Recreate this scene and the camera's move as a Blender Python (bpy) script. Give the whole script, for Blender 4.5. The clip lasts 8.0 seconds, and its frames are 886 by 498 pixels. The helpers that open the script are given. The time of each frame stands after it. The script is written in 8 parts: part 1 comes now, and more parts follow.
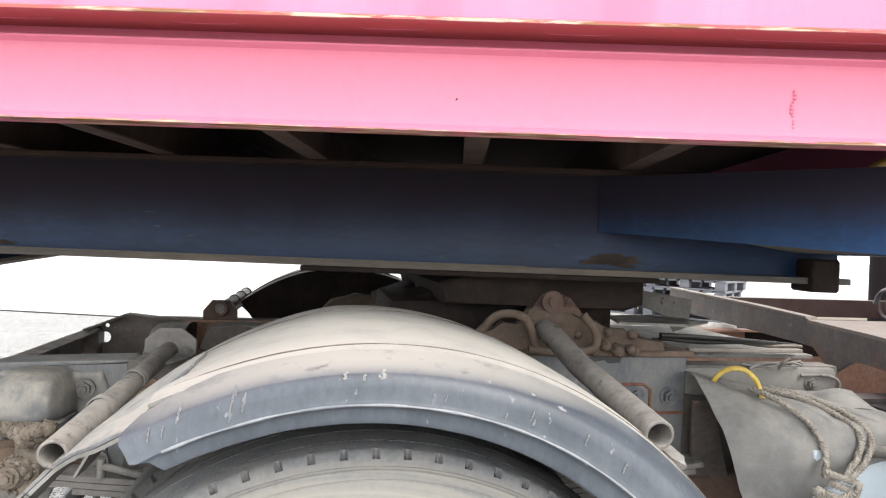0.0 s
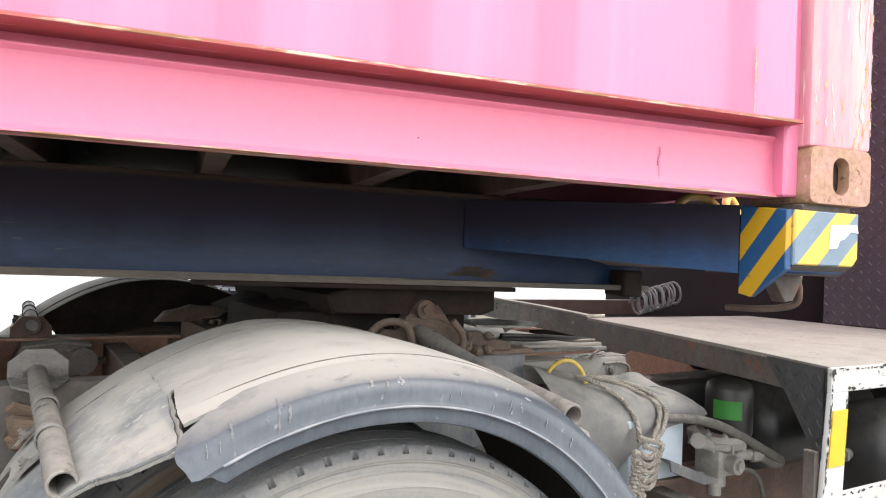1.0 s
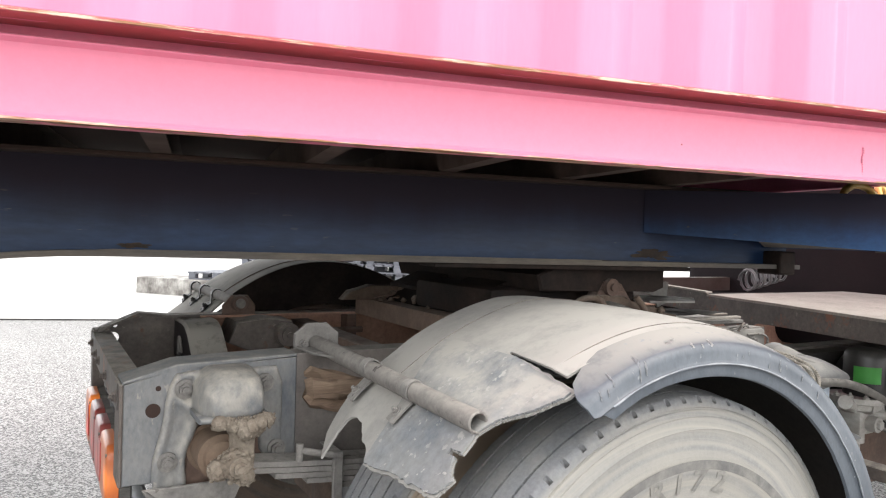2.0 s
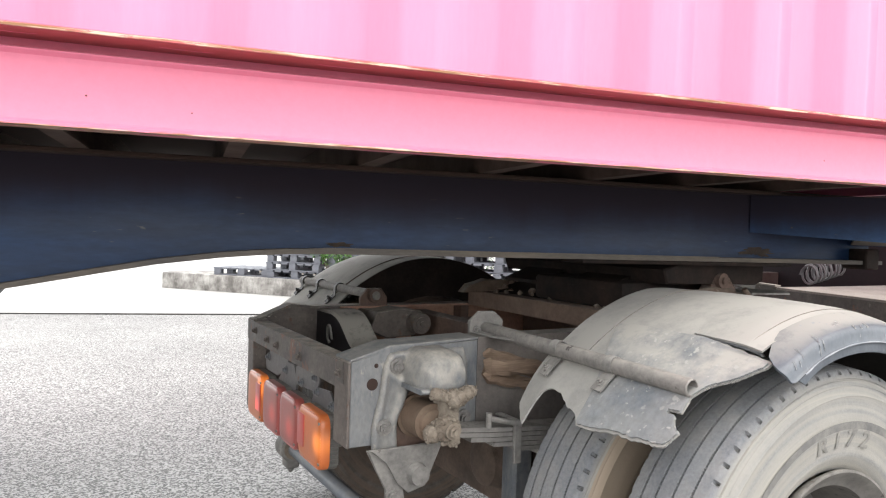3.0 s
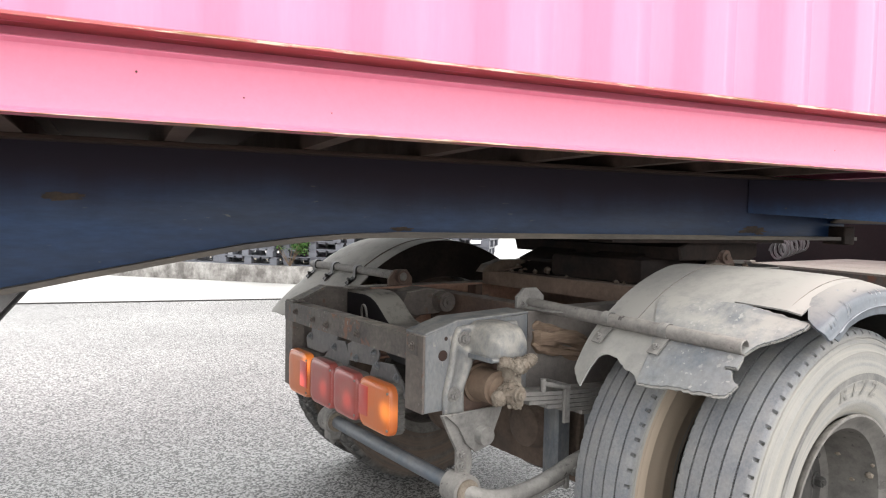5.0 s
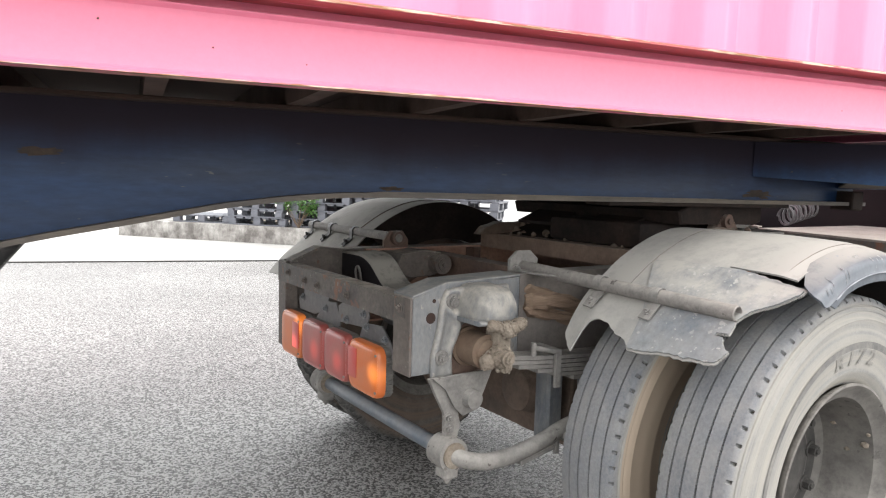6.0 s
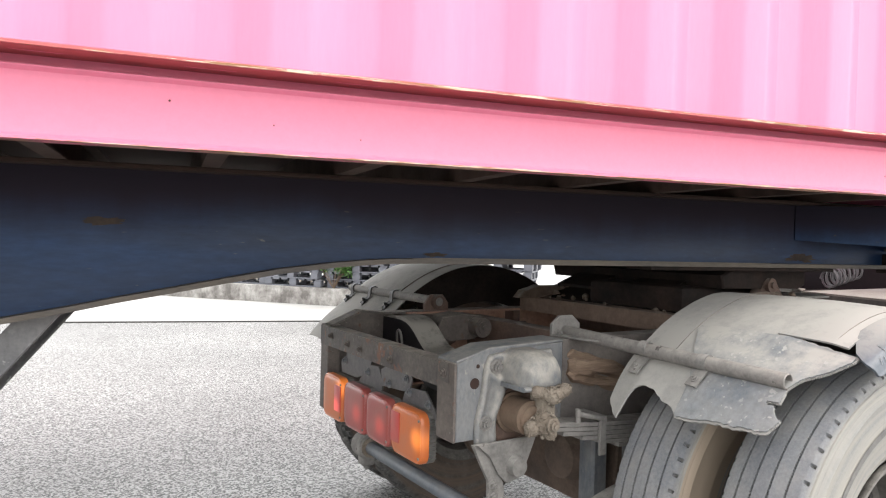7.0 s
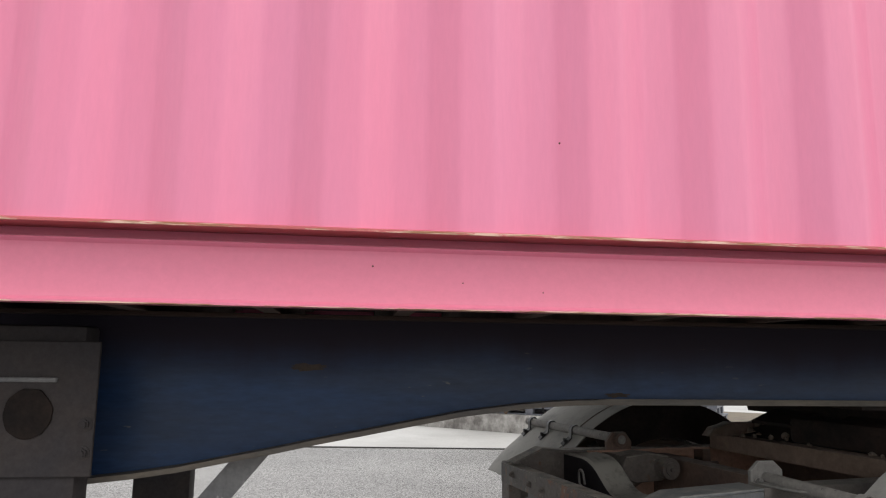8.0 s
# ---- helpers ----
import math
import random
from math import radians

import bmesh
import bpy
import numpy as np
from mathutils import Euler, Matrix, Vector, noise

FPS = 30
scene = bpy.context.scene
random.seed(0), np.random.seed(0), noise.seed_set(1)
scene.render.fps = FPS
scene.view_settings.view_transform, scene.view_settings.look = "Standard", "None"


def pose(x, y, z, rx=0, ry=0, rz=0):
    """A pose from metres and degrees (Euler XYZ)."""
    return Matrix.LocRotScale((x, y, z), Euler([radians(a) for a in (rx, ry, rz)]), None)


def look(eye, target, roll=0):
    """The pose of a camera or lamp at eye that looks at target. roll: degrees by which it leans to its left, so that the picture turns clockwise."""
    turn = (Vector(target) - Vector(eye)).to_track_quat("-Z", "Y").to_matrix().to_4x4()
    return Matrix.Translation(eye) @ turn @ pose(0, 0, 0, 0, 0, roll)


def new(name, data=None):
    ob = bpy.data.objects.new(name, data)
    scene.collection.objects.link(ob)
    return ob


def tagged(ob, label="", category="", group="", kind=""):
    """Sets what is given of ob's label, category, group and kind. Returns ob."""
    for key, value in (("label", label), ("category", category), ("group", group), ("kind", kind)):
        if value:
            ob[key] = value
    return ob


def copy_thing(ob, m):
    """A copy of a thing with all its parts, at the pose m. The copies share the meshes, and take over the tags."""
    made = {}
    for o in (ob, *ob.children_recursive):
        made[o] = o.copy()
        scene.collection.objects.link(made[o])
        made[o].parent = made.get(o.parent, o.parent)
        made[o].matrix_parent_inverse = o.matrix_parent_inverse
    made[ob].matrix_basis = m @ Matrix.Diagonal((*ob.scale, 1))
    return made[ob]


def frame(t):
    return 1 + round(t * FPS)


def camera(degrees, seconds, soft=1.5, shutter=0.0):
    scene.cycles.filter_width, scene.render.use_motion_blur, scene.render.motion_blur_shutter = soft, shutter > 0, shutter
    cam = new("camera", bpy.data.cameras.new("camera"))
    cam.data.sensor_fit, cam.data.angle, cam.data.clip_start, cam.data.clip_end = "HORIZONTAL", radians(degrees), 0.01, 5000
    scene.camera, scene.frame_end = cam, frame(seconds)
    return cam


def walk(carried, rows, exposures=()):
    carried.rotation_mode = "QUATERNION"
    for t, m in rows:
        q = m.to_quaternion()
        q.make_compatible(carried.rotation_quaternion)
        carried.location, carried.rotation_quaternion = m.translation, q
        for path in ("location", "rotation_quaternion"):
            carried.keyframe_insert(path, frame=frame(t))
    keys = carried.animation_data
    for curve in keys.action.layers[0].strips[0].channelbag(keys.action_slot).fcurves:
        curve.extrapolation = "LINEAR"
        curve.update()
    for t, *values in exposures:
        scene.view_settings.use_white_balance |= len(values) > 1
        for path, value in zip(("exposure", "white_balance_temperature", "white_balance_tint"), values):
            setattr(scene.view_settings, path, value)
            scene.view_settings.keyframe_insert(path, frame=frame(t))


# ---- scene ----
cam = camera(64.08, 8.0, soft=1.15)
PATH = [
    (0.0, pose(0.161, -1.007, 1.297, 89.80, -2.13, 1.25)),
    (0.3, pose(0.040, -1.041, 1.320, 90.09, -2.86, -7.93)),
    (0.5, pose(-0.033, -1.056, 1.309, 91.53, -3.52, -12.31)),
    (1.0, pose(-0.228, -1.102, 1.311, 90.84, -2.24, -20.42)),
    (1.5, pose(-0.483, -1.131, 1.310, 89.58, -1.77, -19.95)),
    (2.0, pose(-0.796, -1.173, 1.312, 89.02, -1.81, -19.13)),
    (3.5, pose(-1.568, -1.328, 1.311, 88.44, -1.70, -19.84)),
    (4.0, pose(-1.745, -1.333, 1.304, 88.40, -1.90, -22.65)),
    (5.5, pose(-1.676, -1.330, 1.311, 86.04, -1.39, -24.62)),
    (6.0, pose(-1.637, -1.315, 1.300, 84.39, -1.67, -23.51)),
    (6.5, pose(-1.662, -1.315, 1.302, 86.07, -1.22, -21.56)),
    (7.0, pose(-1.680, -1.331, 1.318, 89.14, -1.48, -20.93)),
    (7.5, pose(-1.692, -1.349, 1.347, 92.97, -0.97, -19.46)),
    (7.7, pose(-1.713, -1.366, 1.352, 95.88, -0.83, -17.85)),
    (8.0, pose(-1.729, -1.389, 1.376, 98.61, -0.76, -7.38)),
]
EXPOSURES = [(0.0, 1.20), (1.0, 1.16), (4.0, 1.15), (5.5, 1.18), (6.5, 1.17), (7.0, 1.14), (7.3, 1.06), (7.5, 0.88), (7.7, 0.48), (8.0, 0.14)]
walk(cam, PATH, EXPOSURES)

# ---- sky and sun: bright overcast day ----
world = bpy.data.worlds.new("overcast_sky")
scene.world = world
world.use_nodes = True
_nt = world.node_tree
_sky = _nt.nodes.new("ShaderNodeTexSky")
_sky.sky_type, _sky.sun_disc = "NISHITA", False
_sky.sun_elevation, _sky.sun_rotation = radians(53), radians(126)
_sky.air_density, _sky.dust_density, _sky.ozone_density = 1.0, 6.0, 1.0
# a closed cloud layer: thin and bright towards the horizon
_co = _nt.nodes.new("ShaderNodeTexCoord")
_sep = _nt.nodes.new("ShaderNodeSeparateXYZ")
_nt.links.new(_co.outputs["Generated"], _sep.inputs[0])
_cl = _nt.nodes.new("ShaderNodeMapRange")
_cl.inputs["To Min"].default_value, _cl.inputs["To Max"].default_value = 12.2, 9.6
_nt.links.new(_sep.outputs[2], _cl.inputs["Value"])
_mixw = _nt.nodes.new("ShaderNodeMix")
_mixw.data_type = "RGBA"
_mixw.inputs[0].default_value = 0.8
_nt.links.new(_cl.outputs[0], _mixw.inputs[7])
_nt.links.new(_sky.outputs[0], _mixw.inputs[6])
_bg = _nt.nodes["Background"]
_nt.links.new(_mixw.outputs[2], _bg.inputs[0])
_bg.inputs[1].default_value = 0.15
sun = new("sun", bpy.data.lights.new("sun", "SUN"))
sun.data.energy, sun.data.angle, sun.data.color = 0.75, radians(30), (1.0, 0.97, 0.93)
sun.matrix_world = look((0, 0, 20), (-20 * 0.62, 20 * 0.45, 0))

# ---- helpers for meshes ----
THETA = 10.77                      # the tractor stands turned against its trailer
rng = random.Random(7)


def part(name, bm, material, parent=None, label="", smooth=40, kind=""):
    """Links a bmesh as one mesh object under a thing or a part."""
    me = bpy.data.meshes.new(name)
    bmesh.ops.recalc_face_normals(bm, faces=bm.faces)
    bm.to_mesh(me)
    bm.free()
    me.materials.append(material)
    if smooth:
        me.polygons.foreach_set("use_smooth", [True] * len(me.polygons))
        me.set_sharp_from_angle(angle=radians(smooth))
    ob = new(name, me)
    if parent is not None:
        ob.parent = parent
    return tagged(ob, label, kind=kind)


def thing(name, label, category, group="", m=None, kind=""):
    ob = new(name)
    ob.empty_display_size = 0.1
    if m is not None:
        ob.matrix_basis = m
    return tagged(ob, label, category, group, kind)


def box(bm, x0, x1, y0, y1, z0, z1, bevel=0.0, seg=1, m=None):
    r = bmesh.ops.create_cube(bm, size=1.0)
    vs = r["verts"]
    bmesh.ops.transform(bm, verts=vs, matrix=Matrix.Translation(((x0 + x1) / 2, (y0 + y1) / 2, (z0 + z1) / 2)) @ Matrix.Diagonal((abs(x1 - x0), abs(y1 - y0), abs(z1 - z0), 1)))
    if m is not None:
        bmesh.ops.transform(bm, verts=vs, matrix=m)
    if bevel:
        es = list({e for v in vs for e in v.link_edges})
        bmesh.ops.bevel(bm, geom=es, offset=bevel, segments=seg, affect="EDGES", profile=0.5)
    return bm


def frange(a, b, n):
    return [a + (b - a) * i / n for i in range(n + 1)]


def rod(bm, p, q, r, seg=16, r2=None, caps=True):
    """A straight round bar from p to q."""
    p, q = Vector(p), Vector(q)
    d = q - p
    m = Matrix.Translation((p + q) / 2) @ d.to_track_quat("Z", "Y").to_matrix().to_4x4()
    bmesh.ops.create_cone(bm, cap_ends=caps, segments=seg, radius1=r, radius2=r if r2 is None else r2, depth=d.length, matrix=m)
    return bm


def smooth_path(pts, n=6):
    """A Catmull-Rom line through the points."""
    P = [Vector(p) for p in pts]
    P = [2 * P[0] - P[1]] + P + [2 * P[-1] - P[-2]]
    out = []
    for i in range(1, len(P) - 2):
        a, b, c, d = P[i - 1:i + 3]
        for k in range(n):
            t = k / n
            out.append(0.5 * ((2 * b) + (c - a) * t + (2 * a - 5 * b + 4 * c - d) * t * t + (3 * b - a - 3 * c + d) * t ** 3))
    out.append(P[-2])
    return out


def sweep(bm, pts, r, seg=10, n=6, twist=0.0, section=None, closed_ends=True):
    """A bar of round (or given) section along a smooth line. r may be a function of 0..1."""
    L = smooth_path(pts, n) if n > 1 else [Vector(p) for p in pts]
    up = Vector((0, 0, 1))
    rings = []
    for i, p in enumerate(L):
        d = (L[min(i + 1, len(L) - 1)] - L[max(i - 1, 0)]).normalized()
        s = d.cross(up)
        if s.length < 1e-3:
            s = Vector((1, 0, 0))
        s.normalize()
        w = s.cross(d)
        up = w
        f = i / (len(L) - 1)
        rr = r(f) if callable(r) else r
        sec = section or [(math.cos(2 * math.pi * k / seg), math.sin(2 * math.pi * k / seg)) for k in range(seg)]
        ca, sa = math.cos(twist * f), math.sin(twist * f)
        rings.append([bm.verts.new(p + s * ((x * ca - y * sa) * rr) + w * ((x * sa + y * ca) * rr)) for x, y in sec])
    m = len(rings[0])
    for a, b in zip(rings, rings[1:]):
        for k in range(m):
            bm.faces.new((a[k], a[(k + 1) % m], b[(k + 1) % m], b[k]))
    if closed_ends:
        bm.faces.new(rings[0])
        bm.faces.new(rings[-1])
    return bm


def lathe(bm, profile, centre, axis="y", seg=64, a0=0.0, a1=360.0, closed=False):
    """Turns (offset along the axis, radius) points round an axis through centre."""
    full = abs(a1 - a0) >= 359.9
    n = seg if full else seg + 1
    rings = []
    for k in range(n):
        a = radians(a0 + (a1 - a0) * k / seg)
        row = []
        for o, r in profile:
            v = {"y": (r * math.sin(a), o, r * math.cos(a)), "z": (r * math.sin(a), r * math.cos(a), o), "x": (o, r * math.sin(a), r * math.cos(a))}[axis]
            row.append(bm.verts.new(Vector(centre) + Vector(v)))
        rings.append(row)
    m = len(profile)
    for k in range(seg):
        a, b = rings[k], rings[(k + 1) % n]
        for i in range(m if closed else m - 1):
            bm.faces.new((a[i], a[(i + 1) % m], b[(i + 1) % m], b[i]))
    return bm


def prism(bm, poly, axis, lo, hi, bevel=0.0):
    """A plate: a flat outline pushed along an axis. axis y: outline in x,z; x: in y,z; z: in x,y."""
    def at(p, o):
        return {"y": (p[0], o, p[1]), "x": (o, p[0], p[1]), "z": (p[0], p[1], o)}[axis]
    A = [bm.verts.new(at(p, lo)) for p in poly]
    B = [bm.verts.new(at(p, hi)) for p in poly]
    n = len(poly)
    fs = [bm.faces.new(A), bm.faces.new(list(reversed(B)))]
    for i in range(n):
        fs.append(bm.faces.new((A[i], B[i], B[(i + 1) % n], A[(i + 1) % n])))
    if bevel:
        es = list({e for f in fs[:2] for e in f.edges})
        bmesh.ops.bevel(bm, geom=es, offset=bevel, segments=1, affect="EDGES")
    return bm


def bolt(bm, p, d, r=0.014, h=0.012):
    """A hexagon bolt head with washer at p, standing out along d."""
    p, d = Vector(p), Vector(d).normalized()
    rod(bm, p - d * 0.003, p + d * 0.003, r * 1.45, 14)
    rod(bm, p, p + d * h, r, 6)
    rod(bm, p + d * h, p + d * (h + 0.006), r * 0.55, 8)
    return bm


_bolt_meshes = {}


def bolts(parent, material, places, r=0.014, h=0.012, name="bolt"):
    """Hexagon bolt heads, each a part of its own on one shared mesh; places: (point, direction)."""
    key = (material.name, r, h)
    if key not in _bolt_meshes:
        bm = bmesh.new()
        bolt(bm, (0, 0, 0), (0, 0, 1), r, h)
        me = bpy.data.meshes.new("bolt")
        bm.to_mesh(me)
        bm.free()
        me.materials.append(material)
        _bolt_meshes[key] = me
    for p, d in places:
        ob = new(name, _bolt_meshes[key])
        ob.parent = parent
        ob.matrix_basis = Matrix.Translation(p) @ Vector(d).to_track_quat("Z", "Y").to_matrix().to_4x4()


# ---- materials ----
def material(name, base, rough=0.6, metal=0.0, second=None, amount=0.5, scale=4.0, fine=60.0, grain=0.12, bump=0.15,
             dust=None, dust_up=0.0, dust_all=0.0, rust=None, rust_amount=0.0, rust_scale=9.0, stretch=(1, 1, 1), coat=0.0, spec=0.5, specks=None, speck_amount=0.3, speck_scale=45.0, dust_lo=0.05, dust_hi=0.85, patch=(0.34, 0.60)):
    """A worn surface: two tones in large patches, fine grain, dust that settles on what faces up, rust spots."""
    m = bpy.data.materials.new(name)
    m.use_nodes = True
    nt = m.node_tree
    N, L = nt.nodes, nt.links
    b = N["Principled BSDF"]
    b.inputs["Metallic"].default_value = metal
    b.inputs["Coat Weight"].default_value = coat
    b.inputs["Specular IOR Level"].default_value = spec
    co = N.new("ShaderNodeTexCoord")
    mp = N.new("ShaderNodeMapping")
    mp.inputs["Scale"].default_value = stretch
    L.new(co.outputs["Object"], mp.inputs[0])

    def noise_node(sc, detail=5.0, rough_=0.6):
        n = N.new("ShaderNodeTexNoise")
        n.inputs["Scale"].default_value, n.inputs["Detail"].default_value, n.inputs["Roughness"].default_value = sc, detail, rough_
        L.new(mp.outputs[0], n.inputs["Vector"])
        return n.outputs["Fac"]

    def ramp(src, lo, hi):
        r = N.new("ShaderNodeMapRange")
        r.inputs["From Min"].default_value, r.inputs["From Max"].default_value = lo, hi
        L.new(src, r.inputs["Value"])
        return r.outputs["Result"]

    def mix(fac, a, c):
        n = N.new("ShaderNodeMix")
        n.data_type = "RGBA"
        for sock, val in ((n.inputs[0], fac), (n.inputs[6], a), (n.inputs[7], c)):
            if isinstance(val, (tuple, list)):
                sock.default_value = (*val, 1) if len(val) == 3 else val
            elif isinstance(val, (int, float)):
                sock.default_value = val
            else:
                L.new(val, sock)
        return n.outputs[2]

    def calc(op, a, c):
        n = N.new("ShaderNodeMath")
        n.operation = op
        n.use_clamp = op in ("ADD", "MULTIPLY")
        for sock, val in zip(n.inputs, (a, c)):
            if isinstance(val, (int, float)):
                sock.default_value = val
            else:
                L.new(val, sock)
        return n.outputs[0]

    big, small = noise_node(scale), noise_node(fine, 4.0, 0.7)
    col = base
    if second is not None:
        w = 0.22
        col = mix(ramp(big, 0.62 - amount * 0.3 - w / 2, 0.62 - amount * 0.3 + w), base, second)
    shade = ramp(small, 0.25, 0.75)
    dark = mix(1.0, (0, 0, 0), (0, 0, 0))
    mul = N.new("ShaderNodeMix")
    mul.data_type, mul.blend_type = "RGBA", "MULTIPLY"
    mul.inputs[0].default_value = 1.0
    g = N.new("ShaderNodeMapRange")
    g.inputs["To Min"].default_value, g.inputs["To Max"].default_value = 1 - grain, 1 + grain
    L.new(shade, g.inputs["Value"])
    if isinstance(col, tuple):
        mul.inputs[6].default_value = (*col, 1)
    else:
        L.new(col, mul.inputs[6])
    L.new(g.outputs["Result"], mul.inputs[7])
    col = mul.outputs[2]
    rough_out = rough
    if rust is not None:
        rn = noise_node(rust_scale, 8.0, 0.7)
        rf = ramp(rn, 0.72 - rust_amount * 0.3, 0.78 - rust_amount * 0.3)
        col = mix(rf, col, rust)
    if dust is not None:
        ge = N.new("ShaderNodeNewGeometry")
        sx = N.new("ShaderNodeSeparateXYZ")
        L.new(ge.outputs["Normal"], sx.inputs[0])
        up = ramp(sx.outputs[2], dust_lo, dust_hi)
        dn = noise_node(scale * 2.3, 7.0, 0.72)
        f = calc("ADD", calc("MULTIPLY", up, dust_up), dust_all)
        f = calc("MULTIPLY", f, ramp(dn, patch[0], patch[1]))
        col = mix(f, col, dust)
        rr = N.new("ShaderNodeMapRange")
        rr.inputs["To Min"].default_value, rr.inputs["To Max"].default_value = rough, 0.95
        L.new(f, rr.inputs["Value"])
        L.new(rr.outputs["Result"], b.inputs["Roughness"])
    else:
        rr = N.new("ShaderNodeMapRange")
        rr.inputs["To Min"].default_value, rr.inputs["To Max"].default_value = max(0.05, rough - 0.1), min(1.0, rough + 0.1)
        L.new(big, rr.inputs["Value"])
        L.new(rr.outputs["Result"], b.inputs["Roughness"])
    L.new(col, b.inputs["Base Color"])
    if specks is not None:
        sn = noise_node(speck_scale, 3.0, 0.55)
        sm = noise_node(speck_scale * 0.12, 3.0, 0.5)
        sf = calc("MULTIPLY", ramp(sn, 0.70 - speck_amount * 0.2, 0.74 - speck_amount * 0.2), ramp(sm, 0.38, 0.56))
        L.new(mix(sf, b.inputs["Base Color"].links[0].from_socket, specks), b.inputs["Base Color"])
    if bump:
        bp = N.new("ShaderNodeBump")
        bp.inputs["Strength"].default_value, bp.inputs["Distance"].default_value = bump, 0.004
        L.new(calc("ADD", calc("MULTIPLY", small, 0.5), calc("MULTIPLY", big, 0.5)), bp.inputs["Height"])
        L.new(bp.outputs[0], b.inputs["Normal"])
    N.remove(dark.node)
    return m


DUST = (0.280, 0.266, 0.240)
M_PINK = material("pink_paint", (0.70, 0.200, 0.322), 0.40, second=(0.67, 0.212, 0.344), scale=1.3, grain=0.03, bump=0.04, fine=30, stretch=(3, 3, 0.5))
M_CASTING = material("worn_casting", (0.34, 0.215, 0.12), 0.7, second=(0.46, 0.25, 0.22), amount=0.45, scale=12, fine=70, grain=0.28, bump=0.35, rust=(0.15, 0.085, 0.045), rust_amount=0.45, rust_scale=20, specks=(0.50, 0.40, 0.30), speck_amount=0.3, speck_scale=50)
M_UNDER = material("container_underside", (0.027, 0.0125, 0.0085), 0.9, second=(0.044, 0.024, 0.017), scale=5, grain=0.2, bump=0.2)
M_XMEMBER = material("cross_member_steel", (0.100, 0.066, 0.052), 0.8, second=(0.058, 0.036, 0.028), scale=8, grain=0.2)


def chassis_material(name, base, second):
    """Blue paint; brown rust and road grime run down in uneven streaks, and the shade under the container is painted in
    as darkening towards the top.
    """
    m = material(name, base, 0.36, second=second, amount=0.40, scale=2.4, fine=50, grain=0.22, bump=0.05, dust=(0.05, 0.042, 0.036), dust_up=0.6, dust_all=0.05, stretch=(0.3, 1, 1.5), spec=0.22, specks=(0.10, 0.095, 0.09), speck_amount=0.05, speck_scale=40)
    nt = m.node_tree
    N, L = nt.nodes, nt.links
    b = N["Principled BSDF"]
    src = b.inputs["Base Color"].links[0].from_socket
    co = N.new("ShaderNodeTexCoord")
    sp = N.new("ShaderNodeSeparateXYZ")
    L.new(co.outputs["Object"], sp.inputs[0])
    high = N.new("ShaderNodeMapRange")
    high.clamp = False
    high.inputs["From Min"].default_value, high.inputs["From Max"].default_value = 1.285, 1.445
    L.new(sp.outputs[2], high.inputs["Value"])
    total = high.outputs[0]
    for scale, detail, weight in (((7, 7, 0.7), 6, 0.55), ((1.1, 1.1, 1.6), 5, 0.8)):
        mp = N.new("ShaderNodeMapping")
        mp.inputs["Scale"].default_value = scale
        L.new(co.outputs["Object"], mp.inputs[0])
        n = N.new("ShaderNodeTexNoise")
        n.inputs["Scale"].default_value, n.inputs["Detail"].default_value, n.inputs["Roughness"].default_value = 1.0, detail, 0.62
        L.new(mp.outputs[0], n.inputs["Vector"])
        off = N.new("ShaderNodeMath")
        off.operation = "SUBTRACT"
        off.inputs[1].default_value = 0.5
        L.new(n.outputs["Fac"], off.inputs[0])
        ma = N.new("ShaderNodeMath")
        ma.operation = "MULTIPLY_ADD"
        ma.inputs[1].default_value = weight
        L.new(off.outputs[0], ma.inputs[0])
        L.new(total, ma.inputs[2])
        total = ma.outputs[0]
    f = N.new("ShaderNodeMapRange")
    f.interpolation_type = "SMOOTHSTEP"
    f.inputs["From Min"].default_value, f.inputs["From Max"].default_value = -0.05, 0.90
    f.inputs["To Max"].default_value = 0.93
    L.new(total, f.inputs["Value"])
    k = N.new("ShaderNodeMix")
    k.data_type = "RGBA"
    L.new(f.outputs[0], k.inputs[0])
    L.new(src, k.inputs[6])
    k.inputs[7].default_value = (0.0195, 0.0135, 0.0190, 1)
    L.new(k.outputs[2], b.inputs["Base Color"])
    rr = N.new("ShaderNodeMapRange")
    rr.inputs["To Min"].default_value, rr.inputs["To Max"].default_value = 0.36, 0.85
    L.new(f.outputs[0], rr.inputs["Value"])
    L.new(rr.outputs[0], b.inputs["Roughness"])
    return m


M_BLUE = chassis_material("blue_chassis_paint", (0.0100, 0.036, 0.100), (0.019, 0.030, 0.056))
# lighter copy of the blue; the outrigger's stronger light is put into it
M_BLUE_ARM = chassis_material("lit_blue_paint", (0.010, 0.055, 0.155), (0.014, 0.048, 0.115))
M_FLANGE = material("dusty_flange", (0.075, 0.068, 0.062), 0.8, second=(0.125, 0.105, 0.083), scale=6, grain=0.25, bump=0.2, stretch=(0.4, 2, 2))
M_GREASE = material("greasy_dark_steel", (0.011, 0.0085, 0.0078), 0.75, second=(0.030, 0.020, 0.016), scale=10, grain=0.3, bump=0.3, spec=0.15)
M_FRAME = material("dusty_grey_frame", (0.066, 0.078, 0.094), 0.5, second=(0.128, 0.134, 0.140), amount=0.5, scale=6, fine=70, grain=0.3, bump=0.25, dust=(0.31, 0.295, 0.265), dust_up=0.9, dust_all=0.40, patch=(0.34, 0.70), stretch=(1.4, 1.4, 0.7), specks=(0.24, 0.228, 0.205), speck_amount=0.15, speck_scale=34)
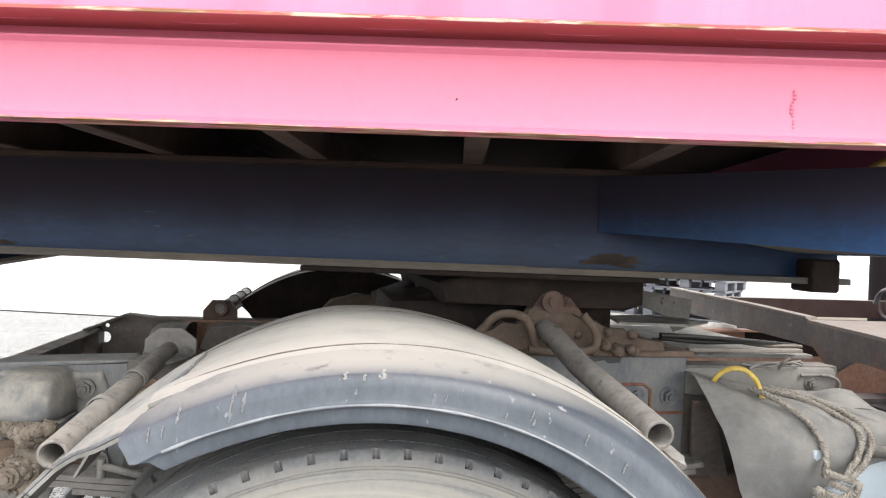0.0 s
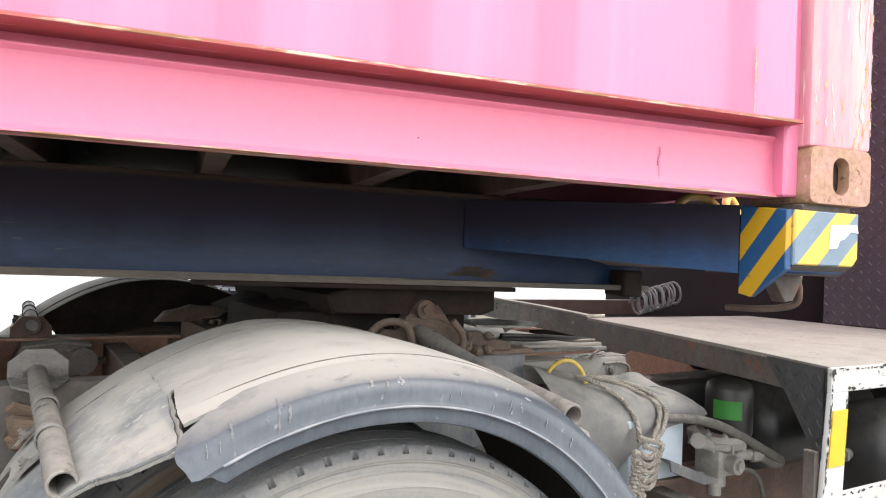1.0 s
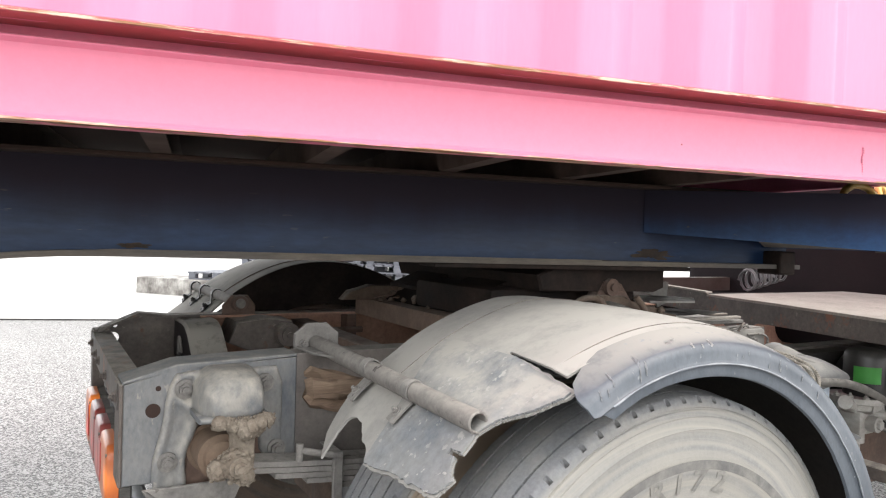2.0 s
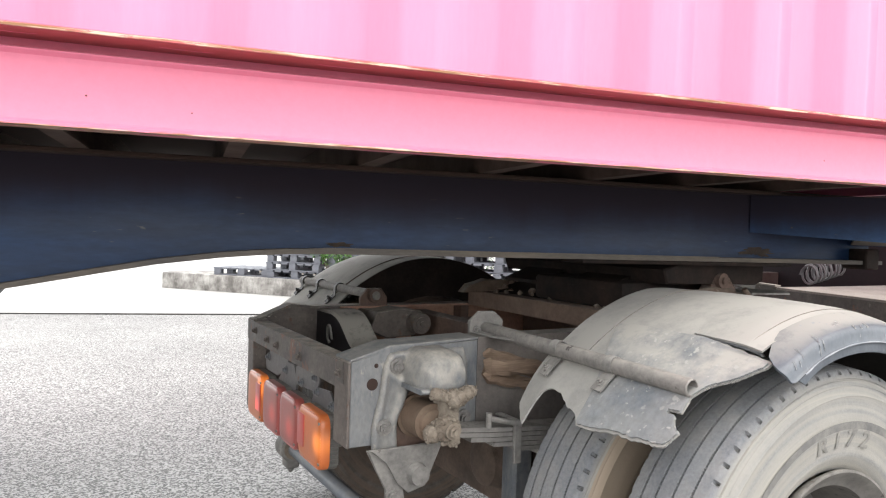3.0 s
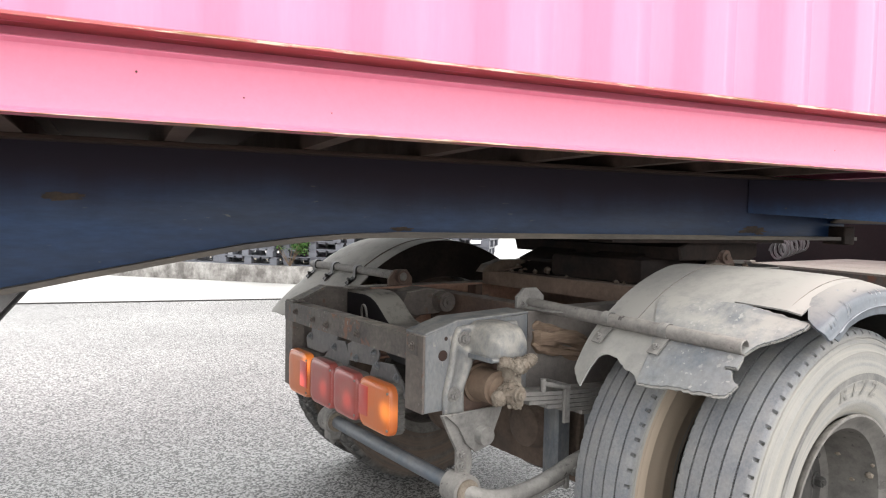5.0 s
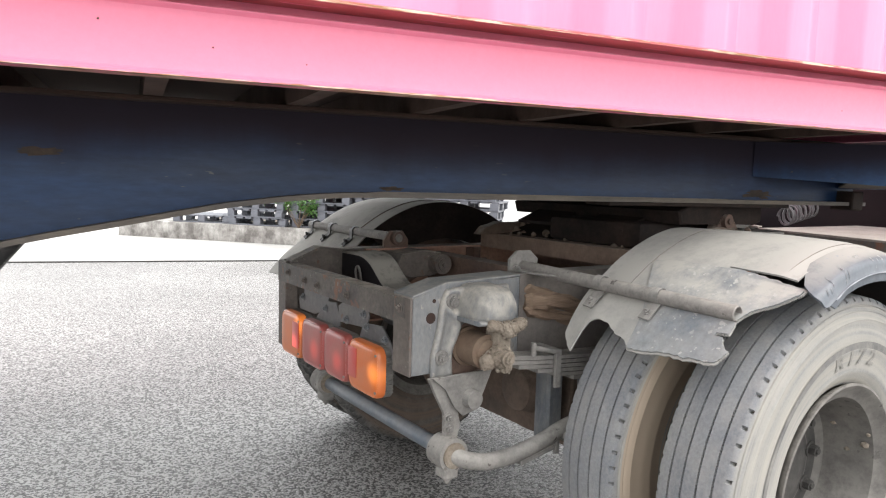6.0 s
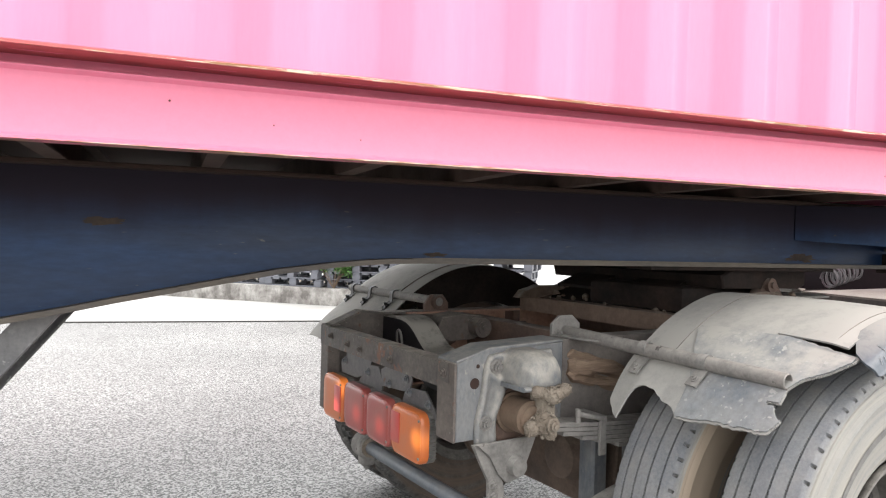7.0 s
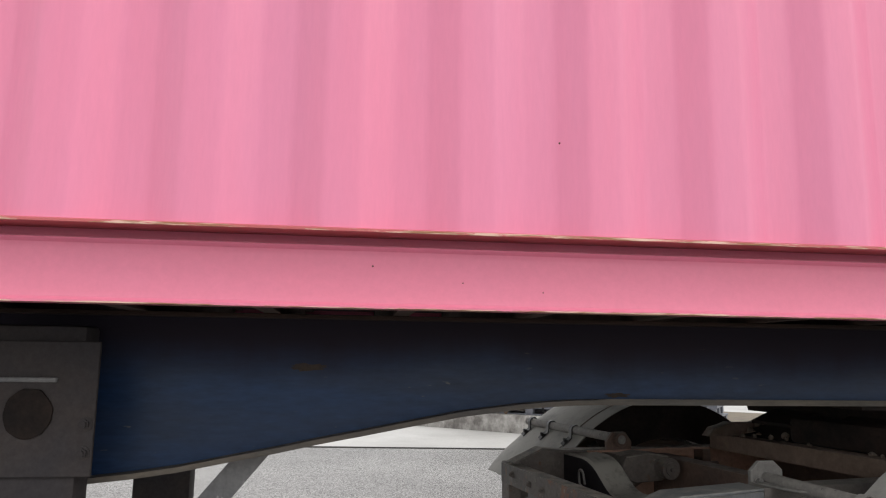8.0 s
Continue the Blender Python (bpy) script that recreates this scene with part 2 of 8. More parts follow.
M_FRAME_DARK = material("dark_grey_frame", (0.058, 0.047, 0.043), 0.6, second=(0.112, 0.092, 0.080), amount=0.55, scale=9, grain=0.35, bump=0.25, dust=(0.31, 0.28, 0.24), dust_up=0.9, dust_all=0.10, rust=(0.10, 0.048, 0.028), rust_amount=0.4, rust_scale=12, specks=(0.17, 0.15, 0.13), speck_amount=0.15, speck_scale=40)
M_RUSTY = material("rusty_brown_steel", (0.085, 0.052, 0.040), 0.8, second=(0.130, 0.080, 0.058), scale=8, grain=0.3, bump=0.25, dust=DUST, dust_up=0.4, dust_all=0.06)
M_MUD = material("dried_mud", (0.215, 0.185, 0.148), 0.95, second=(0.135, 0.108, 0.083), scale=14, fine=90, grain=0.35, bump=0.9)
M_DUSTY = material("dust_covered_steel", (0.112, 0.107, 0.101), 0.8, second=(0.225, 0.212, 0.195), amount=0.5, scale=9, fine=80, grain=0.3, bump=0.35, dust=(0.315, 0.302, 0.278), dust_up=0.65, dust_all=0.2, specks=(0.075, 0.066, 0.058), speck_amount=0.25, speck_scale=38)
M_PIPE = material("dusty_pipe", (0.118, 0.110, 0.104), 0.7, second=(0.185, 0.172, 0.158), amount=0.6, scale=10, fine=80, grain=0.3, bump=0.3, dust=(0.285, 0.268, 0.24), dust_up=0.6, dust_all=0.15, specks=(0.062, 0.054, 0.05), speck_amount=0.25, speck_scale=38)
M_FENDER_TOP = material("dusty_mudguard", (0.178, 0.178, 0.172), 0.9, second=(0.242, 0.237, 0.224), amount=0.6, scale=3.0, fine=120, grain=0.16, bump=0.16, dust=(0.335, 0.323, 0.296), dust_up=0.75, dust_all=0.34, patch=(0.24, 0.52), rust=(0.195, 0.188, 0.176), rust_amount=0.28, rust_scale=18, specks=(0.34, 0.33, 0.30), speck_amount=0.2, speck_scale=90)
M_FENDER_SIDE = material("grey_rubber_mudguard", (0.040, 0.051, 0.066), 0.44, second=(0.074, 0.087, 0.104), amount=0.5, scale=6, fine=110, grain=0.22, bump=0.12, dust=(0.285, 0.276, 0.252), dust_up=1.0, dust_all=0.02, dust_lo=0.80, dust_hi=0.97, patch=(0.16, 0.46), stretch=(1, 1, 0.6), specks=(0.22, 0.225, 0.23), speck_amount=0.22, speck_scale=60)
M_FENDER_FLAP = material("scuffed_flap", (0.105, 0.122, 0.145), 0.75, second=(0.205, 0.208, 0.206), amount=0.55, scale=5, fine=60, grain=0.3, bump=0.25, dust=(0.335, 0.322, 0.293), dust_up=0.75, dust_all=0.30, dust_lo=0.66, dust_hi=0.86, patch=(0.30, 0.58), specks=(0.34, 0.332, 0.31), speck_amount=0.38, speck_scale=64)
M_TREAD = material("tread_rubber", (0.075, 0.083, 0.094), 0.85, second=(0.11, 0.113, 0.116), scale=9, fine=120, grain=0.2, bump=0.2, dust=DUST, dust_up=0.2, dust_all=0.2)
M_RIM = material("dusty_rim", (0.062, 0.058, 0.054), 0.75, second=(0.115, 0.107, 0.097), scale=9, grain=0.2, bump=0.15, dust=DUST, dust_up=0.5, dust_all=0.2, specks=(0.06, 0.055, 0.05), speck_amount=0.3, speck_scale=30)
M_BLACK = material("black_plastic", (0.010, 0.010, 0.011), 0.4, second=(0.022, 0.021, 0.020), scale=8, grain=0.2, dust=DUST, dust_up=0.2, dust_all=0.02)


def asphalt_material():
    m = bpy.data.materials.new("coarse_asphalt")
    m.use_nodes = True
    nt = m.node_tree
    N, L = nt.nodes, nt.links
    b = N["Principled BSDF"]
    co = N.new("ShaderNodeTexCoord")
    vo = N.new("ShaderNodeTexVoronoi")
    vo.inputs["Scale"].default_value = 105
    n1 = N.new("ShaderNodeTexNoise")
    n1.inputs["Scale"].default_value, n1.inputs["Detail"].default_value, n1.inputs["Roughness"].default_value = 75, 5, 0.75
    n2 = N.new("ShaderNodeTexNoise")
    n2.inputs["Scale"].default_value, n2.inputs["Detail"].default_value = 0.5, 6
    for n in (vo, n1, n2):
        L.new(co.outputs["Object"], n.inputs["Vector"])
    r = N.new("ShaderNodeValToRGB")
    e = r.color_ramp.elements
    e[0].position, e[0].color = 0.44, (0.048, 0.046, 0.044, 1)
    e[1].position, e[1].color = 0.56, (0.345, 0.338, 0.325, 1)
    st = N.new("ShaderNodeSeparateColor")
    L.new(vo.outputs["Color"], st.inputs[0])
    ma = N.new("ShaderNodeMath")
    ma.operation = "MULTIPLY_ADD"
    ma.inputs[1].default_value = 0.30
    L.new(st.outputs[0], ma.inputs[0])
    sc = N.new("ShaderNodeMath")
    sc.operation = "MULTIPLY"
    sc.inputs[1].default_value = 0.70
    L.new(n1.outputs["Fac"], sc.inputs[0])
    L.new(sc.outputs[0], ma.inputs[2])
    L.new(ma.outputs[0], r.inputs[0])
    mx = N.new("ShaderNodeMix")
    mx.data_type, mx.blend_type = "RGBA", "MULTIPLY"
    mx.inputs[0].default_value = 1.0
    L.new(r.outputs[0], mx.inputs[6])
    mr = N.new("ShaderNodeMapRange")
    mr.inputs["From Min"].default_value, mr.inputs["From Max"].default_value = 0.3, 0.7
    mr.inputs["To Min"].default_value, mr.inputs["To Max"].default_value = 0.8, 1.2
    L.new(n2.outputs["Fac"], mr.inputs["Value"])
    L.new(mr.outputs["Result"], mx.inputs[7])
    L.new(mx.outputs[2], b.inputs["Base Color"])
    b.inputs["Roughness"].default_value = 0.55
    b.inputs["Specular IOR Level"].default_value = 0.4
    bp = N.new("ShaderNodeBump")
    bp.inputs["Strength"].default_value, bp.inputs["Distance"].default_value = 0.7, 0.006
    ad = N.new("ShaderNodeMath")
    ad.operation = "SUBTRACT"
    L.new(n1.outputs["Fac"], ad.inputs[0])
    L.new(vo.outputs["Distance"], ad.inputs[1])
    L.new(ad.outputs[0], bp.inputs["Height"])
    L.new(bp.outputs[0], b.inputs["Normal"])
    return m


M_ASPHALT = asphalt_material()
M_CONCRETE = material("pale_concrete_apron", (0.42, 0.415, 0.40), 0.8, second=(0.34, 0.335, 0.32), scale=0.7, fine=25, grain=0.1, bump=0.1)
M_KERBWALL = material("mossy_low_wall", (0.42, 0.41, 0.38), 0.9, second=(0.13, 0.12, 0.11), amount=0.75, scale=3.5, fine=18, grain=0.3, bump=0.3, stretch=(1, 1, 0.8))

# ---- ground ----
bm = bmesh.new()
bmesh.ops.create_grid(bm, x_segments=4, y_segments=4, size=400)
part("ground", bm, M_ASPHALT, None, "coarse grey asphalt yard reaching to the horizon", 0, "structure")
bm = bmesh.new()
prism(bm, [(-60, 16.07), (40, 5.07), (60, 5.0), (60, 60), (-60, 60)], "z", -0.1, 0.012)
part("pavement", bm, M_CONCRETE, None, "pale concrete apron beyond a straight joint", 0, "structure")
bm = bmesh.new()
prism(bm, [(-50, 14.92), (30, 6.12), (30, 6.18), (-50, 14.98)], "z", 0.001, 0.0165)
part("trim", bm, material("black_joint_sealant", (0.03, 0.03, 0.03), 0.85, second=(0.055, 0.053, 0.05), scale=3, grain=0.3), None, "black sealed joint between asphalt and concrete", 0, "structure")

# ---- shipping container ----
container = thing("shipping_container", "pink painted steel shipping container with corrugated sides and rusty edges", "container")
CX0, CX1, CW, CTOP = -4.9, 1.15, 2.438, 4.05


def extrude_x(bm, prof, x0, x1):
    """A long section (y, z outline, closed) from x0 to x1."""
    return prism(bm, prof, "x", x0, x1)


def rail_material(name, base, second, bands):
    """The rail's paint, chipped to primer and rust along its two edges."""
    m = material(name, base, 0.42, second=second, scale=1.5, grain=0.04, bump=0.06)
    nt = m.node_tree
    N, L = nt.nodes, nt.links
    b = N["Principled BSDF"]
    src = b.inputs["Base Color"].links[0].from_socket
    co = N.new("ShaderNodeTexCoord")
    sp = N.new("ShaderNodeSeparateXYZ")
    L.new(co.outputs["Object"], sp.inputs[0])
    mp = N.new("ShaderNodeMapping")
    mp.inputs["Scale"].default_value = (5, 30, 60)
    L.new(co.outputs["Object"], mp.inputs[0])
    n = N.new("ShaderNodeTexNoise")
    n.inputs["Scale"].default_value, n.inputs["Detail"].default_value, n.inputs["Roughness"].default_value = 1.0, 8, 0.75
    L.new(mp.outputs[0], n.inputs["Vector"])
    masks = []
    for axis, lo, hi in bands:
        r = N.new("ShaderNodeMapRange")
        r.inputs["From Min"].default_value, r.inputs["From Max"].default_value = lo, hi
        L.new(sp.outputs[axis], r.inputs["Value"])
        masks.append(r.outputs[0])
    mx = N.new("ShaderNodeMath")
    mx.operation = "MAXIMUM"
    L.new(masks[0], mx.inputs[0])
    L.new(masks[1], mx.inputs[1])
    add = N.new("ShaderNodeMath")
    add.operation = "MULTIPLY_ADD"
    L.new(mx.outputs[0], add.inputs[0])
    add.inputs[1].default_value = 0.34
    L.new(n.outputs["Fac"], add.inputs[2])
    chip = N.new("ShaderNodeMapRange")
    chip.inputs["From Min"].default_value, chip.inputs["From Max"].default_value = 0.80, 0.84
    L.new(add.outputs[0], chip.inputs["Value"])
    n2 = N.new("ShaderNodeTexNoise")
    n2.inputs["Scale"].default_value, n2.inputs["Detail"].default_value = 3.0, 5
    L.new(mp.outputs[0], n2.inputs["Vector"])
    rp = N.new("ShaderNodeValToRGB")
    e = rp.color_ramp.elements
    e[0].position, e[0].color = 0.44, (0.27, 0.125, 0.05, 1)
    e[1].position, e[1].color = 0.60, (0.66, 0.44, 0.34, 1)
    L.new(n2.outputs["Fac"], rp.inputs[0])
    k = N.new("ShaderNodeMix")
    k.data_type = "RGBA"
    L.new(chip.outputs[0], k.inputs[0])
    L.new(src, k.inputs[6])
    L.new(rp.outputs[0], k.inputs[7])
    L.new(k.outputs[2], b.inputs["Base Color"])
    return m


M_PINK_RAIL = rail_material("pink_rail_paint", (0.72, 0.186, 0.280), (0.70, 0.195, 0.298), ((2, 1.4765, 1.4705), (2, 1.4765, 1.4705)))
# dark red puts the shade beneath the lip into its paint
M_LIP = rail_material("shaded_red_lip", (0.42, 0.086, 0.084), (0.46, 0.098, 0.10), ((1, 0.003, -0.003), (1, 0.003, -0.003)))
RAIL = [(0.096, 1.6205), (0.096, 1.5990), (0.0570, 1.5985), (0.0535, 1.5965), (0.0540, 1.5940), (0.0610, 1.5872), (0.0622, 1.5820), (0.0622, 1.575), (0.061, 1.54),
        (0.060, 1.495), (0.057, 1.480), (0.051, 1.4745), (0.051, 1.4695), (0.100, 1.4695), (0.100, 1.6205)]
LIP = [(0.100, 1.625), (0.002, 1.625), (-0.004, 1.622), (-0.004, 1.6175), (0.000, 1.6160), (0.010, 1.6165), (0.100, 1.6208)]
bm = bmesh.new()
extrude_x(bm, RAIL, CX0 + 0.17, 0.955)
part("bottom_rail", bm, M_PINK_RAIL, container, "pink bottom side rail, scuffed along its lower edge", 30)
bm = bmesh.new()
extrude_x(bm, LIP, CX0 + 0.17, 0.955)
part("rail_lip", bm, M_LIP, container, "projecting lip, rust-chipped edge, shade beneath painted dark red", 30)
bm = bmesh.new()
extrude_x(bm, [(CW - y, z) for y, z in RAIL], CX0 + 0.17, 0.955)
part("bottom_rail", bm, M_PINK_RAIL, container, "", 30)
bm = bmesh.new()
extrude_x(bm, [(CW - y, z) for y, z in LIP], CX0 + 0.17, 0.955)
part("rail_lip", bm, M_LIP, container, "", 30)

# corrugated side wall
PITCH, PHASE = 0.278, 0.085
corr = [(CX0 + 0.1, 0.046)]
for k in range(math.floor((CX0 + 0.2 - PHASE) / PITCH) + 1, 30):
    s = PHASE + k * PITCH
    if s + PITCH > 0.90:
        break
    corr += [(s, 0.046), (s + 0.066, 0.010), (s + 0.140, 0.010), (s + 0.206, 0.046)]
corr += [(0.80, 0.046), (0.84, 0.012), (0.945, 0.012)]


def rounded(pts, r=0.010):
    """The same line with its corners turned into short arcs."""
    out = [pts[0]]
    for p, c, q in zip(pts, pts[1:], pts[2:]):
        p, c, q = Vector(p), Vector(c), Vector(q)
        a, b = c + (p - c).normalized() * r, c + (q - c).normalized() * r
        for t in (0.0, 0.33, 0.67, 1.0):
            out.append(tuple((1 - t) ** 2 * a + 2 * t * (1 - t) * c + t * t * b))
    return out + [pts[-1]]


def side_wall(pts, flip):
    """A folded sheet, 2.5 mm thick."""
    bm = bmesh.new()
    line = rounded(pts)
    grid = []
    for d in (0.0, 0.0025):
        rows = []
        for z in (1.618, 1.8, 2.2, 2.9, 3.6, 3.99):
            dent = [0.0035 * noise.noise((px * 2.1, z * 2.3, 4.0)) + 0.002 * noise.noise((px * 6, z * 5, 9.0)) for px, _ in line]
            rows.append([bm.verts.new((px, (CW - py - d - e) if flip else py + d + e, z)) for (px, py), e in zip(line, dent)])
        grid.append(rows)
        for a, b in zip(rows, rows[1:]):
            for i in range(len(a) - 1):
                bm.faces.new((a[i], a[i + 1], b[i + 1], b[i]))
    for r in (0, -1):
        a, b = grid[0][r], grid[1][r]
        for i in range(len(a) - 1):
            bm.faces.new((a[i], a[i + 1], b[i + 1], b[i]))
    return bm


part("side_panel", side_wall(corr, False), M_PINK, container, "corrugated pink steel side sheet", 50)
part("side_panel", side_wall(corr, True), M_PINK, container, "", 50)
bm = bmesh.new()
box(bm, CX0 + 0.1, CX0 + 0.14, 0.1, CW - 0.1, 1.5, 4.0)
part("end_wall", bm, M_PINK, container)
bm = bmesh.new()
box(bm, 1.06, 1.10, 0.12, CW - 0.12, 1.5, 4.0)
part("front_wall", bm, M_PINK, container)
bm = bmesh.new()
box(bm, CX0, CX1, 0.0, CW, 3.98, CTOP, 0.01)
part("roof", bm, M_PINK, container)
bm = bmesh.new()
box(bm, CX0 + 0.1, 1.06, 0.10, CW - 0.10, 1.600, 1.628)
part("floor_panel", bm, M_UNDER, container, "dark brown, blotchy underside of the floor")
M_POST = material("weathered_post_paint", (0.70, 0.24, 0.34), 0.5, second=(0.72, 0.43, 0.42), amount=0.62, scale=2.5, fine=40, grain=0.08, bump=0.06, stretch=(7, 7, 0.5), rust=(0.46, 0.25, 0.12), rust_amount=0.24, rust_scale=2.6, specks=(0.78, 0.62, 0.56), speck_amount=0.3, speck_scale=18)
for sx, xs in ((1, (0.978, CX1)), (-1, (CX0, CX0 + 0.17))):
    for y0 in (0.0, CW - 0.16):
        bm = bmesh.new()
        box(bm, xs[0], xs[1], y0, y0 + 0.16, 1.575, CTOP - 0.05, 0.008, 2)
        part("corner_post", bm, M_POST, container, "pink corner post with rust-streaked edges", 35)
        if sx > 0:
            bm = bmesh.new()
            box(bm, 0.942, 0.981, 0.030 if y0 == 0 else y0 + 0.02, y0 + 0.13, 1.47, CTOP - 0.06, 0.004)
            part("post_return", bm, M_PINK, container, "", 35)


def casting(x0, y0, out):
    """ISO corner casting with its slotted holes."""
    bm = bmesh.new()
    L_, W_, H_ = 0.172, 0.162, 0.120
    # outer face: a rounded plate with an upright slot, built as a ring between outline and slot
    def outline(i, m):
        a = 2 * math.pi * i / m
        c, s = math.cos(a), math.sin(a)
        k = 1 / max(abs(c) / (L_ / 2), abs(s) / (H_ / 2))
        px, pz = c * k, s * k
        r = 0.018
        ex, ez = L_ / 2 - r, H_ / 2 - r
        if abs(px) > ex and abs(pz) > ez:
            dx, dz = px - math.copysign(ex, px), pz - math.copysign(ez, pz)
            d = math.hypot(dx, dz)
            px, pz = math.copysign(ex, px) + dx / d * r, math.copysign(ez, pz) + dz / d * r
        return px, pz
    def slot(i, m):
        a = 2 * math.pi * i / m
        c, s = math.cos(a), math.sin(a)
        r = 0.023
        return (c * r, s * r + math.copysign(0.0165, s))
    m = 48
    rings = []
    for f, y in ((outline, 0.006), (outline, 0.0), (slot, 0.0), (slot, 0.028)):
        sc = 0.985 if (f is outline and y == 0.0) else 1.0
        rings.append([bm.verts.new((x0 + L_ / 2 + f(i, m)[0] * sc, y0 + out * y, 1.4565 + H_ / 2 + f(i, m)[1] * sc)) for i in range(m)])
    back = [bm.verts.new((x0 + L_ / 2 + outline(i, m)[0], y0 + out * W_, 1.4565 + H_ / 2 + outline(i, m)[1])) for i in range(m)]
    rings = [back] + rings
    for a, b in zip(rings, rings[1:]):
        for i in range(m):
            bm.faces.new((a[i], a[(i + 1) % m], b[(i + 1) % m], b[i]))
    bm.faces.new(back)
    return bm


for x0, y0, o in ((0.9785, -0.002, 1), (0.9785, CW + 0.002, -1), (CX0 - 0.002, -0.002, 1), (CX0 - 0.002, CW + 0.002, -1)):
    part("corner_casting", casting(x0, y0, o), M_CASTING, container, "worn corner casting with an upright slot, paint rubbed to brown", 40)
bm = bmesh.new()
box(bm, 0.995, 1.135, 0.03, 0.15, 1.47, 1.57)
part("casting_core", bm, M_XMEMBER, container)
for k in range(15):
    xk = 0.520 - 0.3555 * k
    if xk < CX0 + 0.2:
        break
    bm = bmesh.new()
    prism(bm, [(xk, 1.598), (xk, 1.487), (xk + 0.045, 1.487), (xk + 0.045, 1.4915), (xk + 0.0045, 1.4915), (xk + 0.0045, 1.5935), (xk + 0.045, 1.5935), (xk + 0.045, 1.598)], "y", 0.101, CW - 0.101)
    part("cross_member", bm, M_XMEMBER, container, "", 30)

# weld seams, rust streak and specks on the near side
def bead(pts, r, mat, name, label, jitter=0.3):
    bm = bmesh.new()
    for p in pts:
        q = Vector(p) + Vector((rng.uniform(-r, r) * jitter, 0, rng.uniform(-r, r) * jitter))
        bmesh.ops.create_icosphere(bm, subdivisions=1, radius=r * rng.uniform(0.7, 1.25), matrix=Matrix.Translation(q) @ Matrix.Diagonal((1, 0.45, 1, 1)))
    return part(name, bm, mat, container, label, 60)


M_WELD = material("painted_weld", (0.50, 0.13, 0.21), 0.5, second=(0.62, 0.2, 0.28), scale=40, grain=0.15)
bead([(0.652 + 0.002 * math.sin(i * 0.8), 0.0595, 1.488 + i * 0.0055) for i in range(12)], 0.0032, M_WELD, "weld_seam", "vertical weld bead, darker pink")
bead([(0.9375 + 0.002 * math.sin(i), 0.0605, 1.476 + i * 0.0062) for i in range(15)], 0.0042, M_PINK, "weld_seam", "lumpy weld bead at the rail end")
M_RUSTSTREAK = material("rust_streak", (0.50, 0.30, 0.13), 0.8, second=(0.66, 0.42, 0.25), scale=30, grain=0.3)
bm = bmesh.new()
for k in range(40):
    z_, w_ = 1.626 + 0.0035 * k, 0.0010 * rng.uniform(0.3, 1.3) + (0.0012 if 18 < k < 30 else 0.0)
    x_ = 0.838 + 0.0016 * noise.noise((k * 0.22, 1.0, 2.0))
    row = [bm.verts.new((x_ + d, 0.0082, z_)) for d in (-w_, w_)]
    if k:
        bm.faces.new((last[0], last[1], row[1], row[0]))
    last = row
part("rust_streak", bm, M_RUSTSTREAK, container, "thin upright rust streak", 0)
M_PALEPAINT = material("rubbed_primer", (0.72, 0.55, 0.50), 0.7, second=(0.58, 0.38, 0.32), scale=40, grain=0.2)


def flakes(n, seed, mat, name, x_of, z_of, tall):
    """Ragged flakes of lost paint on the corner post, joined into one part."""
    g = random.Random(seed)
    bm = bmesh.new()
    for _ in range(n):
        cx, cz = x_of(g), z_of(g)
        w_, h_ = g.uniform(0.0006, 0.0028), g.uniform(0.004, tall)
        y_ = -0.0006 - 0.0006 * g.random()
        left, right = [], []
        lean = g.uniform(-0.004, 0.004)
        for k in range(13):
            t = k / 6 - 1
            mid = cx + lean * t + 0.004 * noise.noise((cx * 50, t * 2.5, cz * 9))
            half = w_ * max(0.05, 1 - t * t) * g.uniform(0.3, 1.6)
            left.append(bm.verts.new((min(1.147, max(0.9815, mid - half)), y_, cz + h_ * t)))
            right.append(bm.verts.new((min(1.1472, max(0.9817, mid + half)), y_, cz + h_ * t)))
        for k in range(12):
            bm.faces.new((left[k], right[k], right[k + 1], left[k + 1]))
    return part(name, bm, mat, container, "", 0, "stuff")


flakes(28, 5, M_PALEPAINT, "bare_primer", lambda g: 1.148 - abs(g.gauss(0, 0.016)), lambda g: g.uniform(1.59, 2.3), 0.06)
flakes(22, 6, M_RUSTSTREAK, "rust_fleck", lambda g: 1.146 - abs(g.gauss(0, 0.024)), lambda g: g.uniform(1.59, 2.3), 0.05)
flakes(12, 7, M_PALEPAINT, "bare_primer", lambda g: g.uniform(0.985, 1.14), lambda g: 1.62 + abs(g.gauss(0, 0.08)), 0.03)
flakes(14, 8, M_RUSTSTREAK, "rust_fleck", lambda g: g.uniform(0.985, 1.14), lambda g: 1.58 + abs(g.gauss(0, 0.10)), 0.02)
M_SPECK = material("dark_speck", (0.10, 0.04, 0.03), 0.8)
for x0, z0 in ((-1.689, 1.557), (-1.501, 1.527), (-1.33, 1.511), (-0.95, 1.70), (-1.30, 1.83), (0.15, 1.52)):
    bead([(x0, 0.0595 if z0 < 1.6 else 0.03, z0)], 0.0022, M_SPECK, "rust_speck", "")

# ---- trailer chassis ----
trailer = thing("container_trailer", "dark blue gooseneck container trailer chassis with hazard-striped front bolster", "trailer")
UND = [(1.05, 1.243), (-0.90, 1.243), (-1.00, 1.2428), (-1.09, 1.241), (-1.17, 1.236), (-1.26, 1.228), (-1.41, 1.209), (-1.55, 1.183), (-1.68, 1.158), (-1.81, 1.134), (-1.92, 1.111), (-2.03, 1.091), (-2.17, 1.064), (-2.29, 1.047), (-2.36, 1.040), (-2.7, 1.005), (-3.2, 0.97), (-4.9, 0.95)]


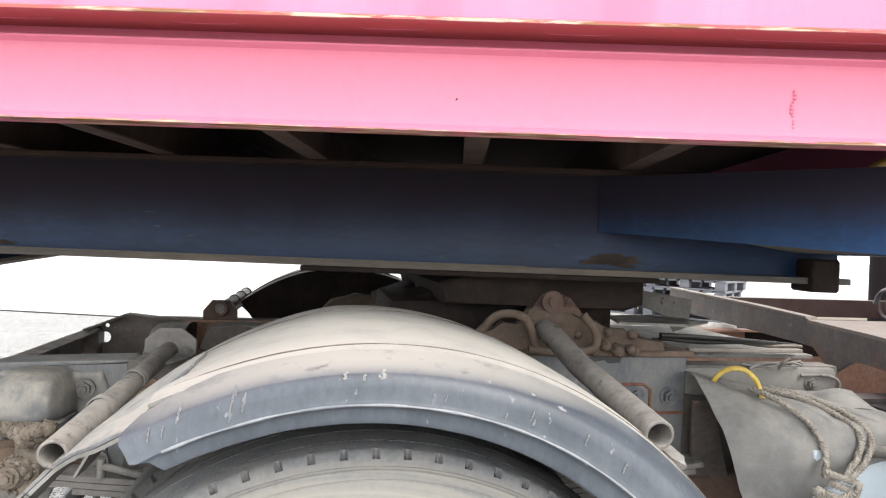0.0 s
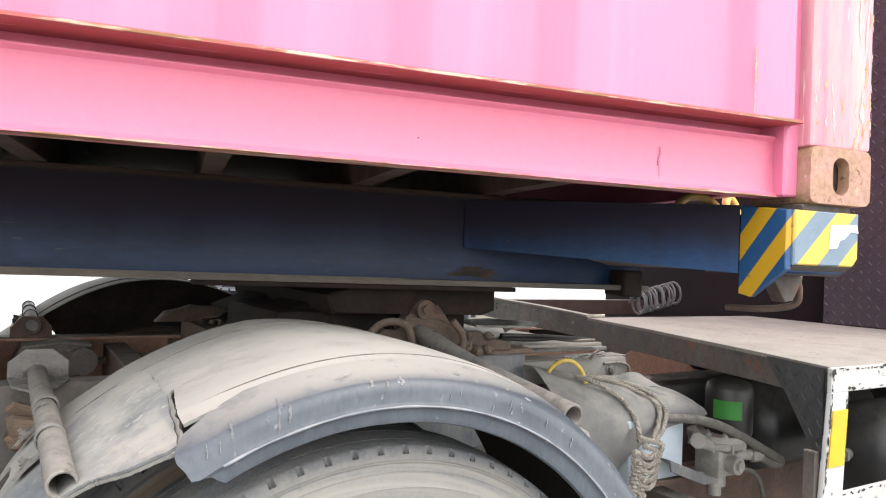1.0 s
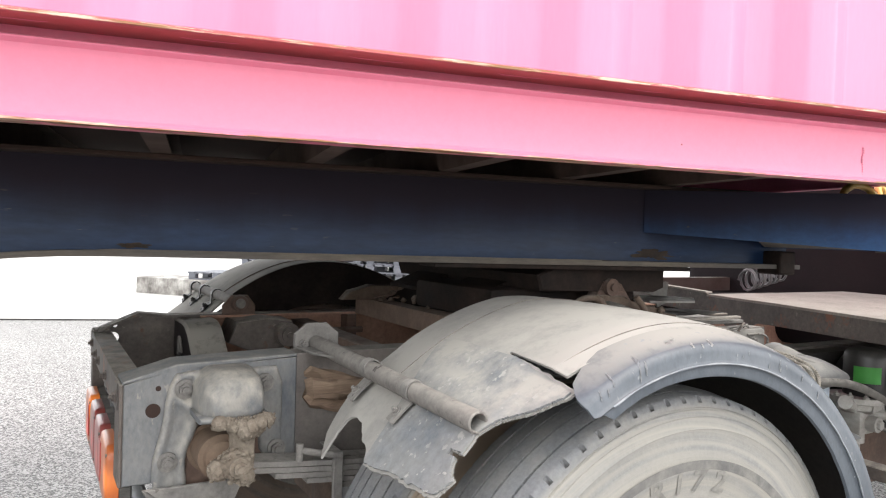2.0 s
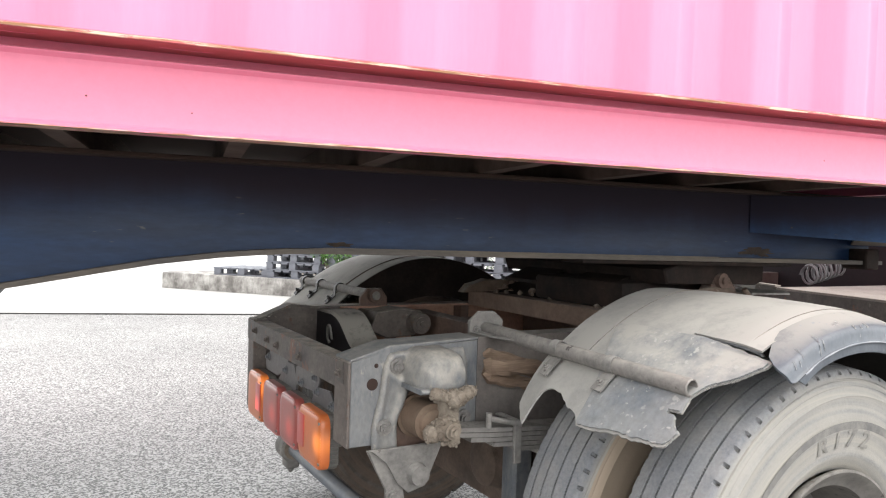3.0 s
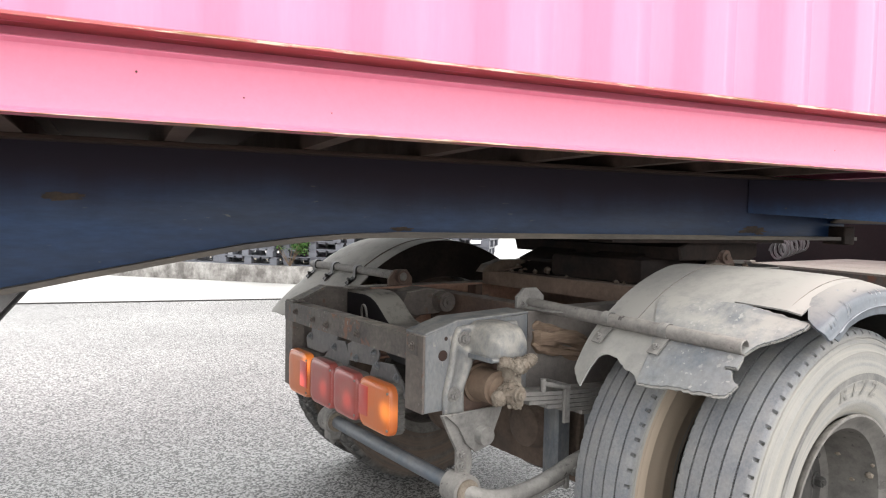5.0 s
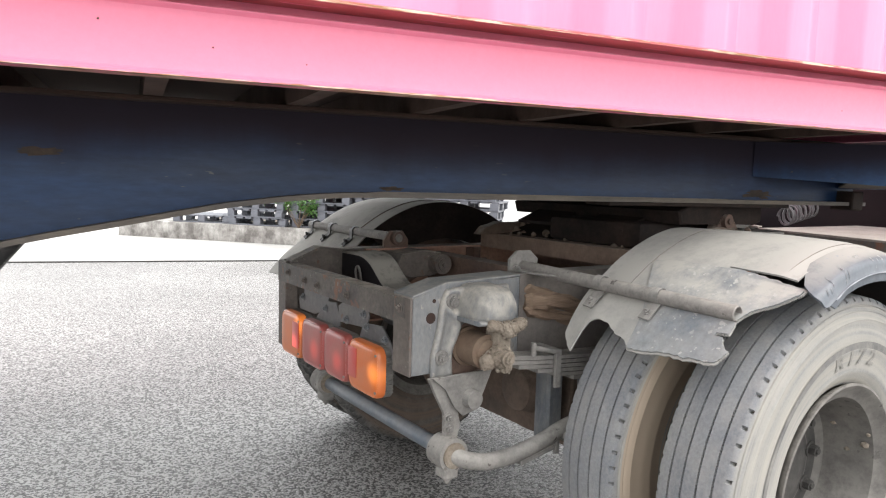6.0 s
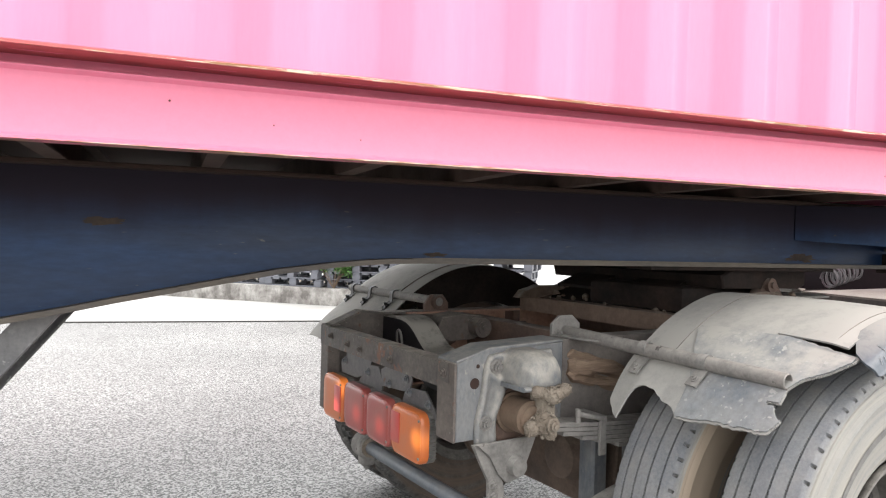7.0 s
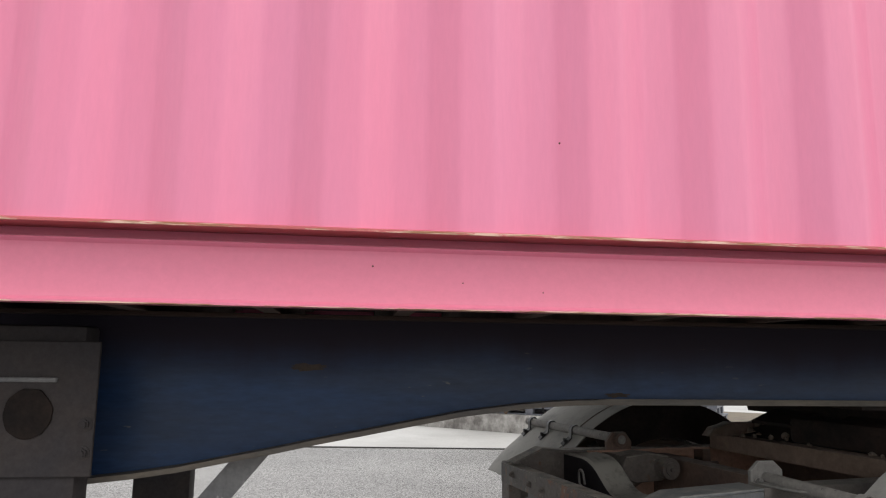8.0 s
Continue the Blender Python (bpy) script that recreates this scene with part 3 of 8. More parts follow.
def beam(yc):
    bm = bmesh.new()
    prism(bm, [(1.05, 1.475), (-4.9, 1.475)] + [(a, b + 0.012) for a, b in reversed(UND)], "y", yc - 0.005, yc + 0.005)
    return bm


def flange(yc, lo, hi):
    bm = bmesh.new()
    A, B = [], []
    for a, b in UND:
        A.append([bm.verts.new((a, yc + s, b + h)) for s, h in ((lo, 0), (hi, 0), (hi, 0.014), (lo, 0.014))])
    for p, q in zip(A, A[1:]):
        for i in range(4):
            bm.faces.new((p[i], p[(i + 1) % 4], q[(i + 1) % 4], q[i]))
    bm.faces.new(A[0])
    bm.faces.new(A[-1])
    return bm


for yc in (0.677, CW - 0.677):
    part("main_beam", beam(yc), M_BLUE, trailer, "dark blue beam web, faded and stained, shade at its top painted in", 30)
    part("lower_flange", flange(yc, -0.064, 0.064), M_FLANGE, trailer, "dust-brown lower flange", 30)
    bm = bmesh.new()
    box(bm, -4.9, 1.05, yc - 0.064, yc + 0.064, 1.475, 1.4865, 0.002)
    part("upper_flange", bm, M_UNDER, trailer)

# angled outrigger plates from the beams to the front bolster
def slab(p, q, z0, z1, th):
    """An upright plate between two plan points."""
    bm = bmesh.new()
    p, q = Vector((*p, 0)), Vector((*q, 0))
    n = (q - p).normalized().cross(Vector((0, 0, 1))) * th
    c = [p, q, q + n, p + n]
    A = [bm.verts.new((v.x, v.y, z0[i in (1, 2)])) for i, v in enumerate(c)]
    B = [bm.verts.new((v.x, v.y, z1[i in (1, 2)])) for i, v in enumerate(c)]
    bm.faces.new(A)
    bm.faces.new(B)
    for i in range(4):
        bm.faces.new((A[i], A[(i + 1) % 4], B[(i + 1) % 4], B[i]))
    return bm


def stripe_material(name, blue, yellow):
    """Diagonal blue and yellow hazard bands, paint worn through at the edges."""
    m = material(name, blue, 0.45, second=tuple(c * 0.85 for c in blue), scale=8, grain=0.1, bump=0.08)
    nt = m.node_tree
    N, L = nt.nodes, nt.links
    b = N["Principled BSDF"]
    src = b.inputs["Base Color"].links[0].from_socket
    co = N.new("ShaderNodeTexCoord")
    dot = N.new("ShaderNodeVectorMath")
    dot.operation = "DOT_PRODUCT"
    dot.inputs[1].default_value = (-1.05, 1.12, 1.0)
    L.new(co.outputs["Object"], dot.inputs[0])
    ad = N.new("ShaderNodeMath")
    ad.operation = "ADD"
    ad.inputs[1].default_value = 5.0 + 0.040
    L.new(dot.outputs["Value"], ad.inputs[0])
    md = N.new("ShaderNodeMath")
    md.operation = "MODULO"
    md.inputs[1].default_value = 0.118
    L.new(ad.outputs[0], md.inputs[0])
    lt = N.new("ShaderNodeMath")
    lt.operation = "LESS_THAN"
    lt.inputs[1].default_value = 0.059
    L.new(md.outputs[0], lt.inputs[0])
    n = N.new("ShaderNodeTexNoise")
    n.inputs["Scale"].default_value, n.inputs["Detail"].default_value, n.inputs["Roughness"].default_value = 26, 8, 0.75
    L.new(co.outputs["Object"], n.inputs["Vector"])
    wear = N.new("ShaderNodeMapRange")
    wear.inputs["From Min"].default_value, wear.inputs["From Max"].default_value = 0.62, 0.66
    L.new(n.outputs["Fac"], wear.inputs["Value"])
    k = N.new("ShaderNodeMix")
    k.data_type = "RGBA"
    L.new(lt.outputs[0], k.inputs[0])
    L.new(src, k.inputs[6])
    k.inputs[7].default_value = (*yellow, 1)
    k2 = N.new("ShaderNodeMix")
    k2.data_type = "RGBA"
    L.new(wear.outputs[0], k2.inputs[0])
    L.new(k.outputs[2], k2.inputs[6])
    k2.inputs[7].default_value = (0.13, 0.10, 0.07, 1)
    L.new(k2.outputs[2], b.inputs["Base Color"])
    return m


M_STRIPE = stripe_material("hazard_stripes", (0.018, 0.075, 0.19), (0.50, 0.29, 0.015))
M_STRIPE_PALE = stripe_material("weathered_hazard_stripes", (0.17, 0.235, 0.30), (0.60, 0.42, 0.07))
for flip in (0, 1):
    Y = (lambda y: CW - y) if flip else (lambda y: y)
    part("outrigger", slab((0.495, Y(0.672)), (0.928, Y(0.134)), (1.345, 1.306), (1.474, 1.456), -0.008 if flip else 0.008), M_BLUE_ARM, trailer, "blue angled outrigger plate", 30)
    bm = bmesh.new()
    prism(bm, [(0.70, Y(0.43)), (0.925, Y(0.15)), (0.96, Y(0.20)), (0.96, Y(0.672))], "z", 1.311, 1.318)
    for v in bm.verts:
        v.co.z += 0.09 * max(0.0, 0.928 - v.co.x)
    part("outrigger_floor", bm, M_FLANGE, trailer)
    # bolster end: the striped rear face, then the end face with its chamfered foot
    bm = bmesh.new()
    prism(bm, [(Y(0.134), 1.456), (Y(0.134), 1.262), (Y(0.100), 1.256), (Y(0.006), 1.318), (Y(0.006), 1.441)], "x", 0.928, 0.944, 0.002)
    part("bolster_rear_plate", bm, M_STRIPE, trailer, "yellow and blue striped plate", 30)
    bm = bmesh.new()
    prism(bm, [(0.944, 1.441), (1.122, 1.441), (1.122, 1.345), (1.108, 1.328), (0.944, 1.328)], "y", Y(0.0), Y(0.012), 0.003)
    part("bolster_end_plate", bm, M_STRIPE_PALE, trailer, "weathered striped end plate", 30)
    bm = bmesh.new()
    prism(bm, [(Y(0.004), 1.327), (Y(0.035), 1.306), (Y(0.26), 1.306), (Y(0.26), 1.31), (Y(0.012), 1.331)], "x", 0.946, 1.108)
    part("bolster_foot", bm, M_FLANGE, trailer)
    bm = bmesh.new()
    prism(bm, [(1.02, 1.305), (1.112, 1.305), (1.112, 1.296), (1.085, 1.248), (1.06, 1.244)], "y", Y(0.15) - 0.02, Y(0.15) + 0.02, 0.002)
    part("bolster_bracket", bm, M_FRAME_DARK, trailer, "dark bracket under the bolster", 30)
bm = bmesh.new()
prism(bm, [(1.038, 1.364), (1.042, 1.414), (1.114, 1.418), (1.120, 1.400), (1.098, 1.402), (1.080, 1.386), (1.068, 1.382), (1.060, 1.366)], "y", -0.0016, 0.0)
part("sticker", bm, material("white_film", (0.62, 0.62, 0.62), 0.4, second=(0.7, 0.7, 0.72), scale=20, grain=0.04), trailer, "torn white reflective sticker")
bm = bmesh.new()
box(bm, 0.945, 1.105, 0.02, CW - 0.02, 1.31, 1.438, 0.004)
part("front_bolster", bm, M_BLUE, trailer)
# twist-lock posts seat under the castings
for y0 in (0.08, CW - 0.08):
    bm = bmesh.new()
    box(bm, 0.985, 1.12, y0 - 0.06, y0 + 0.06, 1.4415, 1.4565, 0.002)
    part("twist_lock_seat", bm, M_FRAME_DARK, trailer)
for xk, zb in ((0.9, 1.26), (-0.4, 1.26), (-1.6, 1.23), (-2.9, 1.05)):
    bm = bmesh.new()
    box(bm, xk, xk + 0.09, 0.683, CW - 0.683, zb + 0.02, 1.45, 0.003)
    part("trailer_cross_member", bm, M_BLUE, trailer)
# repair plate and joint along the lower flange
bm = bmesh.new()
box(bm, -0.20, 0.62, 0.606, 0.745, 1.2305, 1.2425, 0.002)
part("kingpin_plate", bm, M_GREASE, trailer, "greasy rubbing plate edge")
# rust-brown patches on the web and flaking paint on the lower flange
M_PATCH = material("flaking_rust", (0.045, 0.028, 0.017), 0.85, second=(0.026, 0.02, 0.016), scale=25, grain=0.3, bump=0.3)
for x0, x1, z0, z1, seed in ((0.44, 0.60, 1.262, 1.296, 1), (-0.98, -0.90, 1.262, 1.275, 3), (-1.9, -1.8, 1.33, 1.35, 4)):
    bm = bmesh.new()
    poly = []
    for k in range(40):
        t = 2 * math.pi * k / 40
        r = 0.9 + 0.6 * noise.noise((math.cos(t) * 2.2, math.sin(t) * 2.2, seed * 3.3)) + 0.4 * noise.noise((math.cos(t) * 6, math.sin(t) * 6, seed * 1.7))
        poly.append(((x0 + x1) / 2 + (x1 - x0) / 2 * r * math.cos(t), (z0 + z1) / 2 + (z1 - z0) / 2 * r * math.sin(t)))
    prism(bm, poly, "y", 0.6700, 0.6718)
    part("rust_patch", bm, M_PATCH, trailer, "", 30)
bm = bmesh.new()
prism(bm, [(-1.05, 1.2555), (0.30, 1.2555), (0.32, 1.2595), (-0.98, 1.2605)], "y", 0.6085, 0.6128)
part("flange_strip", bm, M_FLANGE, trailer, "pale scraped strip along the flange", 30)
# landing gear
M_LEG = material("grey_leg_paint", (0.044, 0.040, 0.042), 0.8, second=(0.060, 0.050, 0.046), scale=5, grain=0.2, bump=0.15, rust=(0.06, 0.03, 0.022), rust_amount=0.2, rust_scale=9, spec=0.15)
M_BRACE = material("grey_angle_iron", (0.12, 0.12, 0.123), 0.6, second=(0.17, 0.165, 0.16), scale=6, grain=0.25, bump=0.15, specks=(0.32, 0.32, 0.31), speck_amount=0.3, speck_scale=26)
for flip in (0, 1):
    Y = (lambda y: CW - y) if flip else (lambda y: y)
    lo, hi = sorted((Y(0.50), Y(0.60)))
    bm = bmesh.new()
    box(bm, -2.62, -2.385, lo, hi, 0.56, 1.44, 0.012, 2)
    part("landing_leg", bm, M_LEG, trailer, "grey landing leg housing with rust stains", 35)
    bm = bmesh.new()
    box(bm, -2.57, -2.41, lo + 0.02, hi - 0.02, 0.10, 0.58, 0.008)
    part("leg_tube", bm, M_LEG, trailer, "", 35)
    bm = bmesh.new()
    box(bm, -2.63, -2.35, lo - 0.04, hi + 0.04, 0.02, 0.045, 0.004)
    box(bm, -2.53, -2.45, lo + 0.03, hi - 0.03, 0.04, 0.11, 0.004)
    part("leg_foot", bm, M_LEG, trailer, "", 35)
    bm = bmesh.new()
    box(bm, -2.70, -2.345, Y(0.488) - 0.006, Y(0.488) + 0.006, 1.075, 1.40, 0.002)
    part("leg_mount_plate", bm, M_LEG, trailer, "", 35)
    bm = bmesh.new()
    y0, y1 = sorted((Y(0.700), Y(0.706)))
    prism(bm, [(-1.902, 1.150), (-2.450, 0.489), (-2.504, 0.534), (-1.956, 1.195)], "y", y0, y1, 0.001)
    y0, y1 = sorted((Y(0.7065), Y(0.765)))
    prism(bm, [(-1.902, 1.150), (-2.450, 0.489), (-2.455, 0.493), (-1.907, 1.154)], "y", y0, y1)
    part("leg_brace", bm, M_BRACE, trailer, "grey angle-iron brace", 30)
# the leg plate's round dark stain, built as a thin disc
bm = bmesh.new()
prism(bm, [(-2.499 + (0.056 + 0.006 * noise.noise((math.cos(t) * 2, math.sin(t) * 2, 3))) * math.cos(t), 1.224 + (0.060 + 0.007 * noise.noise((math.cos(t) * 3, math.sin(t) * 3, 7))) * math.sin(t)) for t in frange(0, 2 * math.pi * 27 / 28, 27)], "y", 0.476, 0.4818, 0.001)
part("stain_disc", bm, M_GREASE, trailer, "round dark brown stain on the leg plate, built as a thin disc")
bm = bmesh.new()
box(bm, -2.60, -2.437, 0.470, 0.4818, 1.300, 1.312, 0.002)
part("plate_strip", bm, M_BRACE, trailer, "thin grey strip over the stain", 30)
bolts(trailer, M_LEG, [((-2.366, 0.482, 1.131), (0, -1, 0)), ((-2.366, 0.482, 1.20), (0, -1, 0))], 0.012, 0.01)
# coiled air line and hoses at the front
M_HOSE = material("grey_coil_hose", (0.075, 0.075, 0.080), 0.4, second=(0.11, 0.11, 0.112), scale=20, grain=0.1)
bm = bmesh.new()
sweep(bm, [(1.66 + 0.0185 * i / 12 + 0.008 * math.sin(i * 0.31), 1.52 + 0.046 * math.cos(2 * math.pi * i / 12), 1.150 + 0.050 * math.sin(2 * math.pi * i / 12) + 0.00040 * i) for i in range(132)], 0.0056, 6, 1)
part("coiled_air_line", bm, M_HOSE, trailer, "grey coiled air line", 60)
bm = bmesh.new()
box(bm, 0.955, 1.02, 0.60, 0.70, 1.225, 1.30, 0.005)
part("hose_bracket", bm, M_GREASE, trailer)
bm = bmesh.new()
sweep(bm, [(1.10, 0.14, 1.31), (1.112, 0.14, 1.27), (1.108, 0.15, 1.238), (1.07, 0.20, 1.224), (1.03, 0.28, 1.222)], 0.008, 10, 6)
part("drain_pipe", bm, M_XMEMBER, trailer, "thin bent grey pipe", 60)
M_YHOSE = material("yellow_hose", (0.68, 0.42, 0.08), 0.5, second=(0.75, 0.55, 0.2), scale=15, grain=0.1)
bm = bmesh.new()
sweep(bm, [(0.93, 0.36, 1.450), (0.965, 0.38, 1.482), (1.015, 0.39, 1.500), (1.06, 0.39, 1.494), (1.085, 0.38, 1.468), (1.09, 0.37, 1.440)], 0.011, 8, 6)
part("yellow_hose", bm, M_YHOSE, trailer, "yellow air hose", 60)
bm = bmesh.new()
sweep(bm, [(1.14, 0.40, 1.445), (1.155, 0.43, 1.49), (1.18, 0.45, 1.512), (1.205, 0.45, 1.49), (1.21, 0.44, 1.445)], 0.011, 8, 6)
part("yellow_hose", bm, M_YHOSE, trailer, "", 60)

# ---- tractor: x along it, y away from the camera's side, turned by THETA ----
truck = thing("tractor_truck", "dusty tractor truck with twin rear tyres, torn mudguards and rear lamps", "truck", m=pose(0, 0, 0, 0, 0, THETA))
WA, WZ = 0.045, 0.516                # rear axle: place along the truck and height
FA, FZ = 0.05, 0.52                  # centre of the mudguards' curve
TW = 0.82                            # width of the tyres against the plain section
MID = 1.04                           # the truck's middle line
FAR = 1.610                          # web of the far frame rail
TAIL_FIT = pose(0.152, 0.082, -0.108) @ Matrix.Scale(1.082, 4)   # seat of the lamp board, scaled about the camera point to fit its view


def mirror_b(b):
    return 2 * MID - b


def far_wheel(b):
    return 2.30 - b


def tyre(bc, out, seg=912, lugs=False):
    """Ribbed truck tyre with notched shoulders, or one with deep cross lugs; out: the side that shows."""
    bm = bmesh.new()
    side = [(0.090, 0.276), (0.104, 0.290), (0.119, 0.312), (0.1235, 0.322), (0.1225, 0.330), (0.130, 0.352), (0.1345, 0.375), (0.1365, 0.379), (0.1355, 0.384), (0.1375, 0.402), (0.137, 0.425),
            (0.1325, 0.452), (0.1345, 0.456), (0.1320, 0.461), (0.1272, 0.4735), (0.1250, 0.4750), (0.1250, 0.4770), (0.1260, 0.4780), (0.1215, 0.4880), (0.1172, 0.4895), (0.1172, 0.4920), (0.1198, 0.4935)]
    shoulder = [(0.1185, 0.4955), (0.1160, 0.5015), (0.1130, 0.5070), (0.1085, 0.5108), (0.1035, 0.5128)]
    gro = (-0.072, -0.026, 0.022, 0.068)
    tread = []
    for g in gro:
        z = 0.5205 - 0.9 * g * g
        tread += [(g - 0.0036, z, 0), (g - 0.0024, z - 0.008, 1), (g + 0.0024, z - 0.008, 1), (g + 0.0036, z, 0)]
    prof = [(-o, r, 0) for o, r in side] + [(-o, r, 2) for o, r in shoulder] + tread + [(o, r, 2) for o, r in reversed(shoulder)] + [(o, r, 0) for o, r in reversed(side)]
    rings = []
    for k in range(seg):
        a = 2 * math.pi * k / seg
        row = []
        for o, r, kind in prof:
            if kind == 2 and k % 12 < 2 and 0.107 < abs(o) < 0.1145:
                d = 0.018 * (1.0 if 0.112 < abs(o) < 0.114 else 0.5)
                r -= d
                o -= math.copysign(d * 0.5, o)
            if lugs and kind != 1 and r > 0.490 and (k + 60 * abs(o) * 6) % 24 < 9:
                r -= 0.014
            if kind == 1:
                o += 0.0026 * (1 if k % 2 else -1)
            row.append(bm.verts.new((WA + r * math.sin(a), bc + o * TW, WZ + r * math.cos(a))))
        rings.append(row)
    for k in range(seg):
        p, q = rings[k], rings[(k + 1) % seg]
        for i in range(len(prof) - 1):
            bm.faces.new((p[i], p[i + 1], q[i + 1], q[i]))
    return bm


def lerp_table(tab, x):
    for (x0, y0), (x1, y1) in zip(tab, tab[1:]):
        if x0 <= x <= x1:
            return y0 + (y1 - y0) * (x - x0) / (x1 - x0)
    return tab[0][1] if x < tab[0][0] else tab[-1][1]


def lerp_side(r):
    """How far the sidewall bulges at a radius."""
    return lerp_table([(0.322, 0.1235), (0.352, 0.130), (0.375, 0.1345), (0.384, 0.1357), (0.402, 0.1376), (0.425, 0.1371)], r) * TW


def tyre_material(name, base, second, caked, between):
    """Worn tread; the sidewalls and shoulders carry caked dust, the gap between twin tyres mud."""
    m = material(name, base, 0.88, second=second, scale=7, fine=130, grain=0.24, bump=0.25, dust=DUST, dust_up=0.15, dust_all=0.3, patch=(0.42, 0.66))
    nt = m.node_tree
    N, L = nt.nodes, nt.links
    b = N["Principled BSDF"]
    src = b.inputs["Base Color"].links[0].from_socket
    co = N.new("ShaderNodeTexCoord")
    # caked dust up to the shoulder; the tread rubs clean
    ab = N.new("ShaderNodeVectorMath")
    ab.operation = "DISTANCE"
    flat = N.new("ShaderNodeVectorMath")
    flat.operation = "MULTIPLY"
    flat.inputs[1].default_value = (1, 0, 1)
    L.new(co.outputs["Object"], flat.inputs[0])
    L.new(flat.outputs[0], ab.inputs[0])
    ab.inputs[1].default_value = (WA, 0, WZ)
    n = N.new("ShaderNodeTexNoise")
    n.inputs["Scale"].default_value, n.inputs["Detail"].default_value, n.inputs["Roughness"].default_value = 13, 8, 0.7
    ring = N.new("ShaderNodeVectorMath")
    ring.operation = "MULTIPLY_ADD"
    ring.inputs[0].default_value = (3.2, 0.0, 0.0)
    L.new(ab.outputs["Value"], ring.inputs[1])
    some = N.new("ShaderNodeVectorMath")
    some.operation = "SCALE"
    some.inputs["Scale"].default_value = 0.16
    L.new(co.outputs["Object"], some.inputs[0])
    L.new(some.outputs[0], ring.inputs[2])
    L.new(ring.outputs[0], n.inputs["Vector"])
    f1 = N.new("ShaderNodeMapRange")
    f1.inputs["From Min"].default_value, f1.inputs["From Max"].default_value = 0.506, 0.488
    L.new(ab.outputs["Value"], f1.inputs["Value"])
    f2 = N.new("ShaderNodeMapRange")
    f2.inputs["From Min"].default_value, f2.inputs["From Max"].default_value = 0.29, 0.60
    L.new(n.outputs["Fac"], f2.inputs["Value"])
    f = N.new("ShaderNodeMath")
    f.operation = "MULTIPLY"
    L.new(f1.outputs[0], f.inputs[0])
    L.new(f2.outputs[0], f.inputs[1])
    k = N.new("ShaderNodeMix")
    k.data_type = "RGBA"
    L.new(f.outputs[0], k.inputs[0])
    L.new(src, k.inputs[6])
    k.inputs[7].default_value = (*caked, 1)
    # tan mud packed between the twin tyres
    sp = N.new("ShaderNodeSeparateXYZ")
    L.new(co.outputs["Object"], sp.inputs[0])
    gap = N.new("ShaderNodeMath")
    gap.operation = "COMPARE"
    gap.inputs[1].default_value, gap.inputs[2].default_value = 0.160, 0.061
    L.new(sp.outputs[1], gap.inputs[0])
    low = N.new("ShaderNodeMapRange")
    low.inputs["From Min"].default_value, low.inputs["From Max"].default_value = 0.503, 0.492
    L.new(ab.outputs["Value"], low.inputs["Value"])
    both = N.new("ShaderNodeMath")
    both.operation = "MULTIPLY"
    L.new(gap.outputs[0], both.inputs[0])
    L.new(low.outputs[0], both.inputs[1])
    k2 = N.new("ShaderNodeMix")
    k2.data_type = "RGBA"
    L.new(both.outputs[0], k2.inputs[0])
    L.new(k.outputs[2], k2.inputs[6])
    k2.inputs[7].default_value = (*between, 1)
    L.new(k2.outputs[2], b.inputs["Base Color"])
    return m


M_TYRE = tyre_material("dusty_tyre_rubber", (0.142, 0.148, 0.158), (0.190, 0.191, 0.190), (0.285, 0.272, 0.240), (0.31, 0.25, 0.19))
# darker copy for the far tyres, shade under the truck painted in
M_TYRE_DARK = tyre_material("shaded_tyre_rubber", (0.030, 0.030, 0.031), (0.055, 0.052, 0.048), (0.115, 0.083, 0.062), (0.115, 0.083, 0.062))
M_INNER_DARK = material("dark_wheel_well", (0.020, 0.019, 0.018), 0.85, second=(0.040, 0.037, 0.034), scale=8, grain=0.2, dust=DUST, dust_up=0.2, dust_all=0.1)


def wheel(bc, out, far=False):
    w = new("wheel")
    w.parent = truck
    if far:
        part("tyre", tyre(bc, out, lugs=True), M_TYRE_DARK, w, "tyre with deep cross lugs, shade under the truck painted in", 35)
    else:
        part("tyre", tyre(bc, out), M_TYRE, w, "worn ribbed tyre with notched shoulders, caked in dust", 35)
    s = out
    bm = bmesh.new()
    lathe(bm, [(bc + s * o * TW, r) for o, r in ((0.086, 0.268), (0.112, 0.2835), (0.120, 0.284), (0.122, 0.278), (0.114, 0.268), (0.098, 0.258), (0.088, 0.240), (0.06, 0.236), (-0.02, 0.230), (-0.075, 0.222), (-0.09, 0.19), (-0.088, 0.14))], (WA, 0, WZ), "y", 72)
    part("rim", bm, M_RIM, w, "dusty steel rim flange", 40)
    bm = bmesh.new()
    lathe(bm, [(bc + s * o * TW, r) for o, r in ((-0.087, 0.225), (-0.0885, 0.15), (-0.086, 0.13), (-0.078, 0.12), (-0.074, 0.10), (-0.072, 0.0))], (WA, 0, WZ), "y", 48)
    part("wheel_disc", bm, M_INNER_DARK, w, "", 40)
    bolts(w, M_INNER_DARK, [((WA + 0.165 * math.sin(2 * math.pi * (i + 0.3) / 10), bc - s * 0.087 * TW, WZ + 0.165 * math.cos(2 * math.pi * (i + 0.3) / 10)), (0, s, 0)) for i in range(10)], 0.017, 0.022, "wheel_nut")
    return w


wheel(-0.004, -1)
wheel(0.322, 1)
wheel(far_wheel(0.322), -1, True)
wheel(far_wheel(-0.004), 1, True)
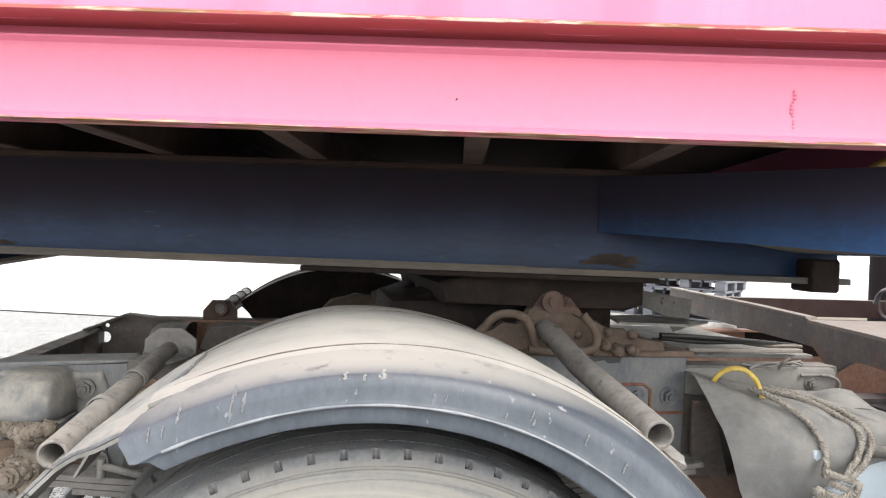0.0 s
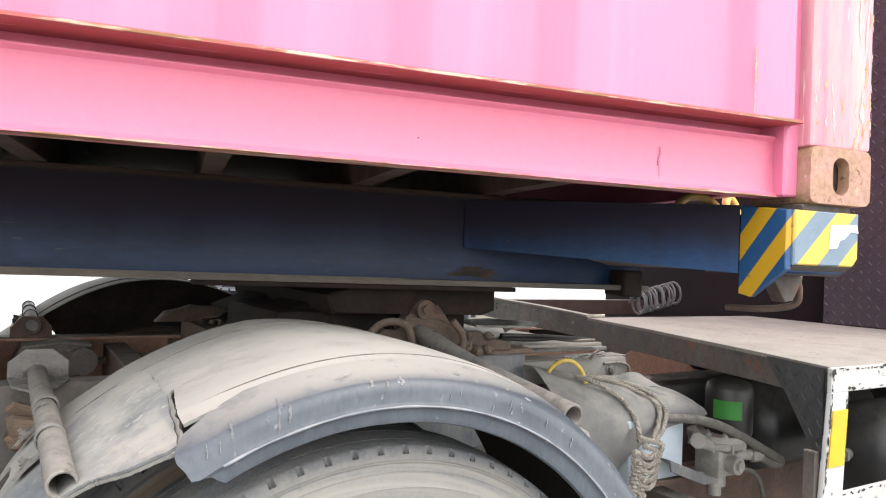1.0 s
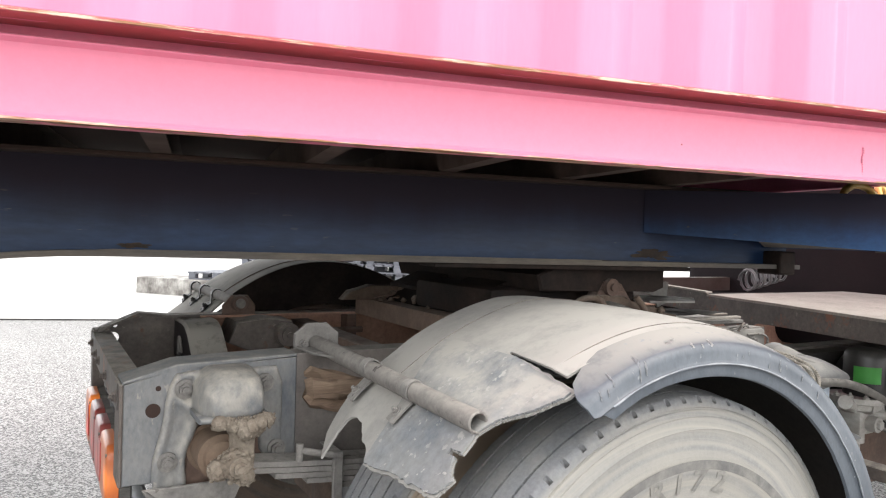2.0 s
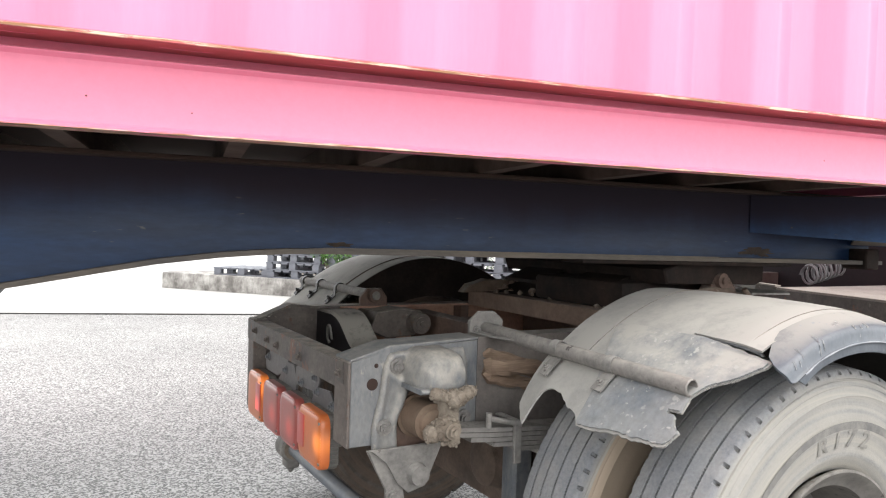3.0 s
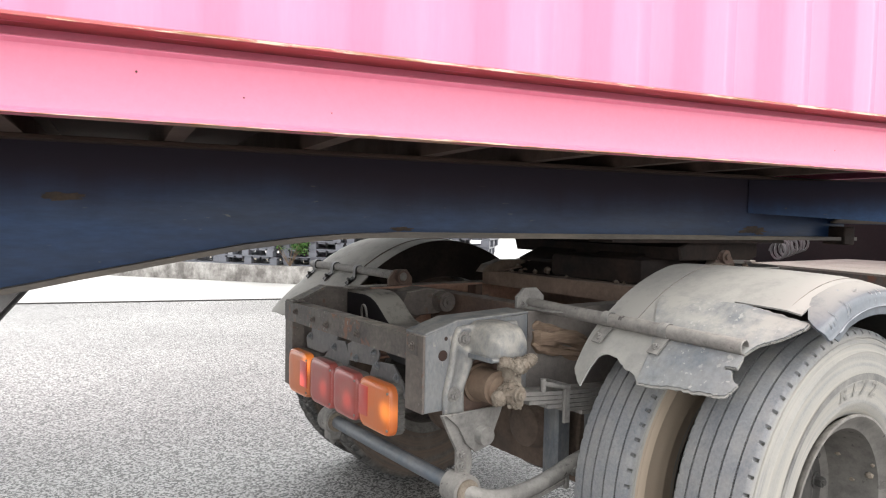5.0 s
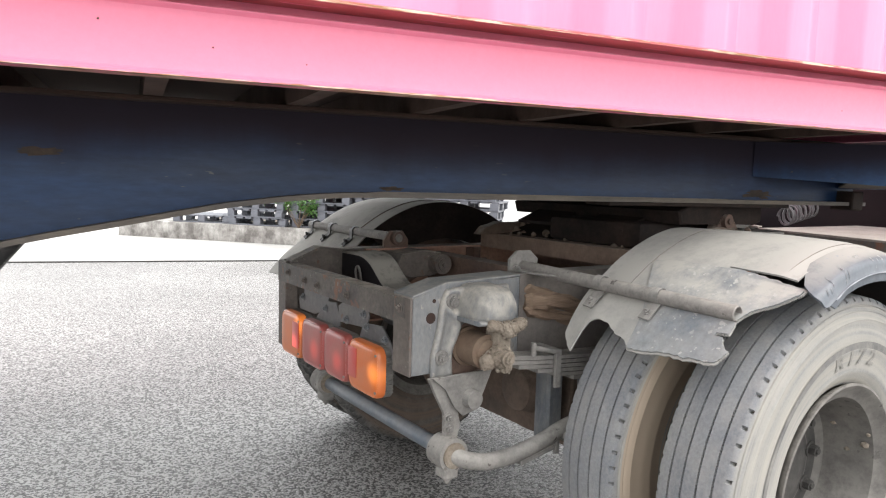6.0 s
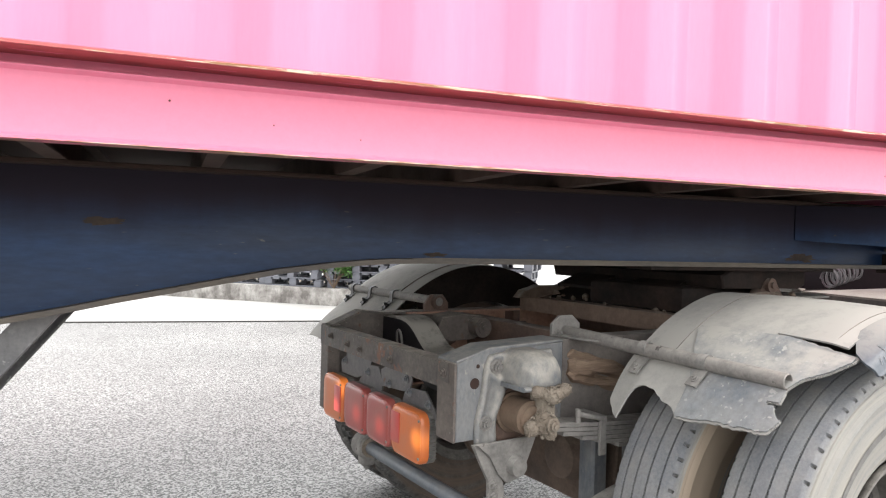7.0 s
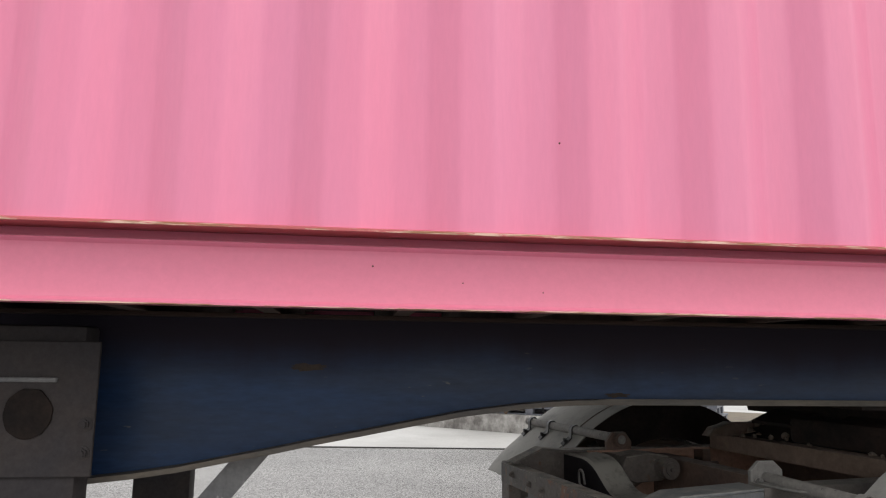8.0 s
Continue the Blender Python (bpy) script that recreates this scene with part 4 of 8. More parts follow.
# dried mud stuck in the rim
bm = bmesh.new()
g = random.Random(77)
for i in range(34):
    t, o = radians(g.uniform(60, 250) if i % 3 else g.uniform(-90, -30)), g.uniform(-0.05, 0.085)
    c = Vector((WA + 0.232 * math.sin(t), -0.004 - o * TW, WZ + 0.232 * math.cos(t)))
    bmesh.ops.create_icosphere(bm, subdivisions=1, radius=g.uniform(0.003, 0.009), matrix=Matrix.Translation(c) @ Matrix.Diagonal((1, 1.5, 1.2, 1)))
part("mud_spatter", bm, M_MUD, truck, "", 0, "stuff")
# raised sidewall lettering and the dark band round it
M_MARKING = material("dark_rubber_marking", (0.135, 0.132, 0.125), 0.85, second=(0.22, 0.212, 0.192), amount=0.6, scale=16, grain=0.25)
def sidewall_letter(body, ang, size, r0):
    """A raised character bent round the sidewall, its foot at radius r0, its left edge at an angle."""
    cu = bpy.data.curves.new("letter", "FONT")
    cu.body, cu.size, cu.offset = body, size, 0.0012
    tmp = new("letter", cu)
    me = bpy.data.meshes.new_from_object(tmp.evaluated_get(bpy.context.evaluated_depsgraph_get()))
    bpy.data.objects.remove(tmp)
    bm = bmesh.new()
    bm.from_mesh(me)
    bpy.data.meshes.remove(me)
    bmesh.ops.subdivide_edges(bm, edges=bm.edges[:], cuts=1)
    for v in bm.verts:
        r = r0 + v.co.y
        t = radians(ang) + v.co.x * 1.25 / 0.36
        v.co = (WA + r * math.sin(t), -0.004 - lerp_side(r) - 0.0012, WZ + r * math.cos(t))
    bmesh.ops.solidify(bm, geom=bm.faces[:], thickness=0.0012)
    part("sidewall_letter", bm, M_MARKING, truck, "", 30)


for body, ang in (("R", -15.5), ("1", -6.0), ("7", 2.2), ("2", 12.0)):
    sidewall_letter(body, ang, 0.056, 0.341)
M_BAND = material("dark_sidewall_band", (0.085, 0.085, 0.086), 0.8, second=(0.19, 0.184, 0.168), amount=0.55, scale=10, grain=0.25)
for bc, s_ in ((-0.004, -1), (0.322, 1)):
    bm = bmesh.new()
    lathe(bm, [(bc + s_ * (lerp_side(r) + 0.0016), r) for r in (0.381, 0.386, 0.392, 0.399)], (WA, 0, WZ), "y", 120)
    part("sidewall_band", bm, M_BAND, truck, "dark rubbed band round the sidewall", 50)

# ---- mudguards ----
def guard_r(b):
    """Radius of the mudguard's top at a lateral place."""
    return lerp_table([(-0.14, 0.600), (-0.105, 0.606), (-0.0965, 0.612), (-0.089, 0.6245), (-0.078, 0.6345), (-0.066, 0.6415), (-0.03, 0.647), (0.03, 0.650), (0.12, 0.653), (0.25, 0.654), (0.45, 0.650), (0.62, 0.641)], b)


def rear_drop(b, ph):
    """How far the top sinks towards the rear."""
    k = max(0.0, min(1.0, (b + 0.07) / 0.17))
    return k * lerp_table([(-60, 0.026), (-45, 0.025), (-33, 0.023), (-18, 0.013), (-5, 0.0), (30, 0.0), (84, 0.0)], ph)


def curved_sheet(bs, lo, hi, radius, place, n=40, thick=0.005, skip=None):
    """A sheet bent round the mudguard's axis: columns at lateral places bs, from angle lo(b) to hi(b)."""
    bm = bmesh.new()
    cols, spans = [], []
    for b in bs:
        l, h = lo(b), hi(b)
        spans.append((b, l, h))
        col = []
        for i in range(n + 1):
            ph = l + (h - l) * i / n
            r = radius(b, ph)
            col.append(bm.verts.new((FA + r * math.sin(radians(ph)), place(b), FZ + r * math.cos(radians(ph)))))
        cols.append(col)
    for p, q, (b0, l0, h0), (b1, l1, h1) in zip(cols, cols[1:], spans, spans[1:]):
        for i in range(n):
            f = (i + 0.5) / n
            if skip is None or not skip((b0 + b1) / 2, ((l0 + l1) + (h0 + h1 - l0 - l1) * f) / 2):
                bm.faces.new((p[i], p[i + 1], q[i + 1], q[i]))
    bmesh.ops.delete(bm, geom=[v for v in bm.verts if not v.link_faces], context="VERTS")
    bmesh.ops.recalc_face_normals(bm, faces=bm.faces)
    bmesh.ops.solidify(bm, geom=bm.faces[:], thickness=thick)
    return bm


def torn(b):
    """The ragged lower edge of the rear flap."""
    e = lerp_table([(-0.135, -50.4), (-0.0605, -50.4), (-0.050, -51.5), (-0.036, -53.0), (0.03, -53.5), (0.09, -53.7), (0.16, -54.7), (0.2135, -55.2), (0.2155, -52.8),
                    (0.27, -51.2), (0.30, -49.6), (0.33, -48.7), (0.36, -49.0), (0.378, -50.5), (0.390, -58.8), (0.412, -57.4), (0.434, -55.3), (0.446, -54)], b)
    return e + 0.45 * noise.noise((b * 40, 3.1, 0)) + 0.35 * noise.noise((b * 150, 7.7, 0))


def slit(b, ph):
    """What is torn away along the flap's outer side, with a short slit into it."""
    return b < lerp_table([(-54, -0.034), (-53, -0.037), (-51, -0.047), (-49.2, -0.055), (-48.7, -0.040), (-47.5, -0.033), (-46.4, -0.026), (-46.2, -0.006), (-45.5, -0.006), (-45.3, -0.037), (-41.5, -0.035), (-38.3, -0.050), (-37.0, -0.061), (-34.6, -0.090), (-29.6, -0.124), (-28.6, -0.135)], ph)


def rear_radius(b, ph):
    r = guard_r(max(b, -0.066)) - rear_drop(b, ph)
    if b > 0.36 and ph < -44:                       # the inner corner curls inwards
        r -= 0.02 * min(1, (b - 0.36) / 0.08) * min(1, (-44 - ph) / 15)
    if b < 0.10:                                    # the torn piece sags
        r -= 0.022 * min(1, (0.10 - b) / 0.2) * min(1, max(0, (-23 - ph) / 5))
    r += 0.0035 * noise.noise((b * 9, ph * 0.11, 1.0)) * min(1, max(0, (-15 - ph) / 15))
    return r


def flare(ph):
    """The rear tip of the edge stands away from the tyre."""
    k = max(0.0, min(1.0, (-16.0 - ph) / 11.5))
    return k * k * (3 - 2 * k)


def outward(o):
    """The mudguard's outer edge stands out past the tyre."""
    k = max(0.0, min(1.0, (-0.066 - o) / 0.034))
    return o - 0.057 * k * k * (3 - 2 * k)


def edge_point(o, r, ph, lift=0.0, shift=0.0):
    """A point of the edge: its rows tighten towards the lip, and its rear tip flares."""
    f, low = flare(ph), max(0.0, min(1.0, (0.625 - r) / 0.055))
    w = max(0.0, min(1.5, (0.634 - r) / 0.0595))
    q = r - 0.0318 * w + f * (0.001 + 0.004 * low) + lift
    return Vector((FA - 0.014 * w + q * math.sin(radians(ph)), outward(o) - f * (0.004 + 0.006 * low) + shift, FZ + 0.0396 * w + q * math.cos(radians(ph))))


def flared_skin(bs, n=66):
    """The top skin ahead of the tear; its outer corner lifts with the flared edge."""
    bm = bmesh.new()
    cols = []
    for b in bs:
        lo = -24.6 - 2.4 * max(0, 0.09 - b) / 0.18 - 0.35 * noise.noise((b * 50, 1, 5))
        k = max(0.0, min(1.0, (-0.02 - b) / 0.07))
        col = []
        for i in range(n + 1):
            ph = lo + (84 - lo) * i / n
            r = guard_r(b) - rear_drop(b, ph) + 0.006 * k * k * flare(ph)
            w = max(0.0, min(1.5, (0.634 - guard_r(b)) / 0.0595))
            r -= 0.0318 * w
            col.append(bm.verts.new((FA - 0.014 * w + r * math.sin(radians(ph)), outward(b), FZ + 0.0396 * w + r * math.cos(radians(ph)))))
        cols.append(col)
    for p, q in zip(cols, cols[1:]):
        for i in range(n):
            bm.faces.new((p[i], p[i + 1], q[i + 1], q[i]))
    bmesh.ops.recalc_face_normals(bm, faces=bm.faces)
    bmesh.ops.solidify(bm, geom=bm.faces[:], thickness=0.005)
    return bm


cover = new("mudguard")
cover.parent = truck
# black sheet added beneath the skin to darken the underside
part("underside_sheet", curved_sheet(frange(-0.06, 0.43, 16), lambda b: -22, lambda b: 84, lambda b, ph: guard_r(b) - rear_drop(b, ph) - 0.009, lambda b: b, 40, 0.003), material("black_underside_sheet", (0.018, 0.016, 0.015), 0.9, second=(0.035, 0.029, 0.025), scale=8, grain=0.3, bump=0.2), cover, "black sheet added to darken the mudguard's underside", 60)
part("guard_skin", curved_sheet(frange(0.09, 0.444, 34), torn, lambda b: 84, rear_radius, lambda b: b, 76), M_FENDER_TOP, cover, "dust-covered mudguard skin", 60)
part("torn_piece", curved_sheet(frange(-0.126, -0.063, 26) + frange(-0.0605, 0.0015, 31) + frange(0.010, 0.0902, 11), torn, lambda b: -25.2 - 2.3 * max(0, 0.09 - b) / 0.2 + 0.35 * noise.noise((b * 50, 0, 5)), rear_radius, lambda b: b, 80, skip=slit), M_FENDER_TOP, cover, "torn sagging corner of the mudguard", 60)
part("guard_skin", flared_skin(frange(-0.0800, 0.0903, 20)), M_FENDER_TOP, cover, "", 60)
# scuffed rubber sheet laid over the rear
part("patch_sheet", curved_sheet(frange(-0.122, -0.063, 25) + frange(-0.0605, 0.0015, 31) + frange(0.010, 0.31, 32), lambda b: max(torn(b) + 0.5, lerp_table([(0.0, -60), (0.205, -56), (0.215, -44.6), (0.31, -27.5)], b)), lambda b: lerp_table([(-0.12, -28.4), (-0.03, -27.2), (0.06, -25.9), (0.26, -25.6), (0.31, -26.4)], b) + 0.4 * noise.noise((b * 30, 2, 2)),
     lambda b, ph: rear_radius(b, ph) + 0.005 + 0.0015 * noise.noise((b * 14, ph * 0.2, 8)), lambda b: b, 80, 0.004, slit), M_FENDER_FLAP, cover, "scuffed grey rubber sheet with ragged edge", 60)


def moulding(sign, b_of, phi_end=84, tear=True):
    """The rounded rubber edge: shoulder, side face with a rib, lip."""
    bm = bmesh.new()
    prof = [(-0.0745, 0.6385, -19), (-0.0785, 0.6355, -23.5), (-0.084, 0.63, -27.6), (-0.0895, 0.624, -29.0), (-0.0935, 0.617, -29.9), (-0.0975, 0.61, -30.0), (-0.1005, 0.597, -30.1), (-0.1025, 0.582, -30.0), (-0.104, 0.5785, -29.8), (-0.1062, 0.5745, -29.0), (-0.104, 0.5712, -28.4), (-0.103, 0.567, -27.9), (-0.1045, 0.556, -27.2), (-0.1035, 0.549, -26.9), (-0.0985, 0.547, -26.7)]
    cols = []
    n = 90
    for o, r, l in prof:
        l = l + 0.5 * noise.noise((r * 90, 1.5, 0)) if tear else -44
        col = []
        for i in range(n + 1):
            ph = l + (phi_end - l) * i / n
            dent = 0.004 * noise.noise((ph * 0.06, r * 9, 2.0)) + 0.0015 * noise.noise((ph * 0.3, r * 30, 4.0))
            if tear:
                col.append(bm.verts.new(edge_point(o, r, ph, 0.0, dent)))
            else:
                q = r + far_r(0.0, ph) - guard_r(0.0)
                col.append(bm.verts.new((FA + q * math.sin(radians(ph)), b_of(o) + sign * dent, FZ + q * math.cos(radians(ph)))))
        cols.append(col)
    for p, q in zip(cols, cols[1:]):
        for i in range(n):
            bm.faces.new((p[i], p[i + 1], q[i + 1], q[i]))
    bmesh.ops.recalc_face_normals(bm, faces=bm.faces)
    bmesh.ops.solidify(bm, geom=bm.faces[:], thickness=0.006)
    return bm


edge = part("edge_moulding", moulding(1, lambda o: o), M_FENDER_SIDE, cover, "grey rubber edge moulding with a raised rib, scratched", 50)
# seam lines along the top
for b, l, h in ((-0.062, -25.5, 70), (0.325, -37, 60)):
    bm = bmesh.new()
    sweep(bm, [(FA + (guard_r(b) - rear_drop(b, p) + 0.0008) * math.sin(radians(p)), b + 0.003 * math.sin(p * 0.07), FZ + (guard_r(b) - rear_drop(b, p) + 0.0008) * math.cos(radians(p))) for p in frange(l, h, 40)], 0.0009, 5, 1)
    part("seam", bm, M_FRAME_DARK, cover, "", 60)
# pale rubbed marks on the moulding
M_SCRAPE = material("pale_scrape", (0.46, 0.455, 0.44), 0.7, second=(0.34, 0.34, 0.335), scale=30, grain=0.15)
M_DRIP = material("pale_drip", (0.36, 0.365, 0.37), 0.75, second=(0.20, 0.212, 0.23), scale=60, grain=0.3)


def mark(ph, r0, r1, w, mat, name="scrape", lean=1.0):
    """A rubbed dab or a run: from radius r1 down to r0, hanging straight down where lean is 1."""
    bm = bmesh.new()
    N_ = 8
    P = [(-0.066, 0.6415), (-0.078, 0.634), (-0.089, 0.624), (-0.0965, 0.611), (-0.1005, 0.597), (-0.1025, 0.582), (-0.104, 0.556)]
    rows = []
    for i in range(N_ + 1):
        r = r1 + (r0 - r1) * i / N_
        p_ = ph + lean * (math.degrees(math.asin(max(-1, min(1, r1 * math.sin(radians(ph)) / r)))) - ph)
        o = lerp_table(sorted((b, a) for a, b in P), r)
        dent = 0.004 * noise.noise((p_ * 0.06, r * 9, 2.0)) + 0.0015 * noise.noise((p_ * 0.3, r * 30, 4.0))
        ww = 0.62 * w * (0.55 + 0.8 * rng.random()) * (0.5 if i in (0, N_) else 1)
        sh = rng.uniform(-0.3, 0.3) * w
        rows.append([bm.verts.new(edge_point(o, r, p_ + t, 0.0008, dent - 0.0010)) for t in (-ww + sh, ww + sh)])
    for p, q in zip(rows, rows[1:]):
        bm.faces.new((p[0], p[1], q[1], q[0]))
    bmesh.ops.solidify(bm, geom=bm.faces[:], thickness=0.0005)
    part(name, bm, mat, edge, "", 60)


for ph, r0, r1, w in ((-4.1, 0.609, 0.618, 0.40), (-1.9, 0.606, 0.614, 0.25), (0.3, 0.607, 0.620, 0.42), (-8.0, 0.623, 0.626, 1.0), (-6.6, 0.625, 0.627, 0.5), (5.6, 0.628, 0.630, 1.0), (9.8, 0.623, 0.625, 0.7), (18.6, 0.619, 0.621, 0.4)):
    mark(ph, r0, r1, w, M_SCRAPE)
for ph, r0, r1, w in ((-16.6, 0.580, 0.624, 0.22), (-15.5, 0.588, 0.613, 0.26), (-16.4, 0.612, 0.622, 0.40), (-22.6, 0.602, 0.622, 0.26), (-24.8, 0.590, 0.606, 0.16), (-26.2, 0.594, 0.612, 0.2), (7.1, 0.589, 0.594, 0.16), (8.7, 0.584, 0.594, 0.12), (10.2, 0.594, 0.604, 0.12),
                      (16.9, 0.578, 0.590, 0.14), (19.6, 0.588, 0.606, 0.14), (20.6, 0.584, 0.593, 0.3), (27.5, 0.590, 0.604, 0.2), (34.0, 0.586, 0.60, 0.2)):
    mark(ph, r0, r1, w, M_DRIP, "drip")
# the rib, rubbed pale, with its highlight painted into the colour
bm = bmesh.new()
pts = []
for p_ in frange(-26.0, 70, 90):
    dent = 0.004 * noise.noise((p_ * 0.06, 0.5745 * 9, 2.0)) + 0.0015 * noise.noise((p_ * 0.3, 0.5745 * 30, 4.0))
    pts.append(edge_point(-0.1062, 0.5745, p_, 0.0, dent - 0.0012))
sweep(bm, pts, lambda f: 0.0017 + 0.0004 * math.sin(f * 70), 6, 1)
part("rib", bm, material("rubbed_highlit_rib", (0.26, 0.275, 0.29), 0.55, second=(0.15, 0.165, 0.185), scale=14, grain=0.2), edge, "raised rib rubbed pale, its highlight painted in", 60)

def far_r(b, ph):
    """Radius of the far mudguard, which rides higher; its rear end sinks and then flares."""
    return guard_r(b if ph > -38 else max(b, -0.075)) + lerp_table([(-50, 0.012), (-30, 0.018), (-12, 0.027), (84, 0.027)], ph) + 0.055 * max(0.0, (-46 - ph) / 19)


far_cover = new("mudguard")
far_cover.parent = truck
part("guard_skin", curved_sheet(frange(-0.0905, 0.50, 24), lambda b: -65 + 0.8 * noise.noise((b * 20, 4, 0)), lambda b: 84, far_r, far_wheel, 60), M_FENDER_TOP, far_cover, "dust-covered mudguard of the far side", 60)
part("edge_moulding", moulding(-1, lambda o: far_wheel(o), tear=False), M_FENDER_SIDE, far_cover, "", 50)
bm = bmesh.new()
b = far_wheel(0.40)
sweep(bm, [(FA + (far_r(0.4, p) + 0.001) * math.sin(radians(p)), b, FZ + (far_r(0.4, p) + 0.001) * math.cos(radians(p))) for p in frange(-58, 20, 30)], 0.0025, 5, 1)
part("seam", bm, M_RUSTY, far_cover, "", 60)


# dark sheet added to stand for the shade in the far arch
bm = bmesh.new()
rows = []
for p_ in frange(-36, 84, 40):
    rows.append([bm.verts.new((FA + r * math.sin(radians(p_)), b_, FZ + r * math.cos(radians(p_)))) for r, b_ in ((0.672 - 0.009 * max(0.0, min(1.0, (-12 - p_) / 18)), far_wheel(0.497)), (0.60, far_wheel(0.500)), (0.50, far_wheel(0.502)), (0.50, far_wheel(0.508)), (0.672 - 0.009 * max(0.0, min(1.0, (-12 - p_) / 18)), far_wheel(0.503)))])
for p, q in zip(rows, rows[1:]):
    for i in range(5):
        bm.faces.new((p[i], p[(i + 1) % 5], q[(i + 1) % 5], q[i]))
part("arch_shade_sheet", bm, material("brown_black_sheet", (0.015, 0.012, 0.011), 0.9, second=(0.030, 0.023, 0.020), scale=7, grain=0.3, bump=0.2, spec=0.2), far_cover, "dark sheet added for the shade inside the far wheel arch", 50)


def tube_with_bore(bm, p, q, r, ri, depth=0.12, seg=24):
    """A pipe with an open end at q."""
    p, q = Vector(p), Vector(q)
    d = (q - p).normalized()
    m = d.to_track_quat("Z", "Y").to_matrix()
    rings = []
    for c, rr in ((p, r), (q - d * 0.002, r), (q, r - 0.002), (q, ri + 0.001), (q - d * 0.003, ri), (q - d * depth, ri)):
        rings.append([bm.verts.new(c + m @ Vector((rr * math.cos(2 * math.pi * k / seg), rr * math.sin(2 * math.pi * k / seg), 0))) for k in range(seg)])
    for a, b in zip(rings, rings[1:]):
        for k in range(seg):
            bm.faces.new((a[k], a[(k + 1) % seg], b[(k + 1) % seg], b[k]))
    bm.faces.new(rings[0])
    bm.faces.new(rings[-1])
    return bm


def octagon(bm, a, b, z, w, h, th):
    poly = [(a - w, z - h * 0.45), (a - w * 0.5, z - h), (a + w * 0.5, z - h), (a + w, z - h * 0.45), (a + w, z + h * 0.5), (a + w * 0.45, z + h), (a - w * 0.45, z + h), (a - w, z + h * 0.5)]
    return prism(bm, poly, "y", b, b + th, 0.002)


M_STRAP = material("black_strap", (0.016, 0.015, 0.015), 0.5, second=(0.035, 0.032, 0.03), scale=12, grain=0.3, bump=0.2)
# mudguard brackets: pipe, eight-sided foot plate, straps
def guard_bracket(flip):
    B = (lambda b: 1.517 + (0.72 - b) * 1.2) if flip else (lambda b: b)
    br = new("mudguard_bracket")
    br.parent = truck
    s = -1 if flip else 1
    bm = bmesh.new()
    if flip:
        tube_with_bore(bm, (-0.372, 1.49, 1.058), (-0.372, 2.37, 1.052), 0.0185, 0.014)
    else:
        tube_with_bore(bm, (-0.378, B(0.718), 1.032), (-0.367, B(-0.037), 1.009), 0.0196, 0.0147)
    part("pipe", bm, M_PIPE, br, "dusty steel pipe with an open end", 40)
    bm = bmesh.new()
    if flip:
        prism(bm, [(-0.432, 1.017), (-0.318, 1.017), (-0.318, 1.048), (-0.345, 1.084), (-0.402, 1.084), (-0.432, 1.048)], "y", min(B(0.712), B(0.726)), max(B(0.712), B(0.726)), 0.002)
        lathe(bm, [(1.512, 0.030), (1.492, 0.029), (1.489, 0.026), (1.489, 0.018), (1.508, 0.017)], (-0.375, 0, 1.056), "y", 24)
    else:
        octagon(bm, -0.375, min(B(0.712), B(0.726)), 1.029, 0.058, 0.054, 0.014)
    part("foot_plate", bm, M_DUSTY if not flip else M_RUSTY, br, "eight-sided foot plate", 30)
    if not flip:
        bm = bmesh.new()
        prism(bm, [(-0.432, 0.712), (-0.318, 0.712), (-0.318, 0.66), (-0.345, 0.575), (-0.395, 0.545), (-0.425, 0.60)], "z", 1.0212, 1.0262, 0.001)
        part("foot_tab", bm, M_DUSTY, br, "flat dusty tab on the frame rail", 30)
    bolts(br, M_DUSTY, [((-0.41, B(0.710), 1.03), (0, -s, 0)), ((-0.34, B(0.710), 1.03), (0, -s, 0))], 0.009)
    for b in ((0.385, 0.188) if not flip else (0.415, 0.226, 0.056)):
        z = 1.054 if flip else 1.009 + (b + 0.037) * 0.036
        bm = bmesh.new()
        rs = 0.0215 if flip else 0.0208
        pts = [(-0.372 + rs * math.sin(t), B(b), z + rs * math.cos(t)) for t in (frange(2.2, -1.9, 12) if flip else frange(-2.4, 1.9, 12))]
        if flip:
            own = 2.30 - B(b)
            for ph in (-41.5, -43.5, -45.5):
                r = far_r(own, ph) + 0.006
                pts.append((FA + r * math.sin(radians(ph)), B(b) + 0.004 * (-41.5 - ph), FZ + r * math.cos(radians(ph))))
            sweep(bm, pts, 0.013, n=1, section=[(-1, -0.16), (1, -0.16), (1, 0.16), (-1, 0.16)])
            bolt(bm, pts[-2], (-0.69, 0, 0.72), 0.009, 0.012)
        else:
            sweep(bm, pts, 0.013, n=1, section=[(-1, -0.1), (1, -0.1), (1, 0.1), (-1, 0.1)])
            tab = []
            for ph in frange(-40.5, -46.6, 5):
                r = rear_radius(b, ph) + 0.0125
                tab.append((FA + r * math.sin(radians(ph)), b + 0.0014 * (-40.5 - ph), FZ + r * math.cos(radians(ph))))
            sweep(bm, tab, 0.020, n=1, section=[(-1, -0.1), (1, -0.1), (1, 0.1), (-1, 0.1)])
            ph = radians(-44.6)
            r = rear_radius(b, -44.6) + 0.014
            bolt(bm, (FA + r * math.sin(ph), b + 0.006, FZ + r * math.cos(ph)), (math.sin(ph), 0, math.cos(ph)), 0.0075, 0.008)
        part("strap", bm, M_STRAP if flip else M_DUSTY, br, "bent strap with bolt", 30)
    return br


guard_bracket(False)
guard_bracket(True)
